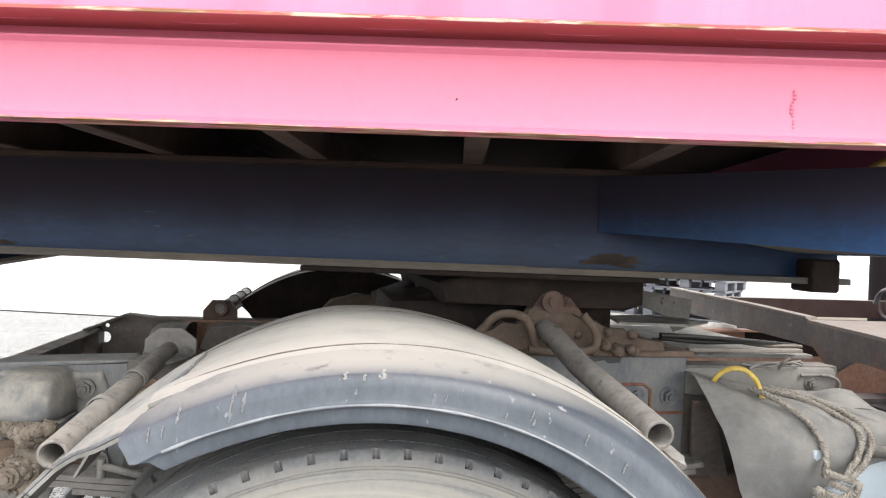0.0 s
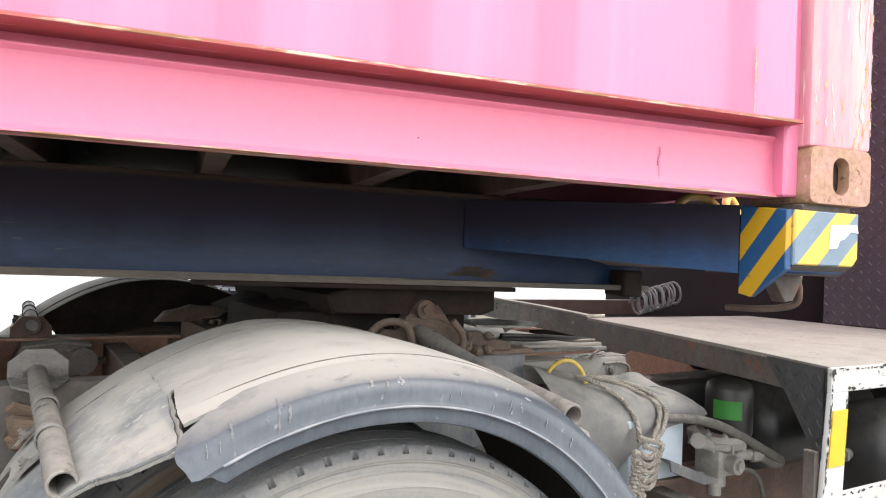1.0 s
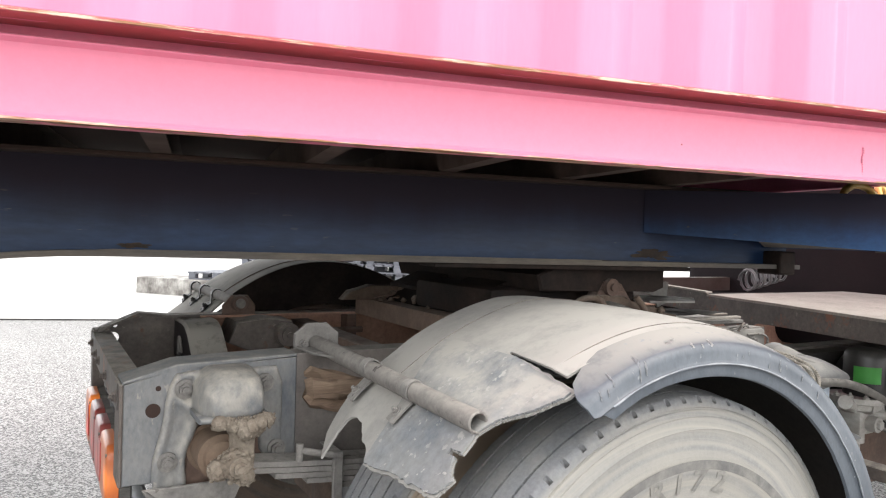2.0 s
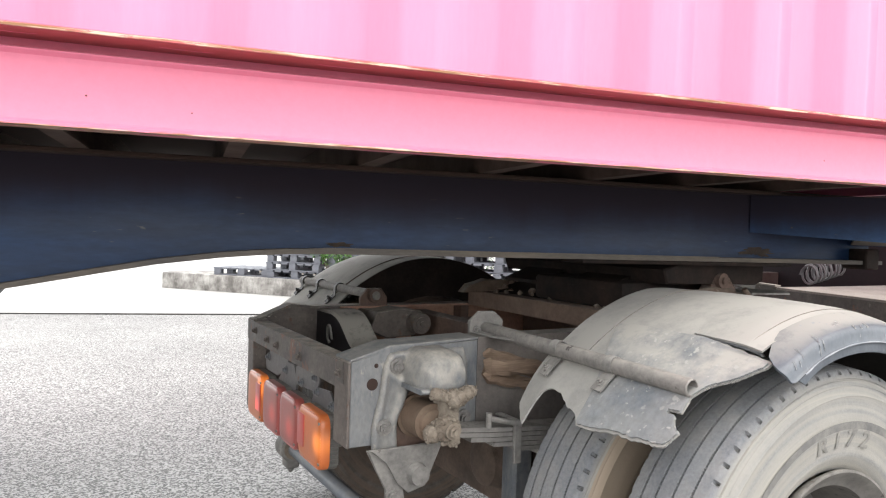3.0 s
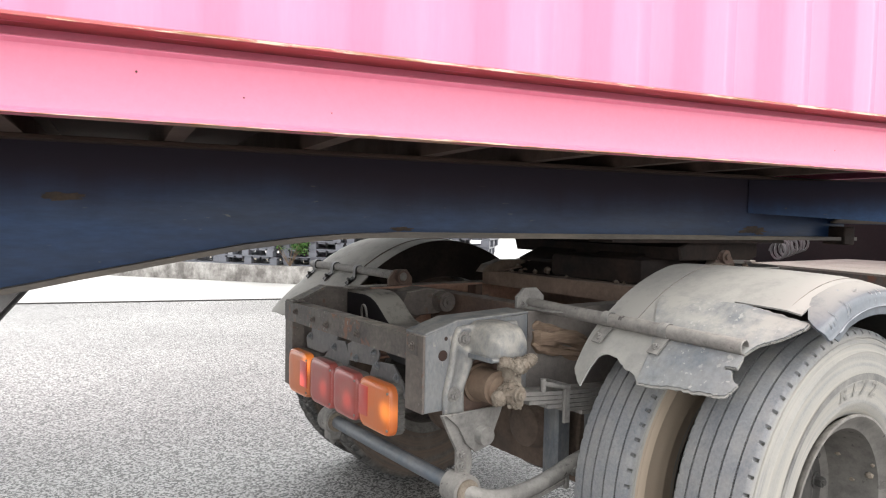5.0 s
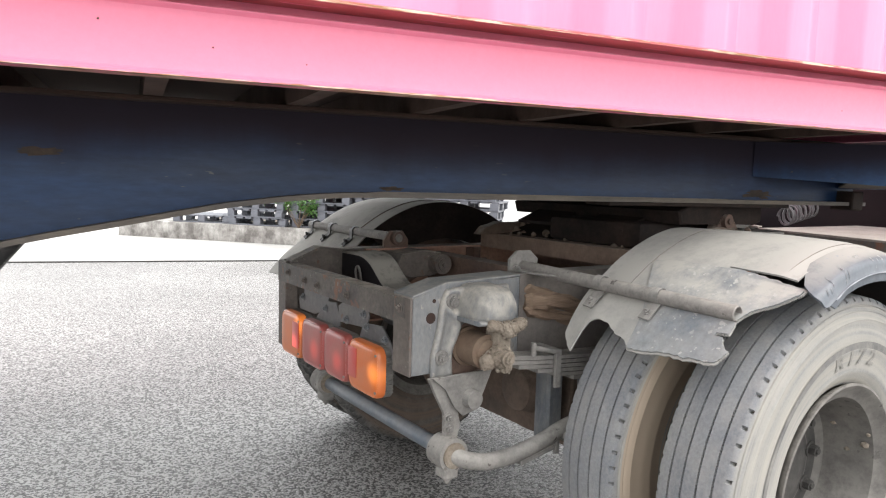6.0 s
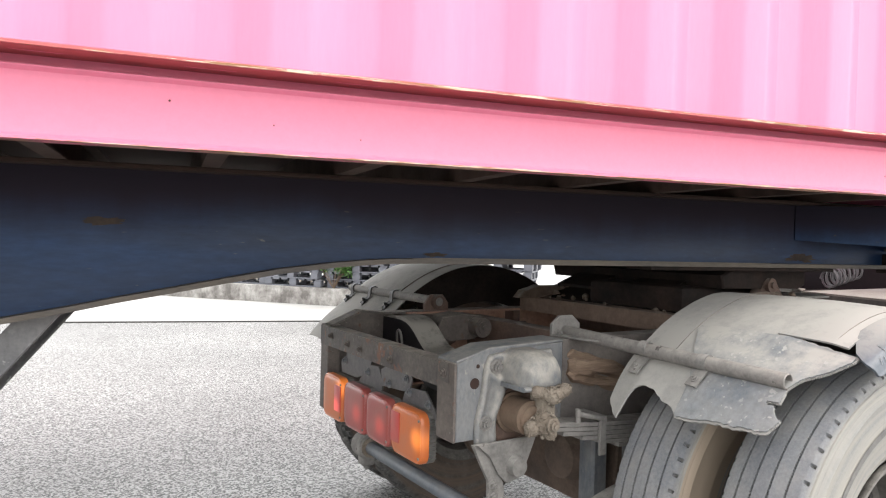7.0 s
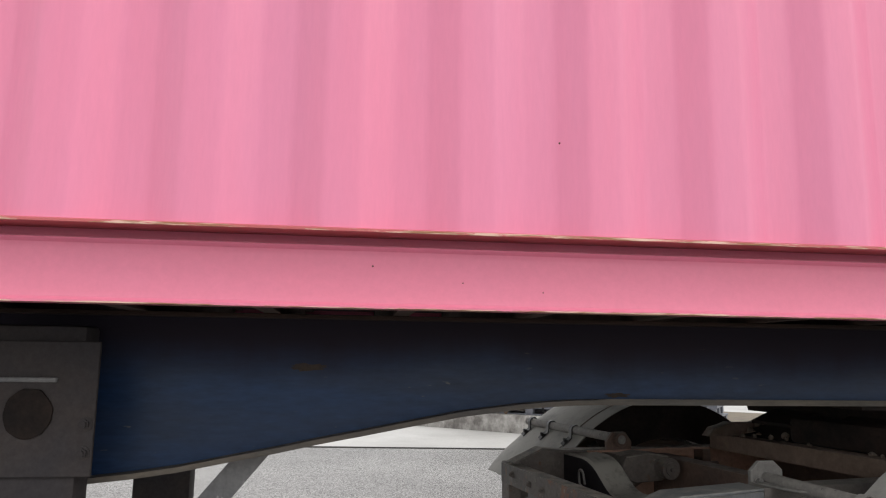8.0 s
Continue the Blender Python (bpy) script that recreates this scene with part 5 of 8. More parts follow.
# front pipe of the near mudguard
br = new("mudguard_bracket")
br.parent = truck
bm = bmesh.new()
sweep(bm, [(0.492, 0.62, 1.112), (0.488, 0.54, 1.108), (0.486, 0.42, 1.085), (0.482, 0.33, 1.070)], 0.0245, 20, 6)
tube_with_bore(bm, (0.482, 0.335, 1.071), (0.468, -0.045, 1.030), 0.0232, 0.0175)
part("pipe", bm, M_PIPE, br, "dust-caked bent pipe with an open end", 40)
bm = bmesh.new()
sweep(bm, [(0.50, 0.40, 1.045), (0.505, 0.2, 1.02), (0.50, -0.02, 0.995), (0.51, -0.04, 0.985)], 0.011, n=4, section=[(-1, -0.4), (1, -0.4), (1, 0.4), (-1, 0.4)])
part("strap", bm, M_DUSTY, br, "", 30)

# ---- frame ----
def channel(bm, a0, a1, web, inner, z0, z1, th=0.008, nose=0.0):
    """A C-section rail whose flanges point from web to inner."""
    s = 1 if inner > web else -1
    prof = [(web, z0), (inner, z0), (inner, z0 + th), (web + s * th, z0 + th), (web + s * th, z1 - th), (inner, z1 - th), (inner, z1), (web, z1)]
    bm_ = prism(bm, prof, "x", a0, a1)
    if nose:
        for v in bm.verts:
            if v.co.x < a0 + 1e-4 and v.co.z > (z0 + z1) / 2:
                v.co.z -= nose
    return bm_


M_RAIL = material("grimy_frame_rail", (0.082, 0.072, 0.068), 0.7, second=(0.138, 0.120, 0.106), amount=0.5, scale=5, fine=60, grain=0.3, bump=0.25, dust=DUST, dust_up=0.7, dust_all=0.12, rust=(0.07, 0.036, 0.022), rust_amount=0.25, rust_scale=8)
M_BAR = material("rust_flecked_bar", (0.052, 0.045, 0.043), 0.6, second=(0.115, 0.098, 0.086), amount=0.5, scale=8, fine=70, grain=0.4, bump=0.3, dust=(0.34, 0.30, 0.25), dust_up=0.9, dust_all=0.10, rust=(0.165, 0.062, 0.032), rust_amount=0.60, rust_scale=7, specks=(0.20, 0.185, 0.16), speck_amount=0.25, speck_scale=40)
M_FARRAIL = material("rust_brown_rail", (0.29, 0.158, 0.110), 0.8, second=(0.36, 0.222, 0.162), scale=7, grain=0.3, bump=0.25, dust=DUST, dust_up=0.6, dust_all=0.06)
frame_ob = new("chassis_frame")
frame_ob.parent = truck
bm = bmesh.new()
channel(bm, -0.45, 1.31, 0.642, 0.715, 0.752, 1.020)
channel(bm, 1.3105, 3.6, 0.642, 0.715, 0.752, 0.935)
part("side_rail", bm, M_RAIL, frame_ob, "grey frame rail, dusty", 30)
bm = bmesh.new()
prism(bm, [(-0.832, 0.752), (-0.832, 0.972), (-0.723, 1.003), (-0.4501, 1.012), (-0.4501, 0.752)], "y", 0.642, 0.650, 0.002)
prism(bm, [(-0.834, 0.971), (-0.723, 1.003), (-0.4501, 1.012), (-0.4501, 1.020), (-0.723, 1.011), (-0.834, 0.979)], "y", 0.640, 0.745, 0.003)
box(bm, -0.83, -0.4501, 0.652, 0.715, 0.752, 0.760)
part("rail_end", bm, M_FRAME, frame_ob, "", 30)
bm = bmesh.new()
channel(bm, -0.50, 3.6, FAR, FAR - 0.075, 0.713, 1.012)
part("side_rail", bm, M_FARRAIL, frame_ob, "rust-brown inner face of the far rail", 30)
def pierced_plate(outline, holes, b0, b1):
    """An upright plate along the truck with holes through it."""
    bm = bmesh.new()
    edges = []
    for loop in [outline] + holes:
        vs = [bm.verts.new((a, b0, z)) for a, z in loop]
        edges += [bm.edges.new((vs[i], vs[(i + 1) % len(vs)])) for i in range(len(vs))]
    bmesh.ops.triangle_fill(bm, use_beauty=True, use_dissolve=False, edges=edges)
    r = bmesh.ops.extrude_face_region(bm, geom=bm.faces[:])
    bmesh.ops.translate(bm, verts=[v for v in r["geom"] if isinstance(v, bmesh.types.BMVert)], vec=(0, b1 - b0, 0))
    return bm


def ring_loop(a, z, r, n=18):
    return [(a + r * math.cos(2 * math.pi * k / n), z + r * math.sin(2 * math.pi * k / n)) for k in range(n)]


bm = pierced_plate([(-0.817, 0.69), (-0.501, 0.713), (-0.501, 1.010), (-0.696, 1.020), (-0.817, 0.972)],
                   [ring_loop(-0.770, 0.939, 0.019), ring_loop(-0.764, 0.980, 0.007)], FAR - 0.008, FAR)
part("rail_end", bm, M_FRAME_DARK, frame_ob, "", 30)
bm = bmesh.new()
prism(bm, [(-0.817, 0.967), (-0.696, 1.017), (-0.60, 1.007), (0.4, 1.005), (0.4, 1.0135), (-0.60, 1.0155), (-0.696, 1.0255), (-0.817, 0.975)], "y", FAR - 0.062, FAR + 0.002)
part("rail_flange", bm, M_BAR, frame_ob, "", 30)
# end posts and rear cross member
bm = bmesh.new()
box(bm, -0.840, -0.832, 0.640, 0.735, 0.750, 0.974, 0.003)
part("end_post", bm, M_FRAME_DARK, frame_ob, "dark end plate with a rust patch", 30)
bm = bmesh.new()
prism(bm, [(0.668, 0.913), (0.722, 0.916), (0.724, 0.968), (0.672, 0.970)], "x", -0.842, -0.8402)
part("rust_patch", bm, M_BAR, frame_ob, "", 30)
bm = bmesh.new()
box(bm, -0.832, -0.780, 1.560, 1.632, 0.640, 0.972, 0.003)
part("end_post", bm, M_FRAME_DARK, frame_ob, "", 30)
bm = bmesh.new()
prism(bm, [(-0.912, 0.925), (-0.906, 0.925), (-0.906, 0.986), (-0.86, 0.986), (-0.86, 0.992), (-0.912, 0.992)], "y", 0.605, 1.43, 0.0015)
part("rear_cross_member", bm, M_BAR, frame_ob, "dark rear cross bar with rust patches", 30).matrix_basis = TAIL_FIT
bolts(frame_ob, M_FRAME_DARK, [(TAIL_FIT @ Vector((-0.912, b, z)), (-1, 0, 0)) for b, z in ((1.33, 0.965), (1.19, 0.955), (1.09, 0.952), (0.88, 0.952))] + [((-0.842, 0.696, 0.938), (-1, 0, 0))], 0.0095, 0.009)
# hanger casting bolted to the rail end
hanger = new("spring_hanger")
hanger.parent = truck
hanger.matrix_basis = pose(0.0, 0.012, 0.0)
bm = bmesh.new()
prism(bm, [(-0.725, 0.992), (-0.50, 0.996), (-0.485, 0.955), (-0.485, 0.79), (-0.51, 0.765), (-0.54, 0.80), (-0.545, 0.875), (-0.60, 0.895), (-0.665, 0.89), (-0.70, 0.855), (-0.715, 0.80), (-0.705, 0.75), (-0.705, 0.728), (-0.765, 0.728), (-0.772, 0.80), (-0.750, 0.89), (-0.742, 0.96)], "y", 0.618, 0.6415, 0.005)
for pts in ([(-0.722, 0.622, 0.980), (-0.738, 0.620, 0.93), (-0.745, 0.620, 0.87), (-0.762, 0.620, 0.80), (-0.762, 0.622, 0.735)], [(-0.73, 0.620, 0.945), (-0.690, 0.610, 0.900), (-0.695, 0.614, 0.86), (-0.712, 0.617, 0.81), (-0.710, 0.618, 0.735)], [(-0.71, 0.62, 0.985), (-0.66, 0.61, 0.990), (-0.56, 0.61, 0.985)]):
    sweep(bm, [(a, b + 0.003, z) for a, b, z in pts], 0.0105, 10, 5)
cap_verts = bmesh.ops.create_uvsphere(bm, u_segments=32, v_segments=20, radius=1.0)["verts"]
for v in cap_verts:
    x, y, z = v.co
    q = 1.0 + 0.06 * noise.noise((x * 2, y * 2, z * 2))
    x = math.copysign(abs(x) ** 0.55, x)
    y = math.copysign(abs(y) ** 0.6, y)
    z = math.copysign(abs(z) ** 0.7, z)
    v.co = (-0.621 + (0.074 + 0.016 * max(0, y)) * x * q, 0.605 + 0.112 * y * q, 0.927 + (0.080 * z if z > 0 else 0.026 * z) * q)
M_CAST = material("dusty_casting", (0.066, 0.078, 0.094), 0.5, second=(0.135, 0.140, 0.144), amount=0.5, scale=9, fine=70, grain=0.35, bump=0.4, dust=(0.37, 0.345, 0.30), dust_up=1.2, dust_all=0.40, dust_lo=-0.05, dust_hi=0.6, patch=(0.24, 0.66), stretch=(1.3, 1.3, 0.8), specks=(0.25, 0.235, 0.21), speck_amount=0.3, speck_scale=34)
cast = part("casting", bm, M_CAST, hanger, "grey cast hanger with a rounded dusty hood", 70)
fuse = cast.modifiers.new("fuse", "REMESH")
fuse.mode, fuse.voxel_size, fuse.use_smooth_shade = "VOXEL", 0.0042, True
ease = cast.modifiers.new("ease", "SMOOTH")
ease.factor, ease.iterations = 0.5, 9
bm = bmesh.new()
prism(bm, [(-0.700, 0.905), (-0.545, 0.898), (-0.545, 0.910), (-0.700, 0.918)], "y", 0.495, 0.64, 0.005)
part("cap_rim", bm, M_FRAME, hanger, "", 50)
bolts(hanger, M_DUSTY, [((a, b, z), (0, -1, 0)) for a, b, z in ((-0.709, 0.614, 0.958), (-0.743, 0.614, 0.800), (-0.532, 0.612, 0.960), (-0.500, 0.614, 0.802))], 0.015)
# flat brown plate; the dark of the opening is put into its colour
bm = bmesh.new()
prism(bm, [(-0.71, 0.90), (-0.54, 0.90), (-0.53, 0.76), (-0.70, 0.73)], "y", 0.6265, 0.6295)
part("recess", bm, M_RUSTY, hanger, "flat brown plate standing in for the recess behind the shackle", 30)
# dark discs laid on the rail stand in for its shaded holes
bm = bmesh.new()
rod(bm, (-0.772, 0.634, 0.912), (-0.772, 0.6293, 0.912), 0.0158, 24)
part("hole", bm, M_UNDER, hanger, "dark disc standing in for a hole in the rail", 30)
bm = bmesh.new()
rod(bm, (-0.762, 0.634, 0.960), (-0.762, 0.6293, 0.960), 0.006, 14)
part("hole", bm, M_UNDER, hanger, "", 30)


def mud(bm, c, r, n, seed, flat=1.0):
    """A crust of small lumps."""
    g = random.Random(seed)
    for _ in range(int(n * 3.2)):
        d = Vector((g.gauss(0, 1), g.gauss(0, 1), g.gauss(0, flat))).normalized() * r * g.uniform(0.62, 0.92)
        k = r * g.uniform(0.06, 0.17)
        bmesh.ops.create_icosphere(bm, subdivisions=1, radius=k, matrix=Matrix.Translation(Vector(c) + d) @ pose(0, 0, 0, g.uniform(0, 180), g.uniform(0, 180), 0) @ Matrix.Diagonal((1, 1.2, 0.7, 1)))
    bmesh.ops.create_icosphere(bm, subdivisions=2, radius=r * 0.82, matrix=Matrix.Translation(c))
    return bm


bm = bmesh.new()
for i in range(7):
    f = i / 6
    mud(bm, (-0.660 + 0.100 * f, 0.492 + 0.012 * math.sin(i), 0.906 - 0.012 * math.sin(3.1 * f) + 0.004 * (i % 2)), 0.021, 16, 30 + i)
mud(bm, (-0.60, 0.495, 0.888), 0.030, 26, 44)
mud(bm, (-0.580, 0.50, 0.893), 0.028, 22, 45)
part("mud_crust", bm, M_MUD, hanger, "dried mud crust along the rim", 0)
bm = bmesh.new()
rod(bm, (-0.645, 0.655, 0.822), (-0.645, 0.535, 0.822), 0.049, 28)
rod(bm, (-0.645, 0.64, 0.822), (-0.645, 0.615, 0.822), 0.058, 28)
rod(bm, (-0.645, 0.54, 0.822), (-0.645, 0.528, 0.822), 0.040, 28, 0.034)
part("shackle_bush", bm, material("tan_bush", (0.11, 0.072, 0.048), 0.85, second=(0.16, 0.118, 0.085), scale=9, grain=0.15, bump=0.2), hanger, "tan dusty shackle bush", 40)
bm = bmesh.new()
box(bm, -0.630, -0.578, 0.505, 0.565, 0.80, 0.905, 0.01, 2)
part("shackle_link", bm, M_MUD, hanger, "", 40)
bm = bmesh.new()
mud(bm, (-0.622, 0.505, 0.812), 0.042, 60, 51)
mud(bm, (-0.655, 0.515, 0.800), 0.030, 24, 52)
mud(bm, (-0.60, 0.505, 0.783), 0.026, 20, 53)
part("mud_crust", bm, M_MUD, hanger, "", 0)
bm = bmesh.new()
bolt(bm, (-0.622, 0.466, 0.815), (0, -1, 0), 0.015, 0.012)
part("bolt", bm, M_MUD, hanger, "", 30)
# leaf spring
spring = new("leaf_spring")
spring.parent = truck
for i in range(6):
    bm = bmesh.new()
    a0 = -0.60 + 0.075 * max(0, i - 1) + (0.02 if i == 1 else 0)
    pts = [(a, 0.580, (0.800 - 0.0135 * i) - 0.045 * max(0.0, 1 - ((a - 0.142) / 0.76) ** 2)) for a in frange(a0, 0.284 - a0, 16)]
    sweep(bm, pts, 0.036, n=1, section=[(-1, -0.16), (1, -0.16), (1, 0.16), (-1, 0.16)])
    part("leaf", bm, M_DUSTY, spring, "", 30)
bm = bmesh.new()
box(bm, -0.392, -0.368, 0.530, 0.541, 0.685, 0.80, 0.002)
box(bm, -0.392, -0.368, 0.530, 0.63, 0.796, 0.803, 0.002)
part("spring_clip", bm, M_DUSTY, spring, "", 30)
bm = bmesh.new()
rod(bm, (-0.47, 0.545, 0.815), (-0.37, 0.535, 0.792), 0.008, 10)
rod(bm, (-0.47, 0.545, 0.83), (-0.47, 0.545, 0.79), 0.009, 10)
part("clip_rod", bm, M_DUSTY, spring, "", 40)
# bracket below the rail end with the stabiliser bar
M_BARSTEEL = material("blue_grey_bar", (0.085, 0.105, 0.13), 0.42, second=(0.13, 0.14, 0.155), scale=9, grain=0.2, bump=0.12, dust=DUST, dust_up=0.35, dust_all=0.03)
stab = new("stabiliser")
stab.parent = truck
stab.matrix_basis = pose(0.02, 0, 0)
bm = bmesh.new()
prism(bm, [(-0.812, 0.752), (-0.600, 0.752), (-0.612, 0.728), (-0.650, 0.640), (-0.70, 0.628), (-0.735, 0.66), (-0.762, 0.715)], "y", 0.598, 0.608, 0.002)
part("hanger_plate", bm, M_DUSTY, stab, "grey triangular hanger plate", 30)
bm = bmesh.new()
prism(bm, [(-0.815, 0.748), (-0.765, 0.748), (-0.715, 0.66), (-0.700, 0.60), (-0.715, 0.545), (-0.757, 0.545), (-0.755, 0.64), (-0.79, 0.70)], "y", 0.609, 0.622, 0.003)
part("hanger_arm", bm, M_DUSTY, stab, "", 30)
bm = bmesh.new()
rod(bm, (-0.678, 0.600, 0.678), (-0.678, 0.572, 0.678), 0.030, 20, 0.026)
bolts(stab, M_DUSTY, [((-0.742, 0.611, z), (0, -1, 0)) for z in (0.627, 0.595)], 0.012)
part("boss", bm, M_DUSTY, stab, "", 40)
for b in (0.60, 1.41):
    bm = bmesh.new()
    rod(bm, (-0.745, b - 0.025, 0.528), (-0.745, b + 0.045, 0.528), 0.048, 28)
    box(bm, -0.770, -0.722, b - 0.02, b + 0.035, 0.455, 0.50, 0.006)
    bolt(bm, (-0.746, b + 0.005, 0.455), (0, 0, -1), 0.011)
    part("clamp", bm, M_DUSTY, stab, "dusty round clamp", 40)
    bm = bmesh.new()
    rod(bm, (-0.745, b - 0.031, 0.528), (-0.745, b - 0.024, 0.528), 0.037, 24)
    rod(bm, (-0.745, b + 0.044, 0.528), (-0.745, b + 0.051, 0.528), 0.037, 24)
    part("clamp_bush", bm, M_MUD, stab, "", 40)
bm = bmesh.new()
sweep(bm, [(-0.745, 0.62, 0.528), (-0.745, 0.9, 0.527), (-0.745, 1.2, 0.527), (-0.745, mirror_b(0.62), 0.528)], 0.0235, 20, 4)
part("bar", bm, M_BARSTEEL, stab, "blue-grey stabiliser bar", 50)
for B in ((lambda b: b), mirror_b):
    bm = bmesh.new()
    sweep(bm, [(-0.745, B(0.60), 0.528), (-0.737, B(0.580), 0.524), (-0.712, B(0.567), 0.512), (-0.66, B(0.562), 0.497), (-0.60, B(0.562), 0.491), (-0.52, B(0.562), 0.495), (-0.42, B(0.563), 0.515), (-0.32, B(0.565), 0.543), (-0.1, B(0.57), 0.58)], 0.0245, 18, 6)
    part("bar_arm", bm, M_DUSTY, stab, "dust-coated bent bar end", 50)
bm = bmesh.new()
box(bm, -0.42, -0.28, 0.548, 0.585, 0.548, 0.566, 0.003, m=pose(0, 0, 0, 0, -11, 0))
box(bm, -0.382, -0.366, 0.545, 0.56, 0.47, 0.55, 0.002)
bolt(bm, (-0.345, 0.548, 0.525), (0, -1, 0), 0.014)
part("link_bracket", bm, M_DUSTY, stab, "", 30)
# splintered timber wedged behind the hanger
bm = bmesh.new()
bmesh.ops.create_grid(bm, x_segments=40, y_segments=30, size=1.0)
for v in bm.verts:
    u, w = v.co.x, v.co.y                      # along the grain, round the block
    ang = w * math.pi
    ridge = 1 + 0.50 * noise.noise((u * 0.8, math.cos(ang) * 2.6, math.sin(ang) * 2.6)) + 0.30 * noise.noise((u * 1.5, math.cos(ang) * 8, math.sin(ang) * 8))
    taper = 1 - 0.30 * max(0, u - 0.5) - 0.45 * max(0, abs(u) - 0.9) * 8
    ex = math.copysign(abs(math.cos(ang)) ** 0.6, math.cos(ang))
    ez = math.copysign(abs(math.sin(ang)) ** 0.6, math.sin(ang))
    v.co = (-0.305 + 0.125 * u + 0.015 * noise.noise((ex * 3, ez * 3, u)), 0.665 + 0.042 * ex * ridge * taper, 0.912 - 0.22 * 0.125 * u + 0.044 * ez * ridge * taper)
bmesh.ops.remove_doubles(bm, verts=bm.verts, dist=1e-5)
bmesh.ops.holes_fill(bm, edges=bm.edges, sides=0)
M_TIMBER = material("splintered_wood", (0.115, 0.074, 0.050), 0.9, second=(0.25, 0.182, 0.130), scale=5, fine=60, grain=0.35, bump=0.5, stretch=(0.25, 1, 4))
timber = part("timber_block", bm, M_TIMBER, None, "", 30)
timber.matrix_basis = pose(0, 0, 0, 0, 0, THETA)
tagged(timber, "splintered brown timber block wedged beside the frame rail", "timber block")

M_SADDLE = material("black_saddle_paint", (0.009, 0.008, 0.011), 0.42, second=(0.018, 0.015, 0.018), scale=6, grain=0.25, bump=0.1, dust=(0.33, 0.31, 0.275), dust_up=1.1, dust_all=0.0, dust_lo=0.18, dust_hi=0.7, patch=(0.22, 0.5), spec=0.3)
# ---- axle, cross members and what shows between the rails ----
bm = bmesh.new()
rod(bm, (WA, 0.30, WZ), (WA, mirror_b(0.30), WZ), 0.075, 24)
bmesh.ops.create_uvsphere(bm, u_segments=24, v_segments=16, radius=0.2, matrix=Matrix.Translation((WA, MID, WZ)))
part("rear_axle", bm, M_FRAME_DARK, truck, "", 40)
bm = bmesh.new()
SAG = [(0.72, 0.930), (0.90, 0.905), (1.02, 0.899), (1.16, 0.900), (1.22, 0.902), (1.255, 0.908), (1.285, 0.924), (1.315, 0.946), (1.345, 0.968), (1.375, 0.986), (1.41, 0.998), (1.45, 1.004), (FAR - 0.01, 1.002)]
prof = [(b, lerp_table(SAG, b)) for b in frange(FAR - 0.01, 0.725, 60)]
A_, B_ = -0.575, -0.465
rows = []
for b, z in prof:
    rows.append([bm.verts.new((a, b, zz)) for a, zz in ((A_, z - 0.009), (A_ + 0.009, z), (B_, z + 0.004), (B_, z - 0.13), (A_, z - 0.13))])
for p, q in zip(rows, rows[1:]):
    for i in range(5):
        bm.faces.new((p[i], p[(i + 1) % 5], q[(i + 1) % 5], q[i]))
bm.faces.new(rows[0])
bm.faces.new(rows[-1])
part("saddle_cross_member", bm, M_SADDLE, truck, "curved dark saddle between the rails", 40)
bm = bmesh.new()
sweep(bm, [(-0.580, 1.425, 0.905), (-0.584, 1.430, 0.942), (-0.584, 1.447, 0.955), (-0.584, 1.462, 0.942), (-0.584, 1.458, 0.905), (-0.584, 1.44, 0.892)], 0.005, 8, 5)
part("hook", bm, M_DUSTY, truck, "small wire hook", 50)
bm = bmesh.new()
prism(bm, [(-0.43, 0.93), (-0.40, 1.0), (-0.30, 1.012), (-0.21, 1.0), (-0.195, 0.94), (-0.24, 0.905), (-0.36, 0.90)], "y", 1.42, FAR - 0.009, 0.004)
rod(bm, (-0.237, 1.43, 0.957), (-0.237, 1.365, 0.957), 0.040, 28)
rod(bm, (-0.237, 1.368, 0.957), (-0.237, 1.358, 0.957), 0.026, 24)
rod(bm, (-0.237, 1.36, 0.957), (-0.237, 1.350, 0.957), 0.011, 12)
part("torque_rod_mount", bm, M_FRAME_DARK, truck, "dark mount with a round rubber bush", 40)
for a in (-0.16, 0.42, 0.75):
    bm = bmesh.new()
    box(bm, a, a + 0.07, 0.66, FAR - 0.009, 0.80, 0.985, 0.004)
    part("frame_cross_member", bm, M_RUSTY, truck, "", 30)
bm = bmesh.new()
box(bm, 0.045, 0.085, FAR - 0.072, FAR - 0.009, 0.73, 1.003, 0.003)
part("rail_gusset", bm, M_RUSTY, truck, "", 30)
bm = bmesh.new()
sweep(bm, [(-0.42, 1.52, 0.79), (-0.3, 1.52, 0.88), (-0.15, 1.52, 0.94), (0.1, 1.52, 0.945)], 0.012, 8, 6)
part("brake_line", bm, M_RUSTY, truck, "", 60)
# brake drums, their plates and the torque beam, brown with dried mud
M_BROWN = material("mud_brown_steel", (0.095, 0.064, 0.047), 0.9, second=(0.050, 0.034, 0.027), amount=0.55, scale=7, fine=70, grain=0.3, bump=0.35, dust=(0.25, 0.20, 0.155), dust_up=0.5, dust_all=0.15)
for b0, b1 in ((0.45, 0.60), (mirror_b(0.60), mirror_b(0.45))):
    bm = bmesh.new()
    lathe(bm, [(b0, 0.08), (b0, 0.195), (b0 + 0.012, 0.208), (b1 - 0.02, 0.208), (b1 - 0.012, 0.216), (b1, 0.216), (b1, 0.08)], (WA, 0, WZ), "y", 40)
    part("brake_drum", bm, M_BROWN, truck, "brown brake drum", 40)
bm = bmesh.new()
prism(bm, [(-0.165, 0.735), (-0.120, 0.745), (-0.105, 0.50), (-0.13, 0.40), (-0.175, 0.41), (-0.185, 0.55)], "y", 0.67, 1.46, 0.006)
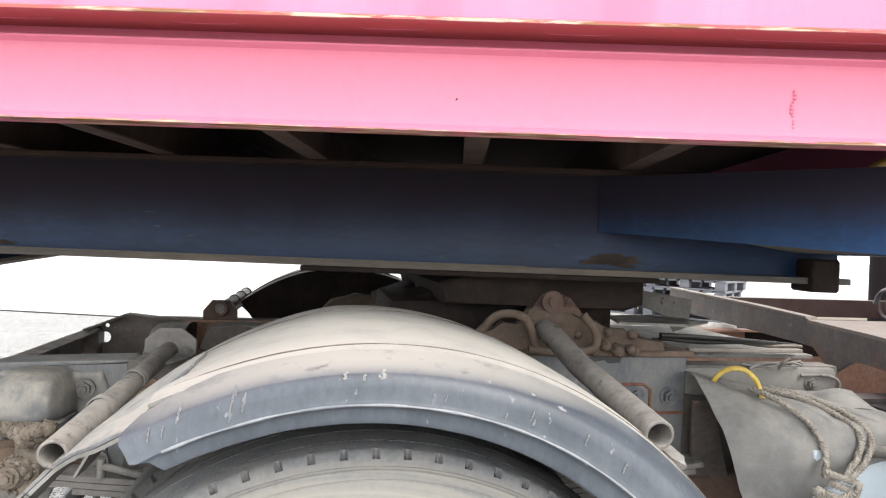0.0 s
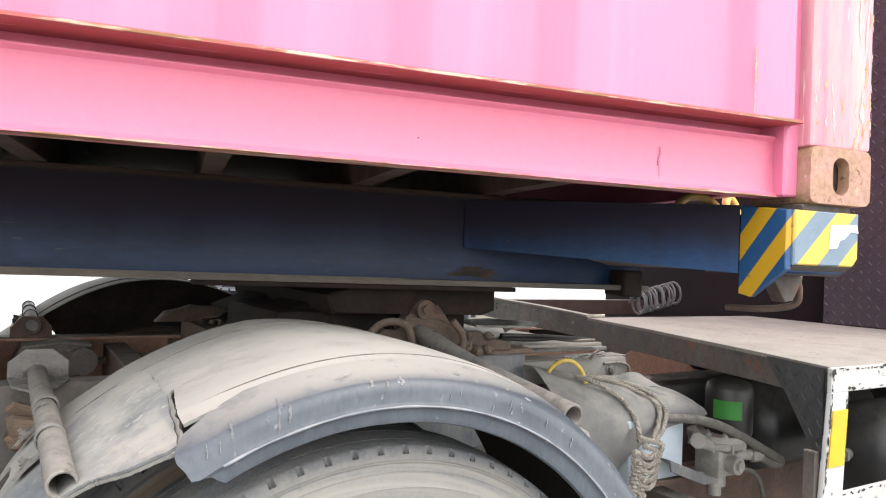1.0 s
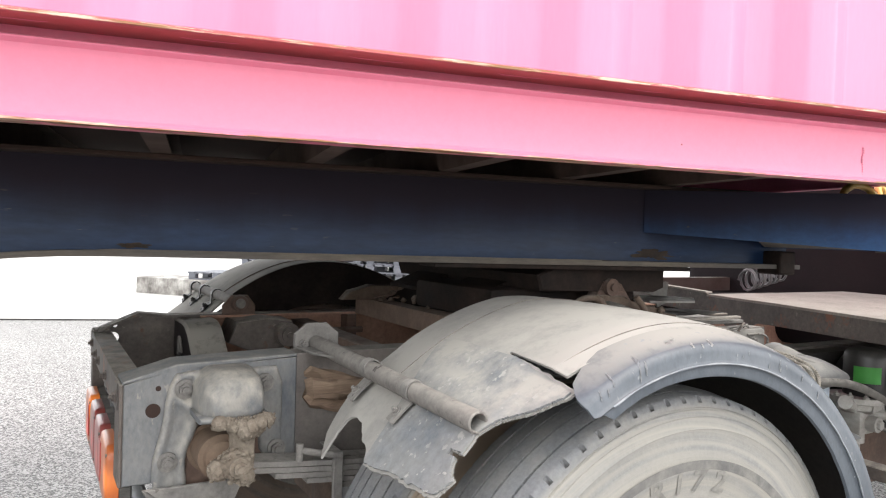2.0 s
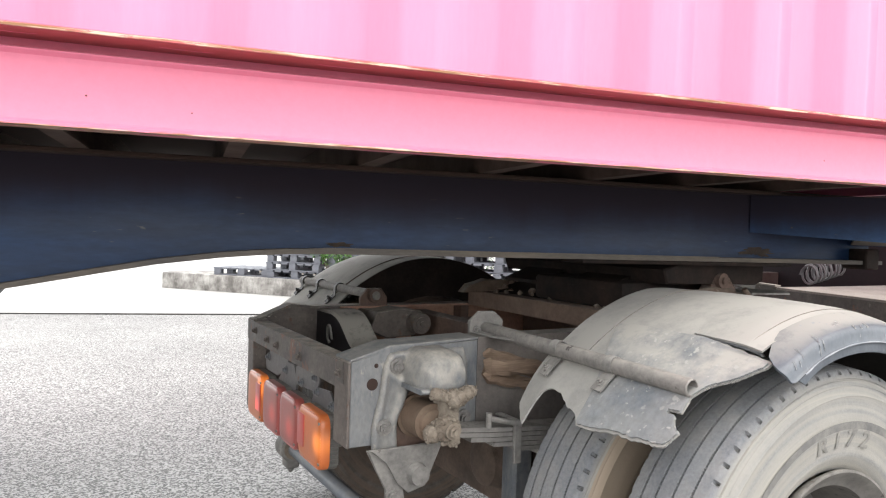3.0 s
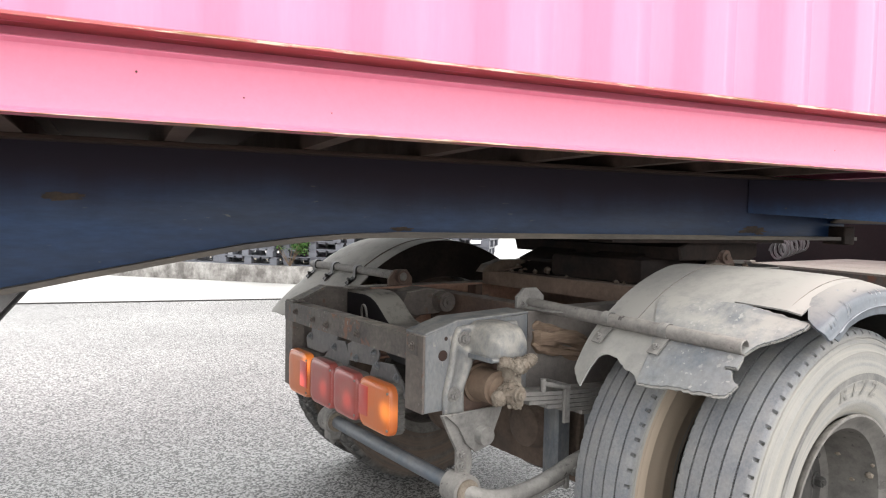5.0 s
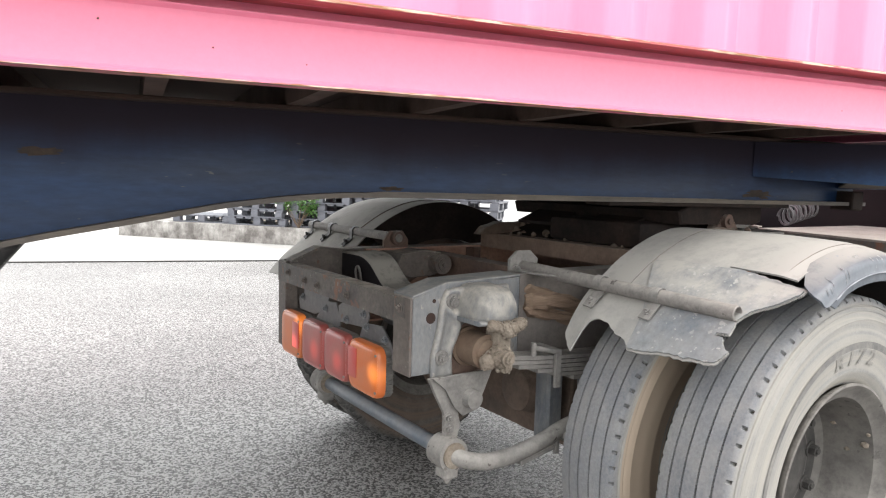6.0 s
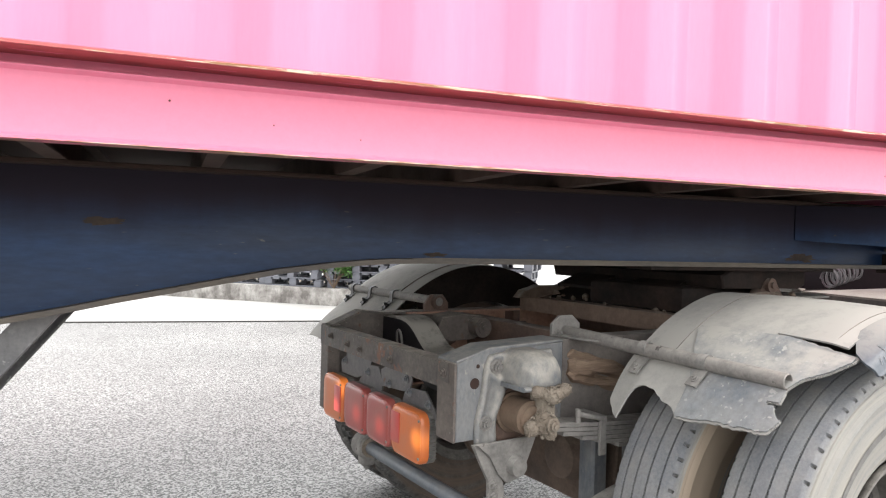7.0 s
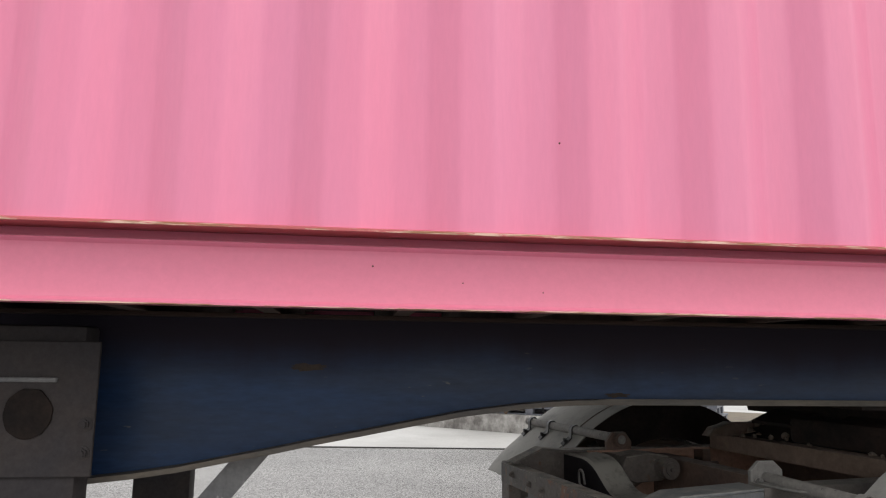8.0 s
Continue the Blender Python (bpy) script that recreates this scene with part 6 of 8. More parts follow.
part("torque_beam", bm, M_BROWN, truck, "mud-brown beam across the axle", 30)
for b in (0.80, 1.28):
    bm = bmesh.new()
    lathe(bm, [(-0.33, 0.0), (-0.33, 0.045), (-0.315, 0.072), (-0.27, 0.080), (-0.262, 0.088), (-0.252, 0.088), (-0.245, 0.080), (-0.20, 0.066), (-0.19, 0.0)], (0, b, 0.60), "x", 28)
    part("brake_chamber", bm, M_BROWN, truck, "round brake chamber", 40)
# dark shock absorber and box behind the wheels
for a, z0, z1 in ((-0.26, 0.44, 0.70), (-0.12, 0.5, 0.72)):
    bm = bmesh.new()
    box(bm, a - 0.035, a + 0.035, 0.66, 0.73, z0, z1 + 0.05, 0.01)
    part("spring_stop", bm, M_FRAME, truck, "", 35)

# ---- rear lamps ----
def lens_material(name, col, ribs=240, bulbs=(), glow=(1, 1, 1), power=0.0, even=0.0):
    """Ribbed dusty plastic; a lit bulb behind it shines through round each place (across, up)."""
    m = bpy.data.materials.new(name)
    m.use_nodes = True
    nt = m.node_tree
    N, L = nt.nodes, nt.links
    b = N["Principled BSDF"]
    co = N.new("ShaderNodeTexCoord")
    n = N.new("ShaderNodeTexNoise")
    n.inputs["Scale"].default_value, n.inputs["Detail"].default_value = 11, 6
    L.new(co.outputs["Object"], n.inputs["Vector"])
    k = N.new("ShaderNodeMix")
    k.data_type = "RGBA"
    mr = N.new("ShaderNodeMapRange")
    mr.inputs["From Min"].default_value, mr.inputs["From Max"].default_value = 0.42, 0.75
    mr.inputs["To Max"].default_value = 0.34
    L.new(n.outputs["Fac"], mr.inputs["Value"])
    L.new(mr.outputs[0], k.inputs[0])
    k.inputs[6].default_value = (*col, 1)
    k.inputs[7].default_value = (0.24, 0.17, 0.135, 1)
    L.new(k.outputs[2], b.inputs["Base Color"])
    b.inputs["Roughness"].default_value = 0.30
    b.inputs["Subsurface Weight"].default_value = 0.1
    b.inputs["Subsurface Radius"].default_value = (0.02, 0.008, 0.004)
    b.inputs["Coat Weight"].default_value = 0.0
    vo = N.new("ShaderNodeTexVoronoi")
    vo.inputs["Scale"].default_value = ribs
    L.new(co.outputs["Object"], vo.inputs["Vector"])
    bp = N.new("ShaderNodeBump")
    bp.inputs["Strength"].default_value, bp.inputs["Distance"].default_value = 0.14, 0.0012
    L.new(vo.outputs["Distance"], bp.inputs["Height"])
    L.new(bp.outputs[0], b.inputs["Normal"])
    total = None
    for y_, z_ in bulbs:
        flat = N.new("ShaderNodeVectorMath")
        flat.operation = "MULTIPLY"
        flat.inputs[1].default_value = (0, 1, 1)
        L.new(co.outputs["Object"], flat.inputs[0])
        far = N.new("ShaderNodeVectorMath")
        far.operation = "DISTANCE"
        far.inputs[1].default_value = (0, y_, z_)
        L.new(flat.outputs[0], far.inputs[0])
        near = N.new("ShaderNodeMapRange")
        near.interpolation_type = "SMOOTHERSTEP"
        near.inputs["From Min"].default_value, near.inputs["From Max"].default_value = 0.050, 0.0
        near.inputs["To Min"].default_value, near.inputs["To Max"].default_value = 0.0, power
        L.new(far.outputs["Value"], near.inputs["Value"])
        add = N.new("ShaderNodeMath")
        add.operation = "ADD"
        add.inputs[1].default_value = even
        L.new(near.outputs[0], add.inputs[0])
        if total is not None:
            L.new(total, add.inputs[1])
        total = add.outputs[0]
    if total is not None:
        b.inputs["Emission Color"].default_value = (*glow, 1)
        L.new(total, b.inputs["Emission Strength"])
    return m


M_AMBER = lens_material("amber_lens", (0.46, 0.118, 0.034), 130, ((0.690, 0.762), (1.215, 0.800)), (1.0, 0.27, 0.03), 0.36, 0.03)
M_REDLENS = lens_material("red_lens", (0.330, 0.075, 0.066), 130, ((0.915, 0.748), (1.080, 0.748)), (1.0, 0.06, 0.03), 0.13, 0.0)
M_REDREF = lens_material("red_reflector", (0.40, 0.060, 0.050), 220, ((1.245, 0.735),), (1.0, 0.10, 0.08), 0.40, 0.03)
M_LAMPBODY = material("grey_lamp_body", (0.07, 0.07, 0.068), 0.6, second=(0.12, 0.115, 0.105), scale=20, grain=0.15, dust=DUST, dust_up=0.5, dust_all=0.15)


def rounded_rect(w, h, r, n=5):
    out = []
    for cx, cy, a0 in ((w - r, h - r, 0), (-w + r, h - r, 90), (-w + r, -h + r, 180), (w - r, -h + r, 270)):
        for i in range(n + 1):
            a = radians(a0 + 90 * i / n)
            out.append((cx + r * math.cos(a), cy + r * math.sin(a)))
    return out


def pad(bm, a, b, z, w, h, r, steps):
    """A cushion-shaped lens: outlines at (depth, shrink) steps, looking backwards."""
    rings = []
    for d, s in steps:
        rings.append([bm.verts.new((a - d, b + x, z + y)) for x, y in rounded_rect(w - s, h - s, max(0.004, r - s * 0.5))])
    n = len(rings[0])
    for p, q in zip(rings, rings[1:]):
        for i in range(n):
            bm.faces.new((p[i], p[(i + 1) % n], q[(i + 1) % n], q[i]))
    bm.faces.new(rings[0])
    bm.faces.new(rings[-1])
    return bm


for b0, b1, mat, z0, z1, ins, lab in ((1.198, 1.366, M_AMBER, 0.682, 0.834, 1.232, "amber lens with a red reflector"), (1.020, 1.188, M_REDLENS, 0.684, 0.834, None, "dusty dark red lens"),
                                      (0.856, 1.016, M_REDLENS, 0.688, 0.834, None, "dusty dark red lens"), (0.664, 0.846, M_AMBER, 0.690, 0.836, 0.812, "amber lens with a red reflector")):
    lamp = new("rear_lamp")
    lamp.parent = truck
    lamp.matrix_basis = TAIL_FIT
    w, h, bc, zc = (b1 - b0) / 2, (z1 - z0) / 2, (b0 + b1) / 2, (z0 + z1) / 2
    bm = bmesh.new()
    pad(bm, -0.872, bc, zc, w - 0.002, h - 0.002, 0.022, ((0, 0.006), (0.004, 0.0), (0.026, 0.0), (0.028, 0.003)))
    for i in range(11):
        z = z0 + 0.02 + i * (z1 - z0 - 0.04) / 10
        box(bm, -0.897, -0.876, b0 - 0.0015, b0 + 0.004, z - 0.002, z + 0.002)
    part("housing", bm, M_LAMPBODY, lamp, "ribbed grey lamp body", 35)
    bm = bmesh.new()
    pad(bm, -0.8995, bc, zc, w, h, 0.031, ((0, 0.0), (0.015, 0.0004), (0.0215, 0.0022), (0.0240, 0.005), (0.0232, 0.0075), (0.0250, 0.010), (0.0266, 0.018), (0.0272, 0.034)))
    lens = part("lens", bm, mat, lamp, lab, 50)
    if ins is not None:
        bm = bmesh.new()
        pad(bm, -0.9258, ins, zc + 0.006, 0.026, 0.044, 0.004, ((0, 0), (0.0022, 0.0), (0.0027, 0.001)))
        part("reflector", bm, M_REDREF, lens, "red inset reflector", 40)
    for z in (z0 + 0.02, z1 - 0.022):
        bm = bmesh.new()
        rod(bm, (-0.921, b0 + 0.016, z), (-0.926, b0 + 0.016, z), 0.0042, 10)
        part("screw", bm, M_DUSTY, lamp, "", 40)
# dark plates that carry the lamps
M_BRACKET = material("worn_black_bracket", (0.068, 0.066, 0.068), 0.5, second=(0.122, 0.114, 0.108), scale=9, grain=0.3, bump=0.2, rust=(0.10, 0.045, 0.022), rust_amount=0.2, rust_scale=14, specks=(0.14, 0.13, 0.115), speck_amount=0.25, speck_scale=45)
for poly, lab in (([(1.255, 0.985), (1.07, 0.975), (1.07, 0.905), (1.10, 0.868), (1.18, 0.84), (1.30, 0.84), (1.31, 0.875), (1.265, 0.90)], "dark bracket plate"), ([(0.965, 0.978), (0.825, 0.965), (0.80, 0.90), (0.815, 0.862), (0.99, 0.85), (1.0, 0.90), (0.965, 0.915)], ""),
                  ([(0.835, 0.875), (0.72, 0.885), (0.665, 0.84), (0.65, 0.80), (0.72, 0.80), (0.86, 0.82)], ""), ([(1.09, 0.90), (1.015, 0.905), (0.985, 0.86), (1.0, 0.80), (1.2, 0.80)], "")):
    bm = bmesh.new()
    prism(bm, poly, "x", -0.882, -0.876, 0.001)
    part("lamp_bracket", bm, M_BRACKET, truck, lab, 30).matrix_basis = TAIL_FIT
bolts(truck, M_FRAME, [(TAIL_FIT @ Vector((-0.882, b, z)), (-1, 0, 0)) for b, z in ((1.27, 0.885), (1.09, 0.875), (1.19, 0.955), (0.94, 0.865), (0.83, 0.90), (0.81, 0.865), (0.87, 0.945), (0.70, 0.85))], 0.010, 0.008)
bm = bmesh.new()
box(bm, -0.874, -0.862, 0.70, 1.40, 0.74, 0.80)
part("lamp_rail", bm, M_FRAME_DARK, truck, "", 30).matrix_basis = TAIL_FIT

# ---- fifth wheel and its mounting ----
M_CAKED = material("caked_grease", (0.07, 0.046, 0.032), 0.8, second=(0.13, 0.09, 0.064), amount=0.5, scale=14, fine=70, grain=0.3, bump=0.8, dust=DUST, dust_up=0.35, dust_all=0.08)
fw = new("fifth_wheel")
fw.parent = truck
bm = bmesh.new()
prism(bm, [(0.235, 1.212), (0.30, 1.236), (0.742, 1.236), (0.742, 1.172), (0.70, 1.158), (0.60, 1.162), (0.40, 1.165), (0.25, 1.165)], "y", 0.60, 1.50, 0.006)
part("top_plate", bm, M_GREASE, fw, "black greasy fifth wheel plate", 30)
bm = bmesh.new()
prism(bm, [(-0.03, 1.0715), (0.25, 1.0715), (0.25, 1.135), (0.20, 1.122), (0.16, 1.118), (0.08, 1.126), (0.04, 1.112), (0.0, 1.104)], "y", 1.40, 1.45, 0.004)
part("side_casting", bm, M_CAKED, fw, "brown caked casting beside the ramp", 30)
for b0, b1, a0 in ((0.76, 0.98, 0.13), (1.12, 1.34, 0.13)):
    bm = bmesh.new()
    rows = []
    for b in frange(b0, b1, 8):
        e = a0 + 0.012 * noise.noise((b * 22, 5, 1))
        rows.append([bm.verts.new(p) for p in ((e, b, 1.128), (0.262, b, 1.176), (0.262, b, 1.190), (e, b, 1.139))])
    for p, q in zip(rows, rows[1:]):
        for i in range(4):
            bm.faces.new((p[i], p[(i + 1) % 4], q[(i + 1) % 4], q[i]))
    bm.faces.new(rows[0])
    bm.faces.new(rows[-1])
    part("ramp", bm, M_GREASE, fw, "black greasy ramp plate", 30)
bm = bmesh.new()
prism(bm, [(0.40, 1.06), (0.64, 1.06), (0.60, 1.13), (0.56, 1.19), (0.52, 1.205), (0.48, 1.20), (0.45, 1.13)], "y", 0.60, 0.64, 0.006)
part("pivot_bracket", bm, M_RUSTY, fw, "greasy brown pivot bracket", 30)
bm = bmesh.new()
rod(bm, (0.507, 0.645, 1.176), (0.507, 0.583, 1.176), 0.026, 20)
rod(bm, (0.507, 0.585, 1.176), (0.507, 0.575, 1.176), 0.012, 12)
part("pivot_pin", bm, M_RUSTY, fw, "round pivot pin", 40)
bm = bmesh.new()
g = random.Random(5)
for i in range(30):
    mud(bm, (g.uniform(0.30, 0.74), g.uniform(0.575, 0.66), 1.062 + abs(g.gauss(0, 0.018))), g.uniform(0.010, 0.022), 9, 200 + i)
part("grease_cake", bm, M_CAKED, fw, "lumps of brown caked grease", 0, "stuff")
bm = bmesh.new()
for p in ([(0.33, 0.585, 1.10), (0.37, 0.56, 1.145), (0.43, 0.55, 1.14), (0.455, 0.55, 1.085), (0.46, 0.56, 1.06)], [(0.57, 0.55, 1.15), (0.60, 0.545, 1.11), (0.595, 0.55, 1.07), (0.52, 0.55, 1.062), (0.44, 0.55, 1.068)]):
    sweep(bm, p, 0.010, 8, 6)
part("release_lever", bm, M_CAKED, fw, "", 60)
bm = bmesh.new()
prism(bm, [(0.29, 1.060), (0.80, 1.060), (0.79, 1.085), (0.72, 1.092), (0.69, 1.118), (0.645, 1.112), (0.62, 1.135), (0.585, 1.128), (0.56, 1.150), (0.45, 1.155), (0.425, 1.120), (0.385, 1.128), (0.365, 1.105), (0.31, 1.098)], "y", 0.588, 0.606, 0.004)
for v in bm.verts:
    v.co += Vector((0.004, 0.005, 0.004)) * noise.noise(v.co * 40)
part("pivot_casting", bm, M_CAKED, fw, "rusty grease-caked pivot casting", 25)
M_PALE_SCRAP = material("pale_scrap_metal", (0.22, 0.21, 0.195), 0.6, second=(0.10, 0.09, 0.08), scale=20, grain=0.25)
M_MOUNT = material("tan_dusty_plate", (0.175, 0.118, 0.088), 0.85, second=(0.11, 0.074, 0.055), amount=0.5, scale=6, grain=0.3, bump=0.3, dust=(0.27, 0.215, 0.17), dust_up=0.5, dust_all=0.12)
bm = bmesh.new()
box(bm, 0.36, 0.885, 0.607, mirror_b(0.585), 1.045, 1.06, 0.002)
part("mount_plate", bm, M_MOUNT, fw, "dusty mounting plate", 30)
bm = bmesh.new()
box(bm, 0.095, 0.36, 0.607, 1.49, 1.056, 1.070, 0.002)
for v in bm.verts:
    v.co.z += 0.004 * noise.noise(v.co * 9)
part("rear_mount_plate", bm, M_MOUNT, fw, "brown dusty plate across the frame", 30)
bm = bmesh.new()
prism(bm, [(0.075, 1.008), (0.083, 1.008), (0.083, 1.062), (0.15, 1.062), (0.15, 1.071), (0.075, 1.071)], "y", 0.605, 1.53, 0.001)
part("cross_angle", bm, M_MOUNT, fw, "brown dusty angle bar", 30)
bm = bmesh.new()
box(bm, 0.13, 0.70, 0.68, 1.15, 1.072, 1.168, 0.02, 2)
prism(bm, [(0.14, 1.072), (0.70, 1.072), (0.70, 1.168), (0.36, 1.168), (0.27, 1.150)], "y", 1.12, 1.44, 0.012)
part("saddle_block", bm, M_GREASE, fw, "black greasy saddle block", 35)
bm = bmesh.new()
g = random.Random(15)
for i in range(26):
    mud(bm, (g.uniform(0.10, 0.34), g.uniform(0.66, 1.46), 1.070 + abs(g.gauss(0, 0.005))), g.uniform(0.007, 0.018), 6, 400 + i, 0.5)
for i in range(40):
    a = g.uniform(0.13, 0.36)
    mud(bm, (a, g.uniform(1.12, 1.44), 1.072 + 0.42 * (a - 0.13) + abs(g.gauss(0, 0.004))), g.uniform(0.008, 0.020), 6, 600 + i, 0.5)
part("dirt_clod", bm, M_CAKED, fw, "", 0, "stuff")
g = random.Random(33)
for i in range(9):
    a, b, z = g.uniform(0.12, 0.34), g.uniform(0.65, 1.42), 1.077
    bm = bmesh.new()
    L_ = g.uniform(0.03, 0.07)
    poly = [(math.cos(2 * math.pi * k / 6) * L_ * g.uniform(0.5, 1.0), math.sin(2 * math.pi * k / 6) * L_ * 0.45 * g.uniform(0.4, 1.0)) for k in range(6)]
    prism(bm, poly, "z", 0, 0.004)
    bmesh.ops.transform(bm, verts=bm.verts, matrix=pose(a, b, z + 0.006, g.uniform(-14, 14), g.uniform(-14, 14), g.uniform(0, 180)))
    part("scrap", bm, M_MOUNT if i % 3 else M_PALE_SCRAP, fw, "", 30)
bm = bmesh.new()
prism(bm, [(0.46, 1.045), (0.874, 1.045), (0.868, 0.80), (0.80, 0.76), (0.46, 0.76)], "y", 0.622, 0.640, 0.003)
part("mount_side_plate", bm, M_FRAME, fw, "grey-blue side plate with rust-red seams", 30)
M_REDSEAM = material("red_oxide_seam", (0.22, 0.085, 0.05), 0.85, second=(0.15, 0.09, 0.07), scale=20, grain=0.3)
bm = bmesh.new()
sweep(bm, [(0.66, 0.6205, 0.975), (0.76, 0.6205, 0.975), (0.778, 0.6205, 0.962), (0.778, 0.6205, 0.915), (0.80, 0.6205, 0.905), (0.87, 0.6205, 0.905)], 0.004, 6, 1)
part("weld_seam", bm, M_REDSEAM, fw, "", 50)
# black plate laid on the face, standing in for a dark slot
bm = bmesh.new()
prism(bm, [(0.61, 1.042), (0.70, 1.042), (0.695, 1.028), (0.665, 1.026), (0.655, 1.034), (0.63, 1.030)], "y", 0.6195, 0.622)
part("slot", bm, M_BLACK, fw, "", 30)
bolts(fw, M_FRAME, [((0.74, 0.622, 0.945), (0, -1, 0)), ((0.70, 0.622, 0.955), (0, -1, 0)), ((0.828, 0.622, 0.945), (0, -1, 0)), ((0.60, 0.622, 0.93), (0, -1, 0)), ((0.55, 0.622, 0.90), (0, -1, 0))], 0.017, 0.014)
# broken sheet strips in front of the plate
M_PALE_METAL = material("pale_scuffed_metal", (0.22, 0.21, 0.195), 0.6, second=(0.08, 0.07, 0.06), amount=0.5, scale=14, grain=0.2, bump=0.1)
bm = bmesh.new()
prism(bm, [(0.68, 0.60), (0.84, 0.56), (0.95, 0.66), (0.86, 0.80), (0.72, 0.76)], "z", 1.125, 1.131)
part("loose_plate", bm, M_PALE_METAL, fw, "bent scuffed cover plate", 30)
bm = bmesh.new()
prism(bm, [(0.78, 1.205), (0.98, 1.175), (0.97, 1.10), (0.93, 1.085), (0.90, 1.13), (0.78, 1.17)], "y", 0.80, 0.806)
part("guide_plate", bm, M_DUSTY, fw, "", 30)

# ---- platform behind the cab ----
M_PLATFORM = material("dusty_platform_top", (0.285, 0.262, 0.232), 0.9, second=(0.20, 0.18, 0.16), amount=0.4, scale=5, fine=110, grain=0.28, bump=0.3, specks=(0.14, 0.125, 0.11), speck_amount=0.25, speck_scale=60, dust=(0.33, 0.307, 0.272), dust_up=0.5, dust_all=0.1)
M_CHECKER = material("black_checker_plate", (0.020, 0.021, 0.025), 0.5, second=(0.045, 0.045, 0.05), scale=12, grain=0.25, bump=0.1, dust=DUST, dust_up=0.4, dust_all=0.10)
M_WHITE = material("chipped_white_paint", (0.52, 0.52, 0.51), 0.5, second=(0.40, 0.40, 0.39), scale=6, grain=0.06, bump=0.06, rust=(0.09, 0.08, 0.075), rust_amount=0.36, rust_scale=24)
M_REFLECT = material("yellow_reflector", (0.62, 0.40, 0.008), 0.4, second=(0.58, 0.36, 0.02), scale=20, grain=0.05)
M_LUG = material("rubbed_lug", (0.06, 0.06, 0.064), 0.4, second=(0.11, 0.105, 0.10), scale=20, grain=0.25)
walkway = new("platform")
walkway.parent = truck
PL = [(1.203, -0.098), (1.305, 0.18), (1.485, 0.74), (1.585, 1.13), (2.62, 1.13), (2.62, -0.098)]
bm = bmesh.new()
prism(bm, PL, "z", 1.085, 1.0955, 0.001)
part("deck", bm, M_PLATFORM, walkway, "flat steel deck under pale dust", 30)
# apron under the deck's rear edge: (along, across, lower edge, upper edge); it carries a hanging corner and runs on past the deck
APRON = [(1.203, -0.098, 1.020, 1.0855), (1.305, 0.18, 1.016, 1.0855), (1.485, 0.74, 1.008, 1.0855), (1.506, 0.82, 1.005, 1.0855), (1.536, 0.94, 0.945, 1.0855), (1.573, 1.082, 1.010, 1.0855), (1.585, 1.13, 1.011, 1.0985), (1.590, 1.43, 1.021, 1.113), (1.600, 1.77, 1.032, 1.123), (1.615, 2.15, 1.044, 1.135)]
bm = bmesh.new()
rows = []
for i, (x_, y_, lo, hi) in enumerate(APRON):
    p, q = APRON[max(0, i - 1)], APRON[min(len(APRON) - 1, i + 1)]
    n_ = Vector((q[1] - p[1], p[0] - q[0], 0)).normalized() * 0.008
    rows.append([bm.verts.new((x_ + u * n_.x, y_ + u * n_.y, z)) for u, z in ((0, lo), (1, lo), (1, hi), (0, hi))])
for p, q in zip(rows, rows[1:]):
    for i in range(4):
        bm.faces.new((p[i], p[(i + 1) % 4], q[(i + 1) % 4], q[i]))
bm.faces.new(rows[0])
bm.faces.new(rows[-1])
part("rear_apron", bm, M_BAR, walkway, "dark dusty apron under the deck edge", 30)
bm = bmesh.new()
rows = []
for x_, y_, lo, hi in APRON[6:]:
    rows.append([bm.verts.new((x_ + dx, y_, hi + dz)) for dx, dz in ((-0.006, 0.001), (0.036, 0.001), (0.036, 0.008), (-0.006, 0.008))])
for p, q in zip(rows, rows[1:]):
    for i in range(4):
        bm.faces.new((p[i], p[(i + 1) % 4], q[(i + 1) % 4], q[i]))
bm.faces.new(rows[0])
bm.faces.new(rows[-1])
part("beam_flange", bm, M_PLATFORM, walkway, "pale dusty top flange", 30)
bm = bmesh.new()
E0, E1 = Vector((1.2, -0.096, 0)), Vector((1.305, 0.18, 0))
def on_edge(s, z):
    p = E0.lerp(E1, s)
    return (p.x, p.y, z)
for off, rev in ((0.0, False), (0.006, True)):
    vs = [bm.verts.new((p[0] - 0.010 - off, p[1], p[2])) for p in (on_edge(0.0, 1.092), on_edge(0.72, 1.092), on_edge(0.62, 1.055), on_edge(0.44, 1.01), on_edge(0.12, 0.90), on_edge(0.0, 0.86))]
    bm.faces.new(vs)
part("gusset", bm, M_CHECKER, walkway, "black checker-plate corner gusset", 30)


def lug_field(name, parent, origin, ux, uy, nx, ny, mat, inside=None, pitch=0.026, height=0.0022):
    """Raised tread lugs in a herringbone, joined into one part."""
    bm = bmesh.new()
    ux, uy = Vector(ux).normalized(), Vector(uy).normalized()
    n = ux.cross(uy)
    for i in range(nx):
        for j in range(ny):
            s, t = i * pitch, j * pitch
            if inside is not None and not inside(s, t):
                continue
            a = radians(45 if (i + j) % 2 else 135)
            d, e = ux * math.cos(a) + uy * math.sin(a), -ux * math.sin(a) + uy * math.cos(a)
            c = Vector(origin) + ux * s + uy * t
            base = [c + d * 0.013, c + e * 0.0035, c - d * 0.013, c - e * 0.0035]
            top = [c + d * 0.009 + n * height, c + e * 0.0015 + n * height, c - d * 0.009 + n * height, c - e * 0.0015 + n * height]
            A, B = [bm.verts.new(p) for p in base], [bm.verts.new(p) for p in top]
            bm.faces.new(B)
            for k in range(4):
                bm.faces.new((A[k], A[(k + 1) % 4], B[(k + 1) % 4], B[k]))
    return part(name, bm, mat, parent, "", 0, "stuff")


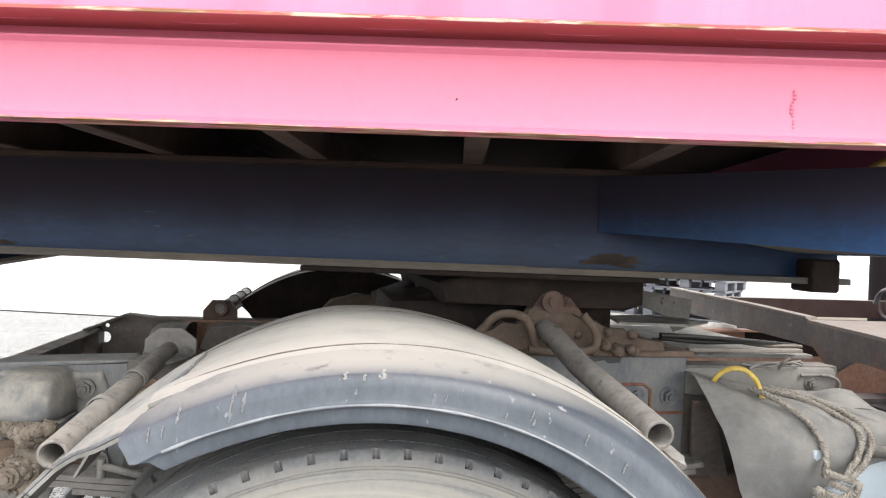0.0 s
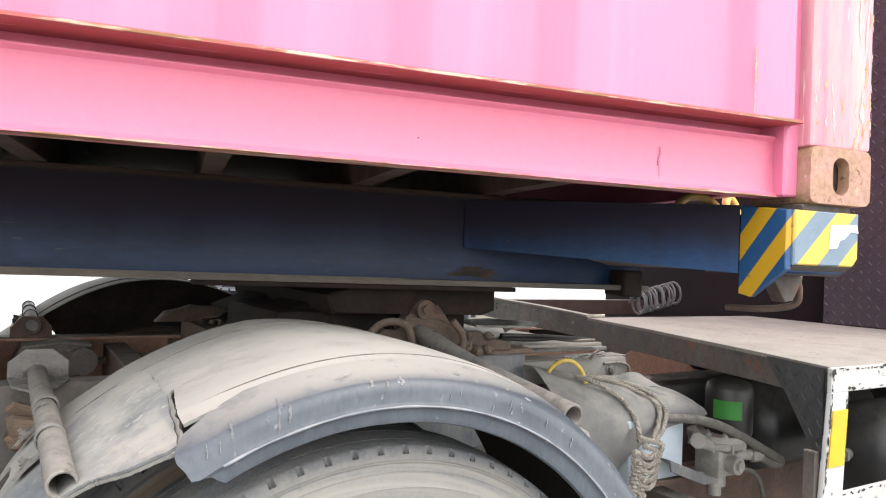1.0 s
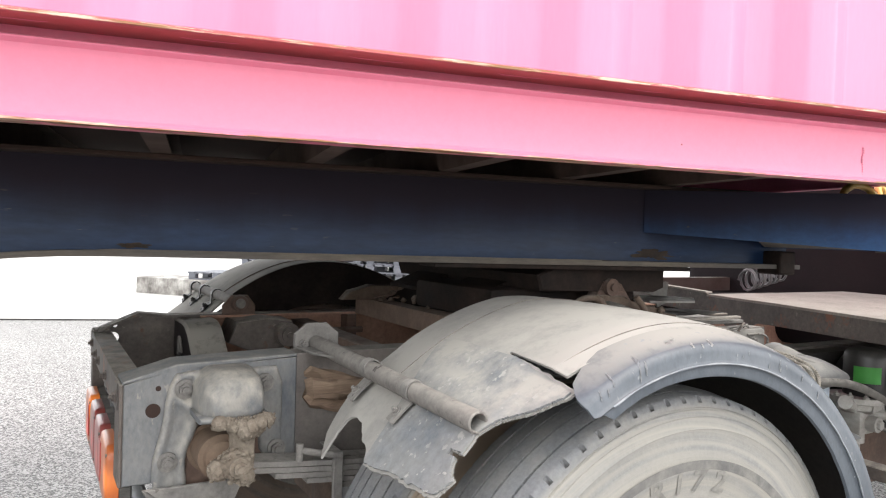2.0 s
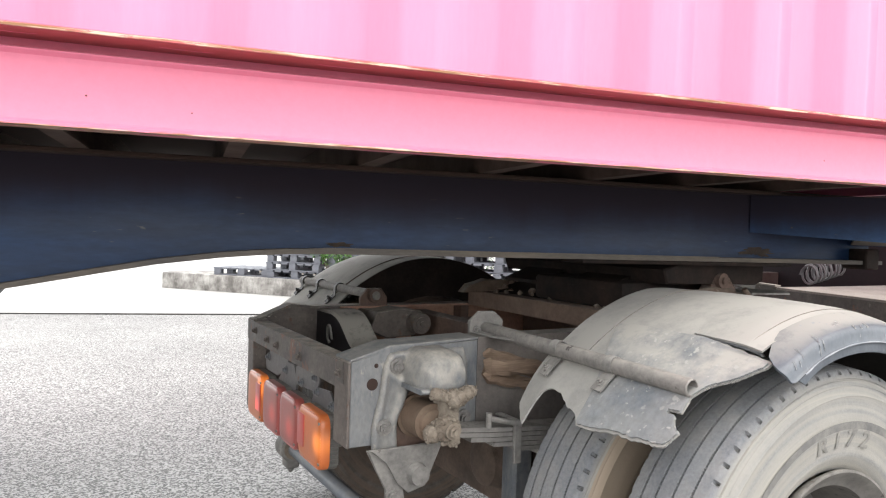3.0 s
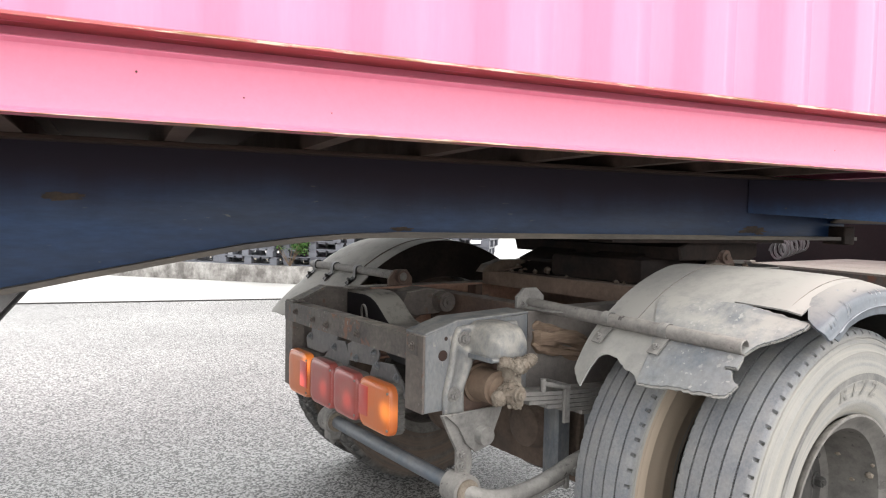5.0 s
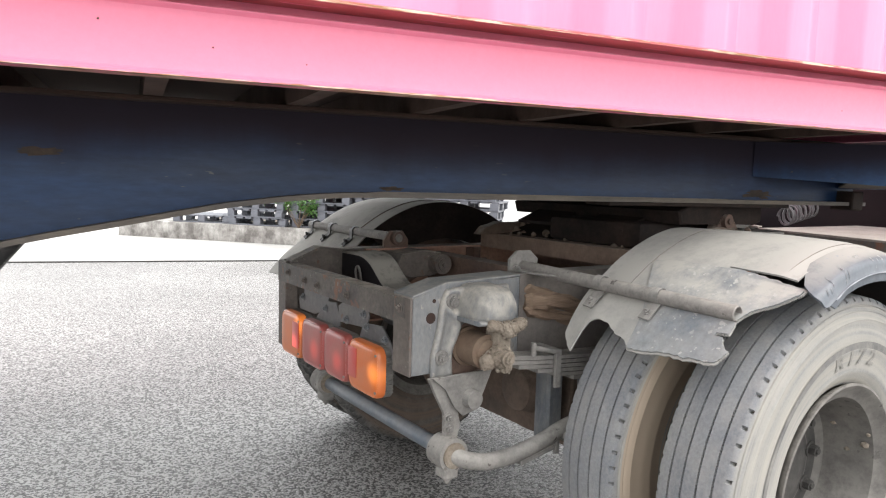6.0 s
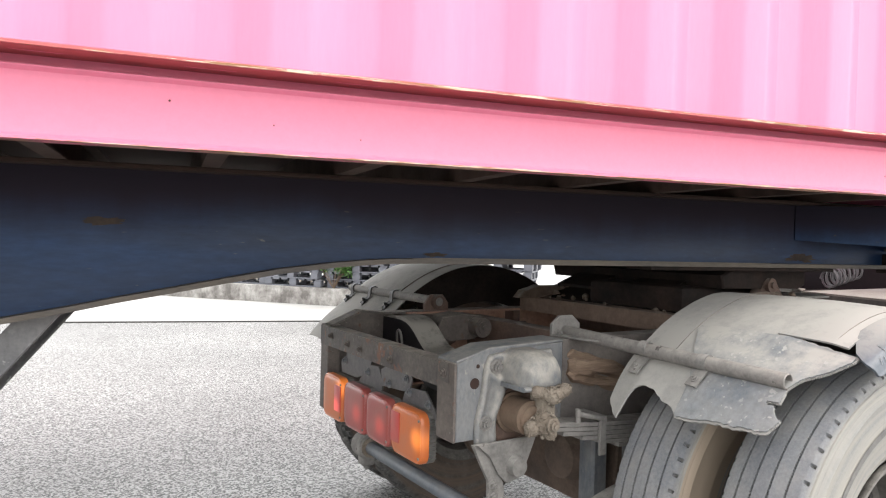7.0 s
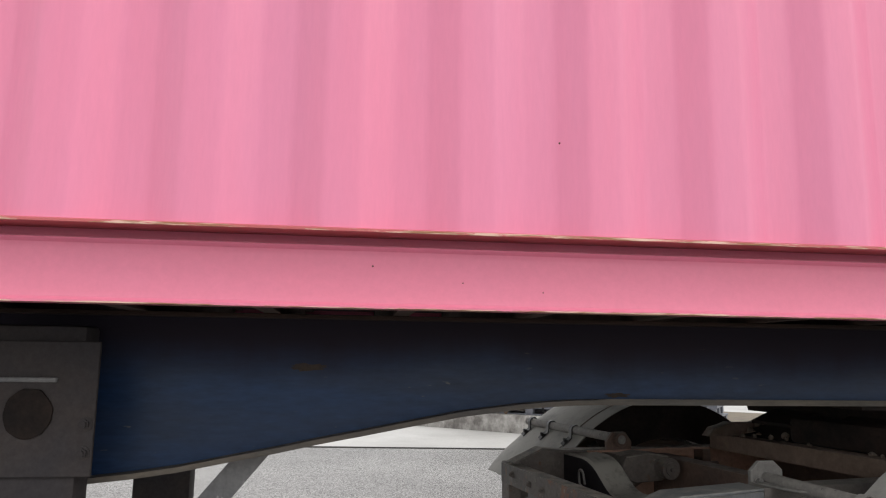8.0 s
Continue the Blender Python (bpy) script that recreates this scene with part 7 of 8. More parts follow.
lug_field("tread_lug", walkway, (1.186, -0.086, 0.885), (0.105, 0.276, 0), (0, 0, 1), 9, 9, M_LUG, lambda s, t: t > s * 1.02 + 0.012 and s < 0.19 and t < 0.19)
bm = bmesh.new()
box(bm, 1.200, 2.62, -0.106, -0.094, 1.036, 1.094, 0.002)
part("side_rail", bm, M_WHITE, walkway, "white painted side rail, edges chipped black", 30)
bm = bmesh.new()
prism(bm, [(1.200, 1.036), (1.272, 1.036), (1.262, 0.86), (1.245, 0.60), (1.165, 0.60), (1.176, 0.80)], "y", -0.106, -0.094, 0.002)
part("side_post", bm, M_WHITE, walkway, "white painted post", 30)
bm = bmesh.new()
box(bm, 1.245, 2.62, -0.105, -0.095, 0.745, 0.80, 0.002)
part("lower_rail", bm, M_WHITE, walkway, "", 30)
bm = bmesh.new()
prism(bm, [(1.206, 0.995), (1.266, 0.995), (1.254, 0.865), (1.192, 0.865)], "y", -0.1095, -0.1062)
part("reflector", bm, M_REFLECT, walkway, "yellow reflective strip", 30)
bm = bmesh.new()
box(bm, 1.17, 1.186, -0.09, -0.06, 0.60, 0.90, 0.002)
part("post_brace", bm, M_FRAME_DARK, walkway, "", 30)
# flakes of bare black along the white edges
M_CHIP = material("bare_black_chip", (0.02, 0.019, 0.019), 0.8, second=(0.06, 0.045, 0.035), scale=30, grain=0.3)


def chips(p, q, n, seed, side):
    """Small ragged flakes along an edge of the white frame, joined into one part."""
    g = random.Random(seed)
    p, q = Vector(p), Vector(q)
    d = (q - p).normalized()
    bm = bmesh.new()
    for _ in range(n):
        c = p.lerp(q, g.random()) + Vector(side) * abs(g.gauss(0, 0.004))
        L_, h_ = g.uniform(0.002, 0.011), g.uniform(0.001, 0.004)
        ring = []
        for k in range(7):
            t = 2 * math.pi * k / 7
            ring.append(bm.verts.new(c + d * L_ * math.cos(t) * g.uniform(0.6, 1.2) + Vector(side) * h_ * math.sin(t) * g.uniform(0.6, 1.2) + Vector((0, -0.0008, 0))))
        bm.faces.new(ring)
    part("paint_chip", bm, M_CHIP, walkway, "", 0, "stuff")


chips((1.202, -0.1062, 1.092), (2.6, -0.1062, 1.092), 110, 1, (0, 0, -1))
chips((1.262, -0.1062, 1.038), (2.6, -0.1062, 1.038), 70, 2, (0, 0, 1))
chips((1.202, -0.1062, 1.09), (1.202, -0.1062, 1.036), 14, 3, (1, 0, 0))
chips((1.201, -0.1062, 1.036), (1.178, -0.1062, 0.81), 42, 4, (1, 0, 0))
chips((1.271, -0.1062, 1.03), (1.262, -0.1062, 0.87), 30, 5, (-1, 0, 0))
chips((1.262, -0.1052, 0.798), (2.5, -0.1052, 0.798), 50, 6, (0, 0, -1))
# back wall of checker plate
bm = bmesh.new()
box(bm, 2.60, 2.64, -0.098, 0.745, 1.097, 2.75, 0.004)
part("back_panel", bm, material("purple_black_plate", (0.028, 0.024, 0.036), 0.45, second=(0.045, 0.038, 0.05), scale=4, grain=0.25, bump=0.1, dust=(0.11, 0.088, 0.085), dust_up=0.3, dust_all=0.12), walkway, "dark checker-plate panel behind the cab", 30)
lug_field("tread_lug", walkway, (2.598, 0.73, 1.11), (0, -1, 0), (0, 0, 1), 23, 45, M_LUG, None, 0.036, 0.0035)

# ---- gear beneath the platform ----
# pale support beam with hooks
bm = bmesh.new()
box(bm, 0.872, 1.30, 0.628, 0.70, 0.945, 1.018, 0.012, 2)
part("support_beam", bm, material("pale_grey_paint", (0.21, 0.207, 0.193), 0.75, second=(0.155, 0.15, 0.14), scale=8, grain=0.15, bump=0.15, dust=DUST, dust_up=0.7, dust_all=0.25), truck, "pale dusty support beam", 35)
bm = bmesh.new()
sweep(bm, [(1.19, 0.622, 1.0), (1.26, 0.622, 1.0), (1.30, 0.622, 0.985), (1.30, 0.622, 0.955)], 0.004, 8, 5)
part("hook_rod", bm, M_DUSTY, truck, "", 50)
bolts(truck, M_DUSTY, [((1.225, 0.628, 0.978), (0, -1, 0))], 0.014)
M_YCORD = material("yellow_cord", (0.55, 0.38, 0.06), 0.6, second=(0.62, 0.48, 0.16), scale=30, grain=0.15)
bm = bmesh.new()
sweep(bm, [(0.905, 0.56, 0.985), (0.912, 0.545, 1.012), (0.935, 0.53, 1.031), (0.965, 0.52, 1.030), (0.988, 0.51, 1.010), (0.997, 0.50, 0.982), (0.998, 0.495, 0.968)], 0.0062, 10, 6)
ring = part("cord_loop", bm, M_YCORD, None, "", 60)
ring.matrix_basis = pose(0, 0, 0, 0, 0, THETA)
tagged(ring, "yellow cord loop tied round the support beam", "cord")
# dusty canvas bundle draped over the beam
M_CANVAS = material("dusty_grey_canvas", (0.135, 0.138, 0.140), 0.95, second=(0.225, 0.22, 0.21), amount=0.5, scale=6, fine=260, grain=0.12, bump=0.25, dust=(0.33, 0.315, 0.285), dust_up=0.45, dust_all=0.12)
bundle = thing("canvas_bundle", "dusty grey canvas bundle lashed with rope beneath the platform", "canvas", m=pose(0, 0, 0, 0, 0, THETA))


def cloth(rows, n=5, amp=0.010, seed=0.0, thick=0.004):
    """A draped sheet through rows of points, smoothed both ways, with small folds."""
    R = [smooth_path(r, n) for r in rows]
    m = min(len(r) for r in R)
    cols = [smooth_path([r[i] for r in R], n) for i in range(m)]
    bm = bmesh.new()
    grid = []
    for i, c in enumerate(cols):
        line = []
        for j, p in enumerate(c):
            q = p * 14 + Vector((seed, seed, seed))
            line.append(bm.verts.new(p + Vector((0.5 * amp * noise.noise(q), amp * noise.noise(q + Vector((5, 1, 2))) + 0.5 * amp * noise.noise(q * 2.5), amp * noise.noise(q + Vector((9, 4, 7)))))))
        grid.append(line)
    for a, b in zip(grid, grid[1:]):
        for j in range(len(a) - 1):
            bm.faces.new((a[j], a[j + 1], b[j + 1], b[j]))
    bmesh.ops.recalc_face_normals(bm, faces=bm.faces)
    bmesh.ops.solidify(bm, geom=bm.faces[:], thickness=thick)
    return bm


part("canvas_sheet", cloth([
    [(0.865, 0.61, 1.010), (0.95, 0.61, 0.995), (1.05, 0.60, 0.975), (1.15, 0.60, 0.968), (1.25, 0.60, 0.955)],
    [(0.858, 0.55, 1.003), (0.945, 0.53, 0.985), (1.05, 0.52, 0.972), (1.15, 0.50, 0.966), (1.268, 0.49, 0.950)],
    [(0.862, 0.48, 0.955), (0.945, 0.46, 0.950), (1.05, 0.45, 0.958), (1.17, 0.43, 0.957), (1.285, 0.42, 0.940)],
    [(0.872, 0.43, 0.885), (0.955, 0.40, 0.898), (1.05, 0.385, 0.922), (1.18, 0.37, 0.940), (1.295, 0.365, 0.927)],
    [(0.888, 0.405, 0.80), (0.96, 0.375, 0.825), (1.05, 0.350, 0.872), (1.19, 0.335, 0.908), (1.312, 0.335, 0.908)],
    [(0.925, 0.40, 0.69), (0.985, 0.37, 0.74), (1.055, 0.348, 0.815), (1.20, 0.330, 0.872), (1.330, 0.332, 0.884)]], 7, 0.009, 1.3), M_CANVAS, bundle, "folded canvas sheet", 70)
part("canvas_flap", cloth([
    [(1.15, 0.56, 0.955), (1.19, 0.56, 0.972), (1.24, 0.56, 0.985), (1.29, 0.56, 0.975)],
    [(1.16, 0.50, 0.962), (1.20, 0.50, 0.975), (1.25, 0.50, 0.972), (1.30, 0.50, 0.945)],
    [(1.17, 0.44, 0.950), (1.21, 0.44, 0.955), (1.26, 0.44, 0.948), (1.31, 0.44, 0.925)]], 5, 0.008, 4.1), M_CANVAS, bundle, "", 70)
for pts, r in (([(1.00, 0.53, 0.972), (1.06, 0.47, 0.957), (1.10, 0.41, 0.935), (1.12, 0.36, 0.905)], 0.013), ([(1.08, 0.52, 0.966), (1.15, 0.45, 0.955), (1.20, 0.39, 0.938), (1.23, 0.35, 0.91)], 0.011), ([(0.93, 0.50, 0.962), (0.975, 0.42, 0.91), (0.99, 0.385, 0.85), (0.99, 0.37, 0.80)], 0.010)):
    bm = bmesh.new()
    sweep(bm, pts, lambda f, r=r: r * (0.35 + 0.65 * math.sin(math.pi * min(1, 0.12 + f * 0.8))), 14, 6)
    part("canvas_fold", bm, M_CANVAS, bundle, "", 70)
bm = bmesh.new()
box(bm, 1.03, 1.252, 0.352, 0.53, 0.712, 0.885, 0.006, 2)
box_ob = part("plastic_box", bm, material("pale_blue_plastic", (0.55, 0.63, 0.69), 0.45, second=(0.49, 0.57, 0.63), scale=5, grain=0.04, bump=0.03), bundle, "pale blue plastic box under the canvas", 35)
bm = bmesh.new()
box(bm, 1.01, 1.262, 0.342, 0.54, 0.698, 0.7115, 0.002)
part("box_tray", bm, M_RUSTY, bundle, "", 30)
# rope: twisted strands
M_ROPE = material("grey_rope", (0.23, 0.21, 0.182), 0.95, second=(0.33, 0.305, 0.265), scale=30, fine=200, grain=0.25, bump=0.4)


def rope(path, r, parent, name="rope", turns=10):
    L = smooth_path(path, 8)
    bm = bmesh.new()
    for s in range(3):
        pts = []
        for i, p in enumerate(L):
            d = (L[min(i + 1, len(L) - 1)] - L[max(i - 1, 0)]).normalized()
            sd = d.cross(Vector((0, 0, 1)))
            sd = Vector((1, 0, 0)) if sd.length < 1e-3 else sd.normalized()
            w = sd.cross(d)
            a = 2 * math.pi * (turns * i / (len(L) - 1) + s / 3)
            pts.append(p + (sd * math.cos(a) + w * math.sin(a)) * r * 0.5)
        sweep(bm, pts, r * 0.55, 6, 1)
    return part(name, bm, M_ROPE, parent, "", 60)


rope([(0.975, 0.515, 0.990), (1.005, 0.46, 0.975), (1.045, 0.40, 0.938), (1.052, 0.355, 0.895), (1.035, 0.322, 0.868), (1.02, 0.305, 0.845)], 0.0085, bundle, turns=16)
rope([(1.02, 0.53, 0.985), (1.085, 0.47, 0.972), (1.13, 0.40, 0.945), (1.138, 0.35, 0.918), (1.11, 0.322, 0.880), (1.065, 0.300, 0.850)], 0.0085, bundle, turns=16)
rope([(1.045, 0.54, 0.985), (1.11, 0.475, 0.972), (1.155, 0.40, 0.948), (1.160, 0.345, 0.915), (1.125, 0.315, 0.875), (1.075, 0.298, 0.842)], 0.0085, bundle, turns=16)
for i in range(5):
    rope([(1.02 + 0.01 * math.sin(i * 2.3), 0.298 + 0.008 * math.cos(i * 1.7), 0.855 - 0.02 * i), (1.075, 0.275 + 0.006 * i, 0.835 - 0.02 * i), (1.04, 0.285, 0.805 - 0.02 * i), (0.995, 0.298, 0.82 - 0.02 * i), (1.03, 0.290, 0.78 - 0.02 * i)], 0.0095, bundle, "rope_knot", 12)
rope([(1.01, 0.295, 0.80), (0.99, 0.296, 0.72), (0.995, 0.30, 0.62)], 0.014, bundle, turns=8)
rope([(1.035, 0.290, 0.79), (1.015, 0.292, 0.71), (1.01, 0.298, 0.60)], 0.012, bundle, turns=8)
# hoses and small lines over the frame
for pts, r, mat, lab in (([(0.84, 0.70, 1.088), (0.95, 0.72, 1.082), (1.10, 0.76, 1.070), (1.34, 0.85, 1.045)], 0.007, M_BLACK, "black air hose"), ([(0.85, 0.72, 1.078), (0.98, 0.74, 1.066), (1.15, 0.78, 1.062), (1.36, 0.86, 1.036)], 0.006, M_BLACK, ""),
                         ([(0.84, 0.74, 1.070), (0.93, 0.75, 1.078), (1.06, 0.77, 1.070), (1.2, 0.80, 1.052), (1.35, 0.84, 1.044)], 0.006, M_FRAME_DARK, "dark hose"),
                         ([(1.00, 0.63, 1.015), (1.05, 0.62, 1.020), (1.10, 0.615, 1.030), (1.15, 0.62, 1.034), (1.20, 0.63, 1.030)], 0.0035, M_DUSTY, "thin pale air line"), ([(1.03, 0.60, 1.020), (1.08, 0.605, 1.034), (1.13, 0.61, 1.030), (1.19, 0.625, 1.036)], 0.0035, M_DUSTY, ""),
                         ([(1.02, 0.62, 1.028), (1.09, 0.61, 1.022), (1.14, 0.60, 1.036), (1.19, 0.62, 1.026)], 0.003, M_DUSTY, ""), ([(1.11, 0.60, 1.018), (1.12, 0.595, 1.036), (1.14, 0.60, 1.045), (1.15, 0.61, 1.030)], 0.004, M_FRAME_DARK, "")):
    bm = bmesh.new()
    sweep(bm, pts, r, 10, 6)
    part("hose", bm, mat, truck, lab, 60)
bm = bmesh.new()
box(bm, 0.92, 1.25, 0.695, 0.720, 1.046, 1.056, 0.002)
part("pale_flat_bar", bm, M_PLATFORM, truck, "pale dusty flat bar", 30)
bm = bmesh.new()
box(bm, 0.86, 1.30, 0.722, 1.38, 1.026, 1.038, 0.002)
part("frame_cover", bm, M_DUSTY, truck, "", 30)
M_RUBBER = material("dusty_black_rubber", (0.07, 0.066, 0.061), 0.8, second=(0.11, 0.10, 0.09), scale=12, grain=0.2, bump=0.2, dust=DUST, dust_up=0.6, dust_all=0.2)
# air drier with green label
drier = new("air_drier")
drier.parent = truck
drier.matrix_basis = pose(-0.070, -0.008, 0.024)
CA, CB = 1.485, 0.370
bm = bmesh.new()
lathe(bm, [(0.79, 0.0), (0.79, 0.062), (0.796, 0.0675), (0.805, 0.0690), (0.926, 0.0690), (0.943, 0.064), (0.953, 0.052), (0.957, 0.033), (0.958, 0.0)], (CA + 0.034, CB - 0.012, 0), "z", 48)
part("canister", bm, M_BLACK, drier, "black canister", 40)
bm = bmesh.new()
lathe(bm, [(0.846, 0.0699), (0.901, 0.0699)], (CA + 0.034, CB - 0.012, 0), "z", 24, 202, 272)
bmesh.ops.solidify(bm, geom=bm.faces[:], thickness=0.0008)
part("label", bm, material("green_label", (0.09, 0.40, 0.075), 0.4, second=(0.105, 0.45, 0.10), scale=20, grain=0.04), drier, "plain green label", 40)
M_ALU = material("dusty_cast_alloy", (0.36, 0.35, 0.33), 0.6, 0.3, second=(0.25, 0.235, 0.215), scale=16, grain=0.2, bump=0.2, dust=DUST, dust_up=0.5, dust_all=0.25)
bm = bmesh.new()
lathe(bm, [(0.745, 0.0), (0.745, 0.055), (0.760, 0.078), (0.778, 0.082), (0.781, 0.088), (0.799, 0.088), (0.802, 0.0)], (CA, CB, 0), "z", 40)
box(bm, CA - 0.055, CA + 0.035, CB - 0.05, CB + 0.04, 0.675, 0.76, 0.010, 2)
rod(bm, (CA - 0.005, CB - 0.05, 0.715), (CA - 0.005, CB - 0.082, 0.715), 0.026, 18)
rod(bm, (CA - 0.005, CB - 0.08, 0.715), (CA - 0.005, CB - 0.092, 0.715), 0.016, 6)
rod(bm, (CA - 0.05, CB - 0.02, 0.765), (CA - 0.145, CB - 0.055, 0.795), 0.018, 14)
rod(bm, (CA - 0.145, CB - 0.055, 0.795), (CA - 0.165, CB - 0.062, 0.801), 0.023, 8)
rod(bm, (CA + 0.035, CB - 0.03, 0.735), (CA + 0.115, CB - 0.07, 0.735), 0.019, 14)
rod(bm, (CA + 0.085, CB - 0.055, 0.735), (CA + 0.105, CB - 0.065, 0.735), 0.025, 6)
rod(bm, (CA - 0.02, CB - 0.01, 0.68), (CA - 0.02, CB - 0.01, 0.645), 0.032, 16)
rod(bm, (CA - 0.02, CB - 0.01, 0.65), (CA - 0.02, CB - 0.01, 0.615), 0.020, 12)
for k in range(9):
    t = 2.0 * math.pi * k / 9
    box(bm, -0.004, 0.004, 0.05, 0.084, 0.752, 0.778, 0.001, m=Matrix.Translation((CA, CB, 0)) @ pose(0, 0, 0, 0, 0, math.degrees(t)))
part("valve_body", bm, M_ALU, drier, "dusty ribbed cast valve body", 40)
bolts(drier, M_ALU, [((CA + 0.078 * math.sin(t), CB + 0.078 * math.cos(t), 0.802), (0, 0, 1)) for t in (2.0, 2.6, 3.2, 3.8, 4.4, 5.0)], 0.007, 0.008)
bm = bmesh.new()
sweep(bm, [(1.20, 0.36, 0.862), (1.28, 0.31, 0.866), (1.36, 0.295, 0.850), (1.44, 0.29, 0.822), (1.53, 0.288, 0.782), (1.61, 0.288, 0.744), (1.675, 0.292, 0.716), (1.690, 0.297, 0.702), (1.665, 0.302, 0.697), (1.61, 0.308, 0.722), (1.56, 0.312, 0.735)], 0.0135, 12, 8)
part("hose", bm, M_RUBBER, drier, "dusty rubber hose", 60)
bm = bmesh.new()
sweep(bm, [(1.53, 0.33, 0.69), (1.60, 0.33, 0.675), (1.64, 0.33, 0.64), (1.66, 0.33, 0.58), (1.66, 0.34, 0.50)], 0.007, 8, 6)
part("hose", bm, M_RUBBER, drier, "", 60)
bm = bmesh.new()
sweep(bm, [(1.30, 0.40, 0.78), (1.26, 0.38, 0.735), (1.30, 0.36, 0.70), (1.40, 0.35, 0.685)], 0.008, 8, 6)
part("hose", bm, M_RUBBER, drier, "", 60)
bm = bmesh.new()
prism(bm, [(1.196, 0.762), (1.397, 0.684), (1.40, 0.676), (1.34, 0.676), (1.205, 0.728)], "y", 0.298, 0.306, 0.001)
prism(bm, [(1.196, 0.762), (1.397, 0.684), (1.40, 0.676), (1.196, 0.755)], "y", 0.306, 0.37, 0.001)
part("bracket", bm, M_FRAME, drier, "dusty bent bracket", 30)
bm = bmesh.new()
prism(bm, [(1.59, 0.845), (1.66, 0.80), (1.66, 0.70), (1.645, 0.70), (1.645, 0.79), (1.59, 0.825)], "y", 0.39, 0.41)
part("strap", bm, M_DUSTY, drier, "", 30)
# dark battery box and air tanks deeper in
bm = bmesh.new()
box(bm, 1.40, 1.92, 0.58, 0.70, 0.78, 0.925, 0.014, 2)
part("valve_block", bm, M_BLACK, truck, "", 35)
for a0, a1, b, z, r, lab in ((1.625, 2.35, 0.075, 0.808, 0.140, "black air tank with a drain plug"), (1.64, 2.3, 0.47, 0.80, 0.15, "black air tank")):
    tank = new("air_tank")
    tank.parent = truck
    bm = bmesh.new()
    lathe(bm, [(a0 - 0.02, 0.0), (a0 - 0.015, r * 0.5), (a0 + 0.01, r * 0.85), (a0 + 0.05, r), (a1 - 0.05, r), (a1, r * 0.7), (a1, 0)], (0, b, z), "x", 40)
    part("shell", bm, M_BLACK, tank, lab, 50)
    bm = bmesh.new()
    rod(bm, (a0 - 0.018, b, z), (a0 - 0.06, b, z), 0.016, 10)
    rod(bm, (a0 - 0.045, b, z), (a0 - 0.055, b, z), 0.024, 6)
    part("plug", bm, M_DUSTY, tank, "", 40)
# dark floor parts below
bm = bmesh.new()
box(bm, 1.05, 2.3, 0.44, 0.48, 0.46, 0.70, 0.004)
part("inner_plate", bm, M_RUSTY, truck, "rust-brown plate beneath the air tanks", 30)
bm = bmesh.new()
box(bm, 1.20, 1.26, 0.10, 0.56, 0.62, 0.66, 0.003)
box(bm, 1.15, 2.4, -0.02, 0.03, 0.60, 0.655, 0.003)
part("tank_support", bm, M_FRAME_DARK, truck, "", 30)
bm = bmesh.new()
box(bm, 1.10, 2.6, 0.60, 0.64, 0.62, 0.90, 0.004)
part("inner_plate", bm, M_RUSTY, truck, "", 30)
bm = bmesh.new()
box(bm, 0.55, 1.2, 0.58, 0.64, 0.55, 0.76, 0.006)
part("tank_bracket", bm, M_RUSTY, truck, "", 30)
bm = bmesh.new()
prism(bm, [(0.875, 0.94), (0.93, 0.94), (0.99, 0.70), (0.95, 0.55), (0.875, 0.55)], "y", 0.585, 0.60, 0.003)
part("slotted_plate", bm, M_FRAME_DARK, truck, "", 30)
# maroon beam beyond, over the far rail
bm = bmesh.new()
channel(bm, 1.66, 3.6, 1.92, 1.98, 1.036, 1.116)
part("far_beam", bm, material("maroon_paint", (0.055, 0.024, 0.021), 0.6, second=(0.038, 0.019, 0.016), scale=4, grain=0.15, bump=0.1, dust=DUST, dust_up=0.6, dust_all=0.12), truck, "maroon painted steel channel", 30)
# dark box added to close the bright gap between deck and maroon beam
bm = bmesh.new()
box(bm, 1.66, 3.6, 1.60, 1.66, 0.90, 1.048, 0.003)
part("far_beam", bm, M_GREASE, truck, "dark box added to fill the gap below the maroon beam", 30)
# cab that stands ahead, out of the picture
M_CAB = material("cab_paint", (0.012, 0.0105, 0.012), 0.9, second=(0.02, 0.016, 0.017), scale=2, grain=0.1, spec=0.1)
bm = bmesh.new()
box(bm, 2.75, 4.5, -0.10, 2.30, 0.75, 3.0, 0.12, 4)
part("cab", bm, M_CAB, truck, "", 40)
for b in (0.10, 2.0):
    bm = bmesh.new()
    lathe(bm, [(b - 0.11, 0.27), (b - 0.13, 0.36), (b - 0.12, 0.49), (b - 0.10, 0.52), (b + 0.10, 0.52), (b + 0.12, 0.49), (b + 0.13, 0.36), (b + 0.11, 0.27)], (3.6, 0, 0.511), "y", 48)
    part("front_tyre", bm, M_TREAD, truck, "", 40)
# trailer's own rear bogie, far behind
for x0 in (-3.6, -4.6):
    for b in (0.15, CW - 0.43):
        bm = bmesh.new()
        lathe(bm, [(b, 0.27), (b - 0.02, 0.36), (b, 0.49), (b + 0.02, 0.515), (b + 0.26, 0.515), (b + 0.28, 0.49), (b + 0.30, 0.36), (b + 0.28, 0.27)], (x0, 0, 0.515), "y", 40)
        part("trailer_tyre", bm, M_TREAD, trailer, "", 40)
    bm = bmesh.new()
    rod(bm, (x0, 0.2, 0.515), (x0, CW - 0.2, 0.515), 0.07, 16)
    part("trailer_axle", bm, M_LEG, trailer, "", 40)

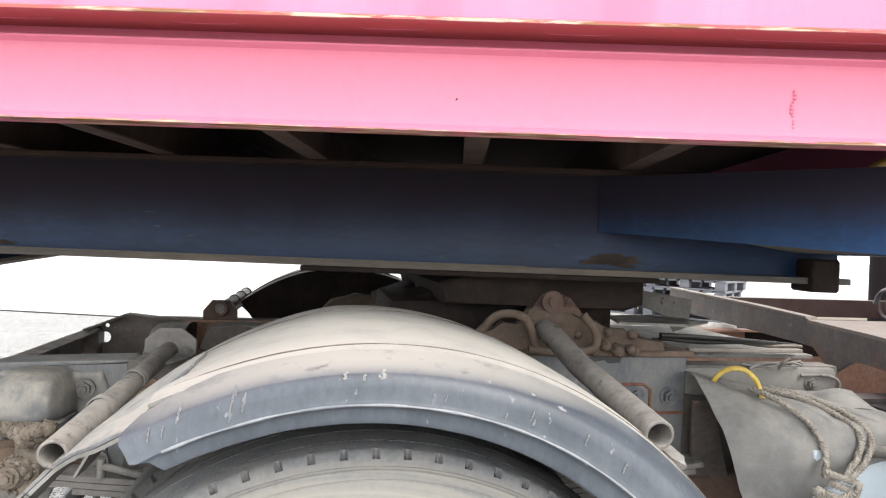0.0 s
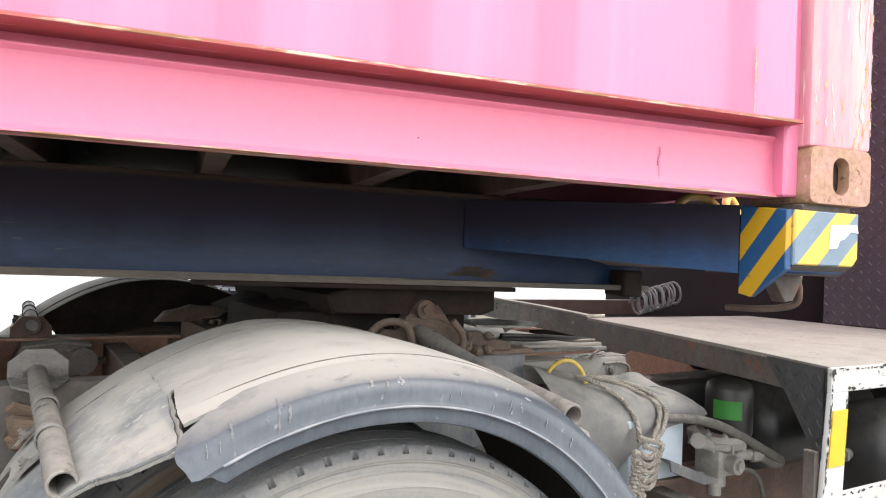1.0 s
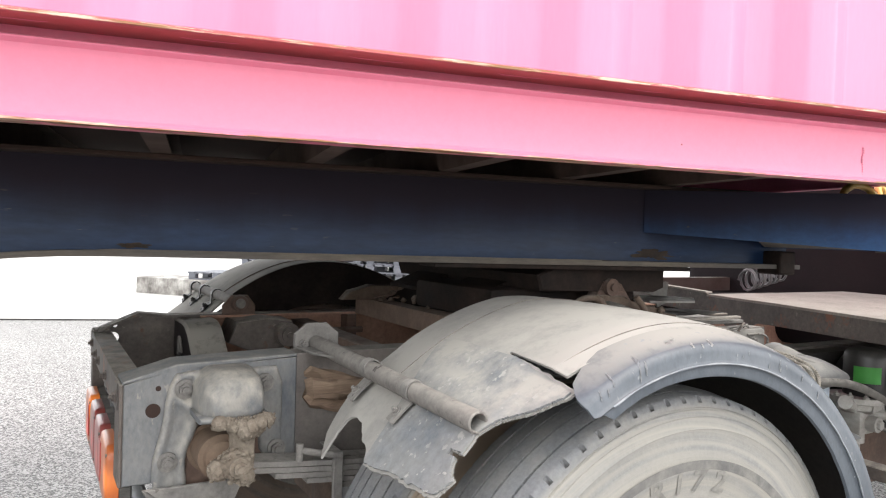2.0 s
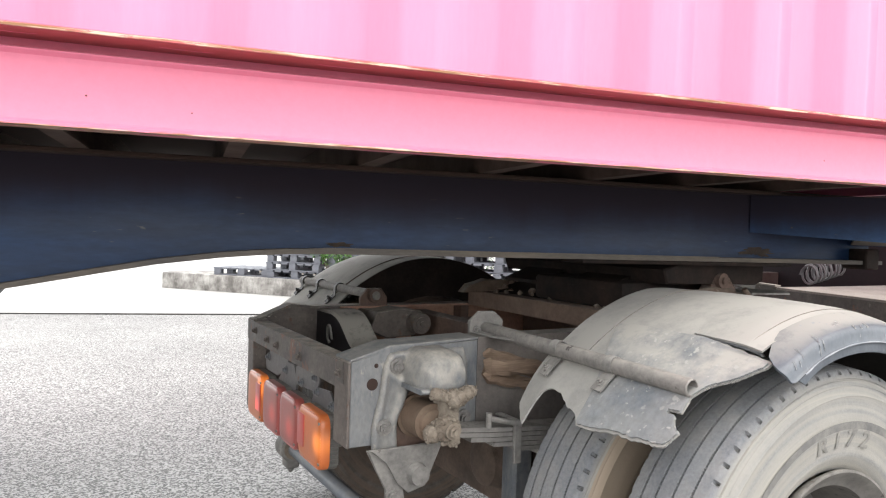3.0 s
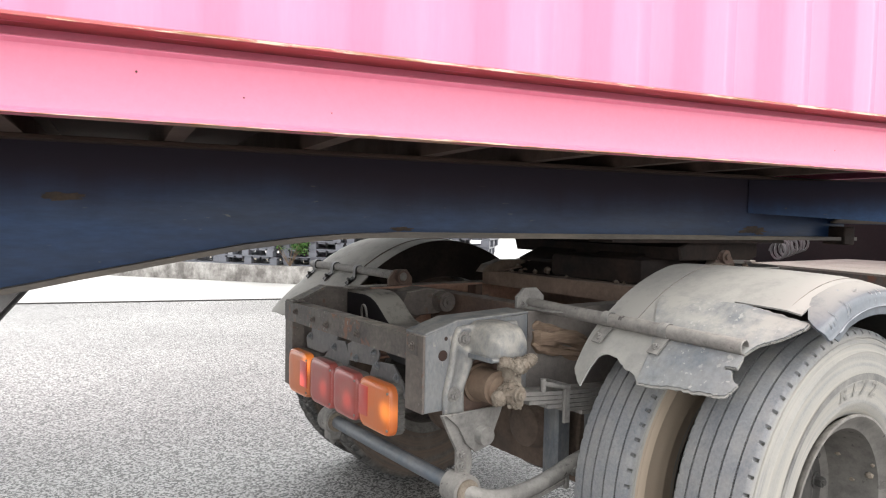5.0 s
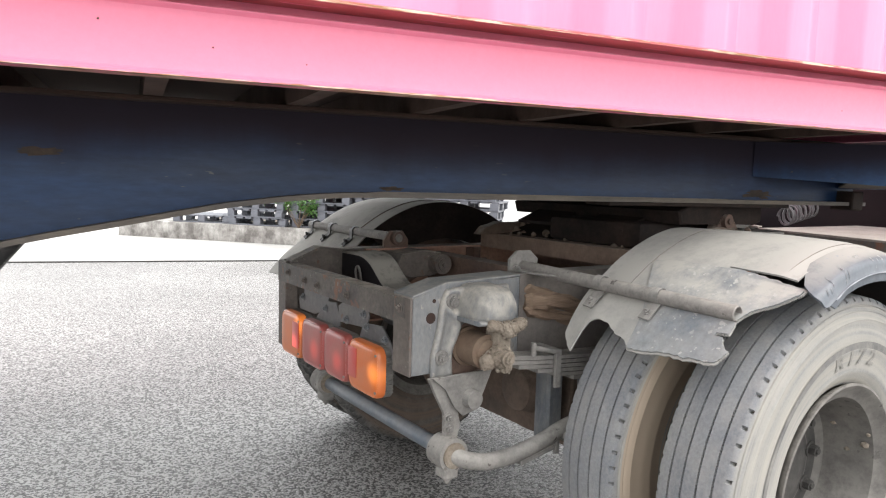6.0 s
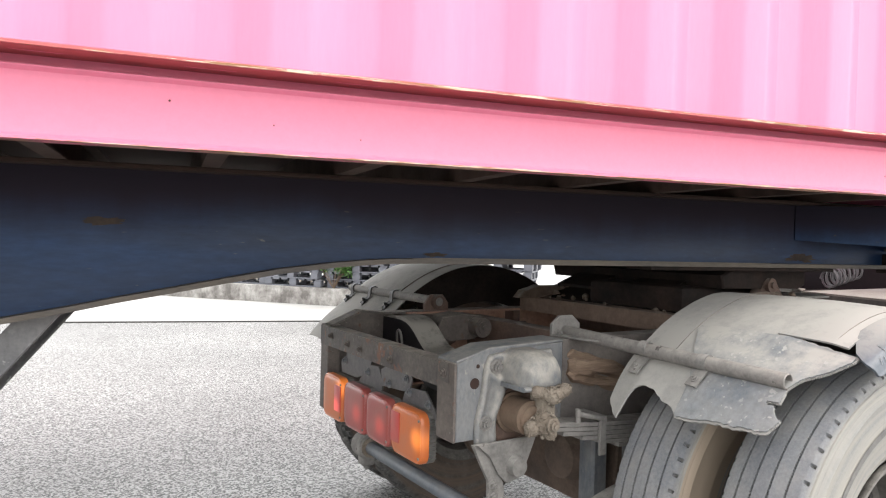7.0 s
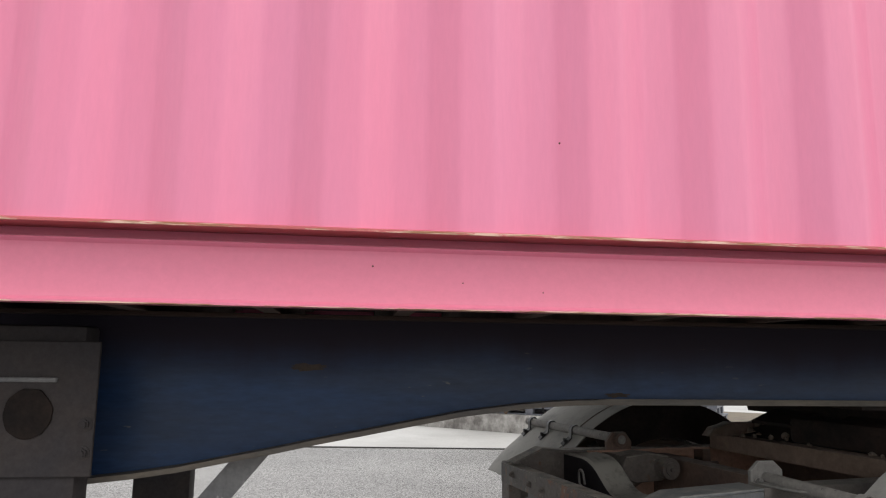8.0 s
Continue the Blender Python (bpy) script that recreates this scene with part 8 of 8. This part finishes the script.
# ---- beyond the yard: stained low wall, plastic pallets, plants ----
WALL = pose(-0.05, 12.585, 0, 0, 0, -39.8)        # along its face
bm = bmesh.new()
box(bm, -2.45, 26, 0.0, 0.9, -0.02, 0.335, 0.03, 2)
low_wall = part("low_wall", bm, M_KERBWALL, None, "low concrete planter wall with black stains", 35, "structure")
low_wall.matrix_basis = WALL

M_PALLET = material("grey_plastic_pallet", (0.10, 0.107, 0.125), 0.6, second=(0.14, 0.147, 0.165), scale=3, grain=0.08, bump=0.05)


def pallet():
    p = thing("plastic_pallet", "grey plastic pallet stacked behind the low wall", "pallet", "pallet stack")
    for x in frange(-0.55, 0.55, 6):
        bm = bmesh.new()
        box(bm, x - 0.07, x + 0.07, -0.5, 0.5, 0.118, 0.15, 0.004)
        part("deck_board", bm, M_PALLET, p, "", 30)
    for y in (-0.44, 0.0, 0.44):
        bm = bmesh.new()
        box(bm, -0.6, 0.6, y - 0.06, y + 0.06, 0.0, 0.022, 0.003)
        part("runner", bm, M_PALLET, p, "", 30)
        for x in (-0.53, 0.0, 0.53):
            bm = bmesh.new()
            box(bm, x - 0.075, x + 0.075, y - 0.06, y + 0.06, 0.0222, 0.1178, 0.006)
            part("block", bm, M_PALLET, p, "", 30)
    return p


first = pallet()
first.matrix_basis = WALL @ pose(-0.66, 0.62, 0.336, 0, 0, 4)
stacks = [(-0.66, 0.62, 1, 4), (0.60, 0.60, 6, -2), (1.88, 0.66, 7, 2), (3.2, 0.62, 8, -2), (4.55, 0.66, 8, 3)]
for x, y, n, r in stacks:
    for i in range(n):
        if x == -0.66 and i == 0:
            continue
        copy_thing(first, WALL @ pose(x + rng.uniform(-0.04, 0.04), y + rng.uniform(-0.03, 0.03), 0.336 + 0.1512 * i, 0, 0, r + rng.uniform(-2, 2)))
bm = bmesh.new()
box(bm, -1.5, 26, 0.95, 4.0, -0.02, 0.32)
bed = part("planting_bed", bm, material("dark_soil", (0.10, 0.085, 0.06), 0.95, second=(0.15, 0.12, 0.08), scale=5, grain=0.3), None, "dark soil bed behind the low wall", 0, "structure")
bed.matrix_basis = WALL


def leaf_material(name, c1, c2):
    m = material(name, c1, 0.5, second=c2, amount=0.6, scale=8, grain=0.15, bump=0.0)
    b = m.node_tree.nodes["Principled BSDF"]
    b.inputs["Subsurface Weight"].default_value = 0.0
    return m


M_LEAF = leaf_material("green_leaf", (0.055, 0.14, 0.03), (0.10, 0.22, 0.05))
M_TWIG = material("brown_twig", (0.10, 0.07, 0.045), 0.9, second=(0.14, 0.10, 0.07), scale=20, grain=0.2)


def shrub(seed, size, leaves, label):
    """Stems that branch, with many small leaves."""
    g = random.Random(seed)
    s = thing("shrub", label, "shrub", "shrubs by the wall")
    tips = []
    for i in range(9):
        bm = bmesh.new()
        a, lean = g.uniform(0, 6.28), g.uniform(0.15, 0.75)
        top = Vector((math.cos(a) * lean * size, math.sin(a) * lean * size, size * g.uniform(0.6, 1.0)))
        mid = top * 0.5 + Vector((g.uniform(-0.06, 0.06), g.uniform(-0.06, 0.06), 0.08 * size))
        sweep(bm, [(0, 0, 0), mid, top], lambda f: 0.010 * (1.1 - f), 6, 5)
        for j in range(3):
            b0 = mid.lerp(top, g.uniform(0.1, 0.9))
            tip = b0 + Vector((g.gauss(0, 0.16), g.gauss(0, 0.16), g.uniform(0.02, 0.2))) * size
            sweep(bm, [b0, b0.lerp(tip, 0.5) + Vector((0, 0, 0.02)), tip], 0.004, 5, 3)
            tips.append((b0, tip))
        tips.append((mid, top))
        part("stem", bm, M_TWIG, s, "", 50)
    bm = bmesh.new()
    for k in range(leaves):
        p, q = g.choice(tips)
        c = p.lerp(q, g.uniform(0.2, 1.08)) + Vector((g.gauss(0, 0.05), g.gauss(0, 0.05), g.gauss(0, 0.04))) * size
        L = g.uniform(0.03, 0.06)
        d = Vector((g.gauss(0, 1), g.gauss(0, 1), g.gauss(0.1, 0.6))).normalized()
        w = d.cross(Vector((g.gauss(0, 0.3), g.gauss(0, 0.3), 1))).normalized()
        u = w.cross(d) * 0.006
        v = [bm.verts.new(c), bm.verts.new(c + d * L * 0.45 + w * L * 0.28 + u), bm.verts.new(c + d * L), bm.verts.new(c + d * L * 0.45 - w * L * 0.28 + u)]
        bm.faces.new((v[0], v[1], v[2]))
        bm.faces.new((v[0], v[2], v[3]))
    part("foliage", bm, M_LEAF, s, "small bright green leaves", 0, "stuff")
    return s


first_shrub = shrub(3, 0.55, 1500, "leafy green shrub growing beside the pallets")
first_shrub.matrix_basis = WALL @ pose(1.50, 0.06, 0.33, 0, 0, 0)
for x, y, k, r in ((-0.06, 1.15, 0.75, 80), (2.5, 1.25, 1.0, 130), (3.9, 1.3, 0.9, 200)):
    ob = copy_thing(first_shrub, WALL @ pose(x, y, 0.325, 0, 0, r))
    ob.scale = (k, k, k)
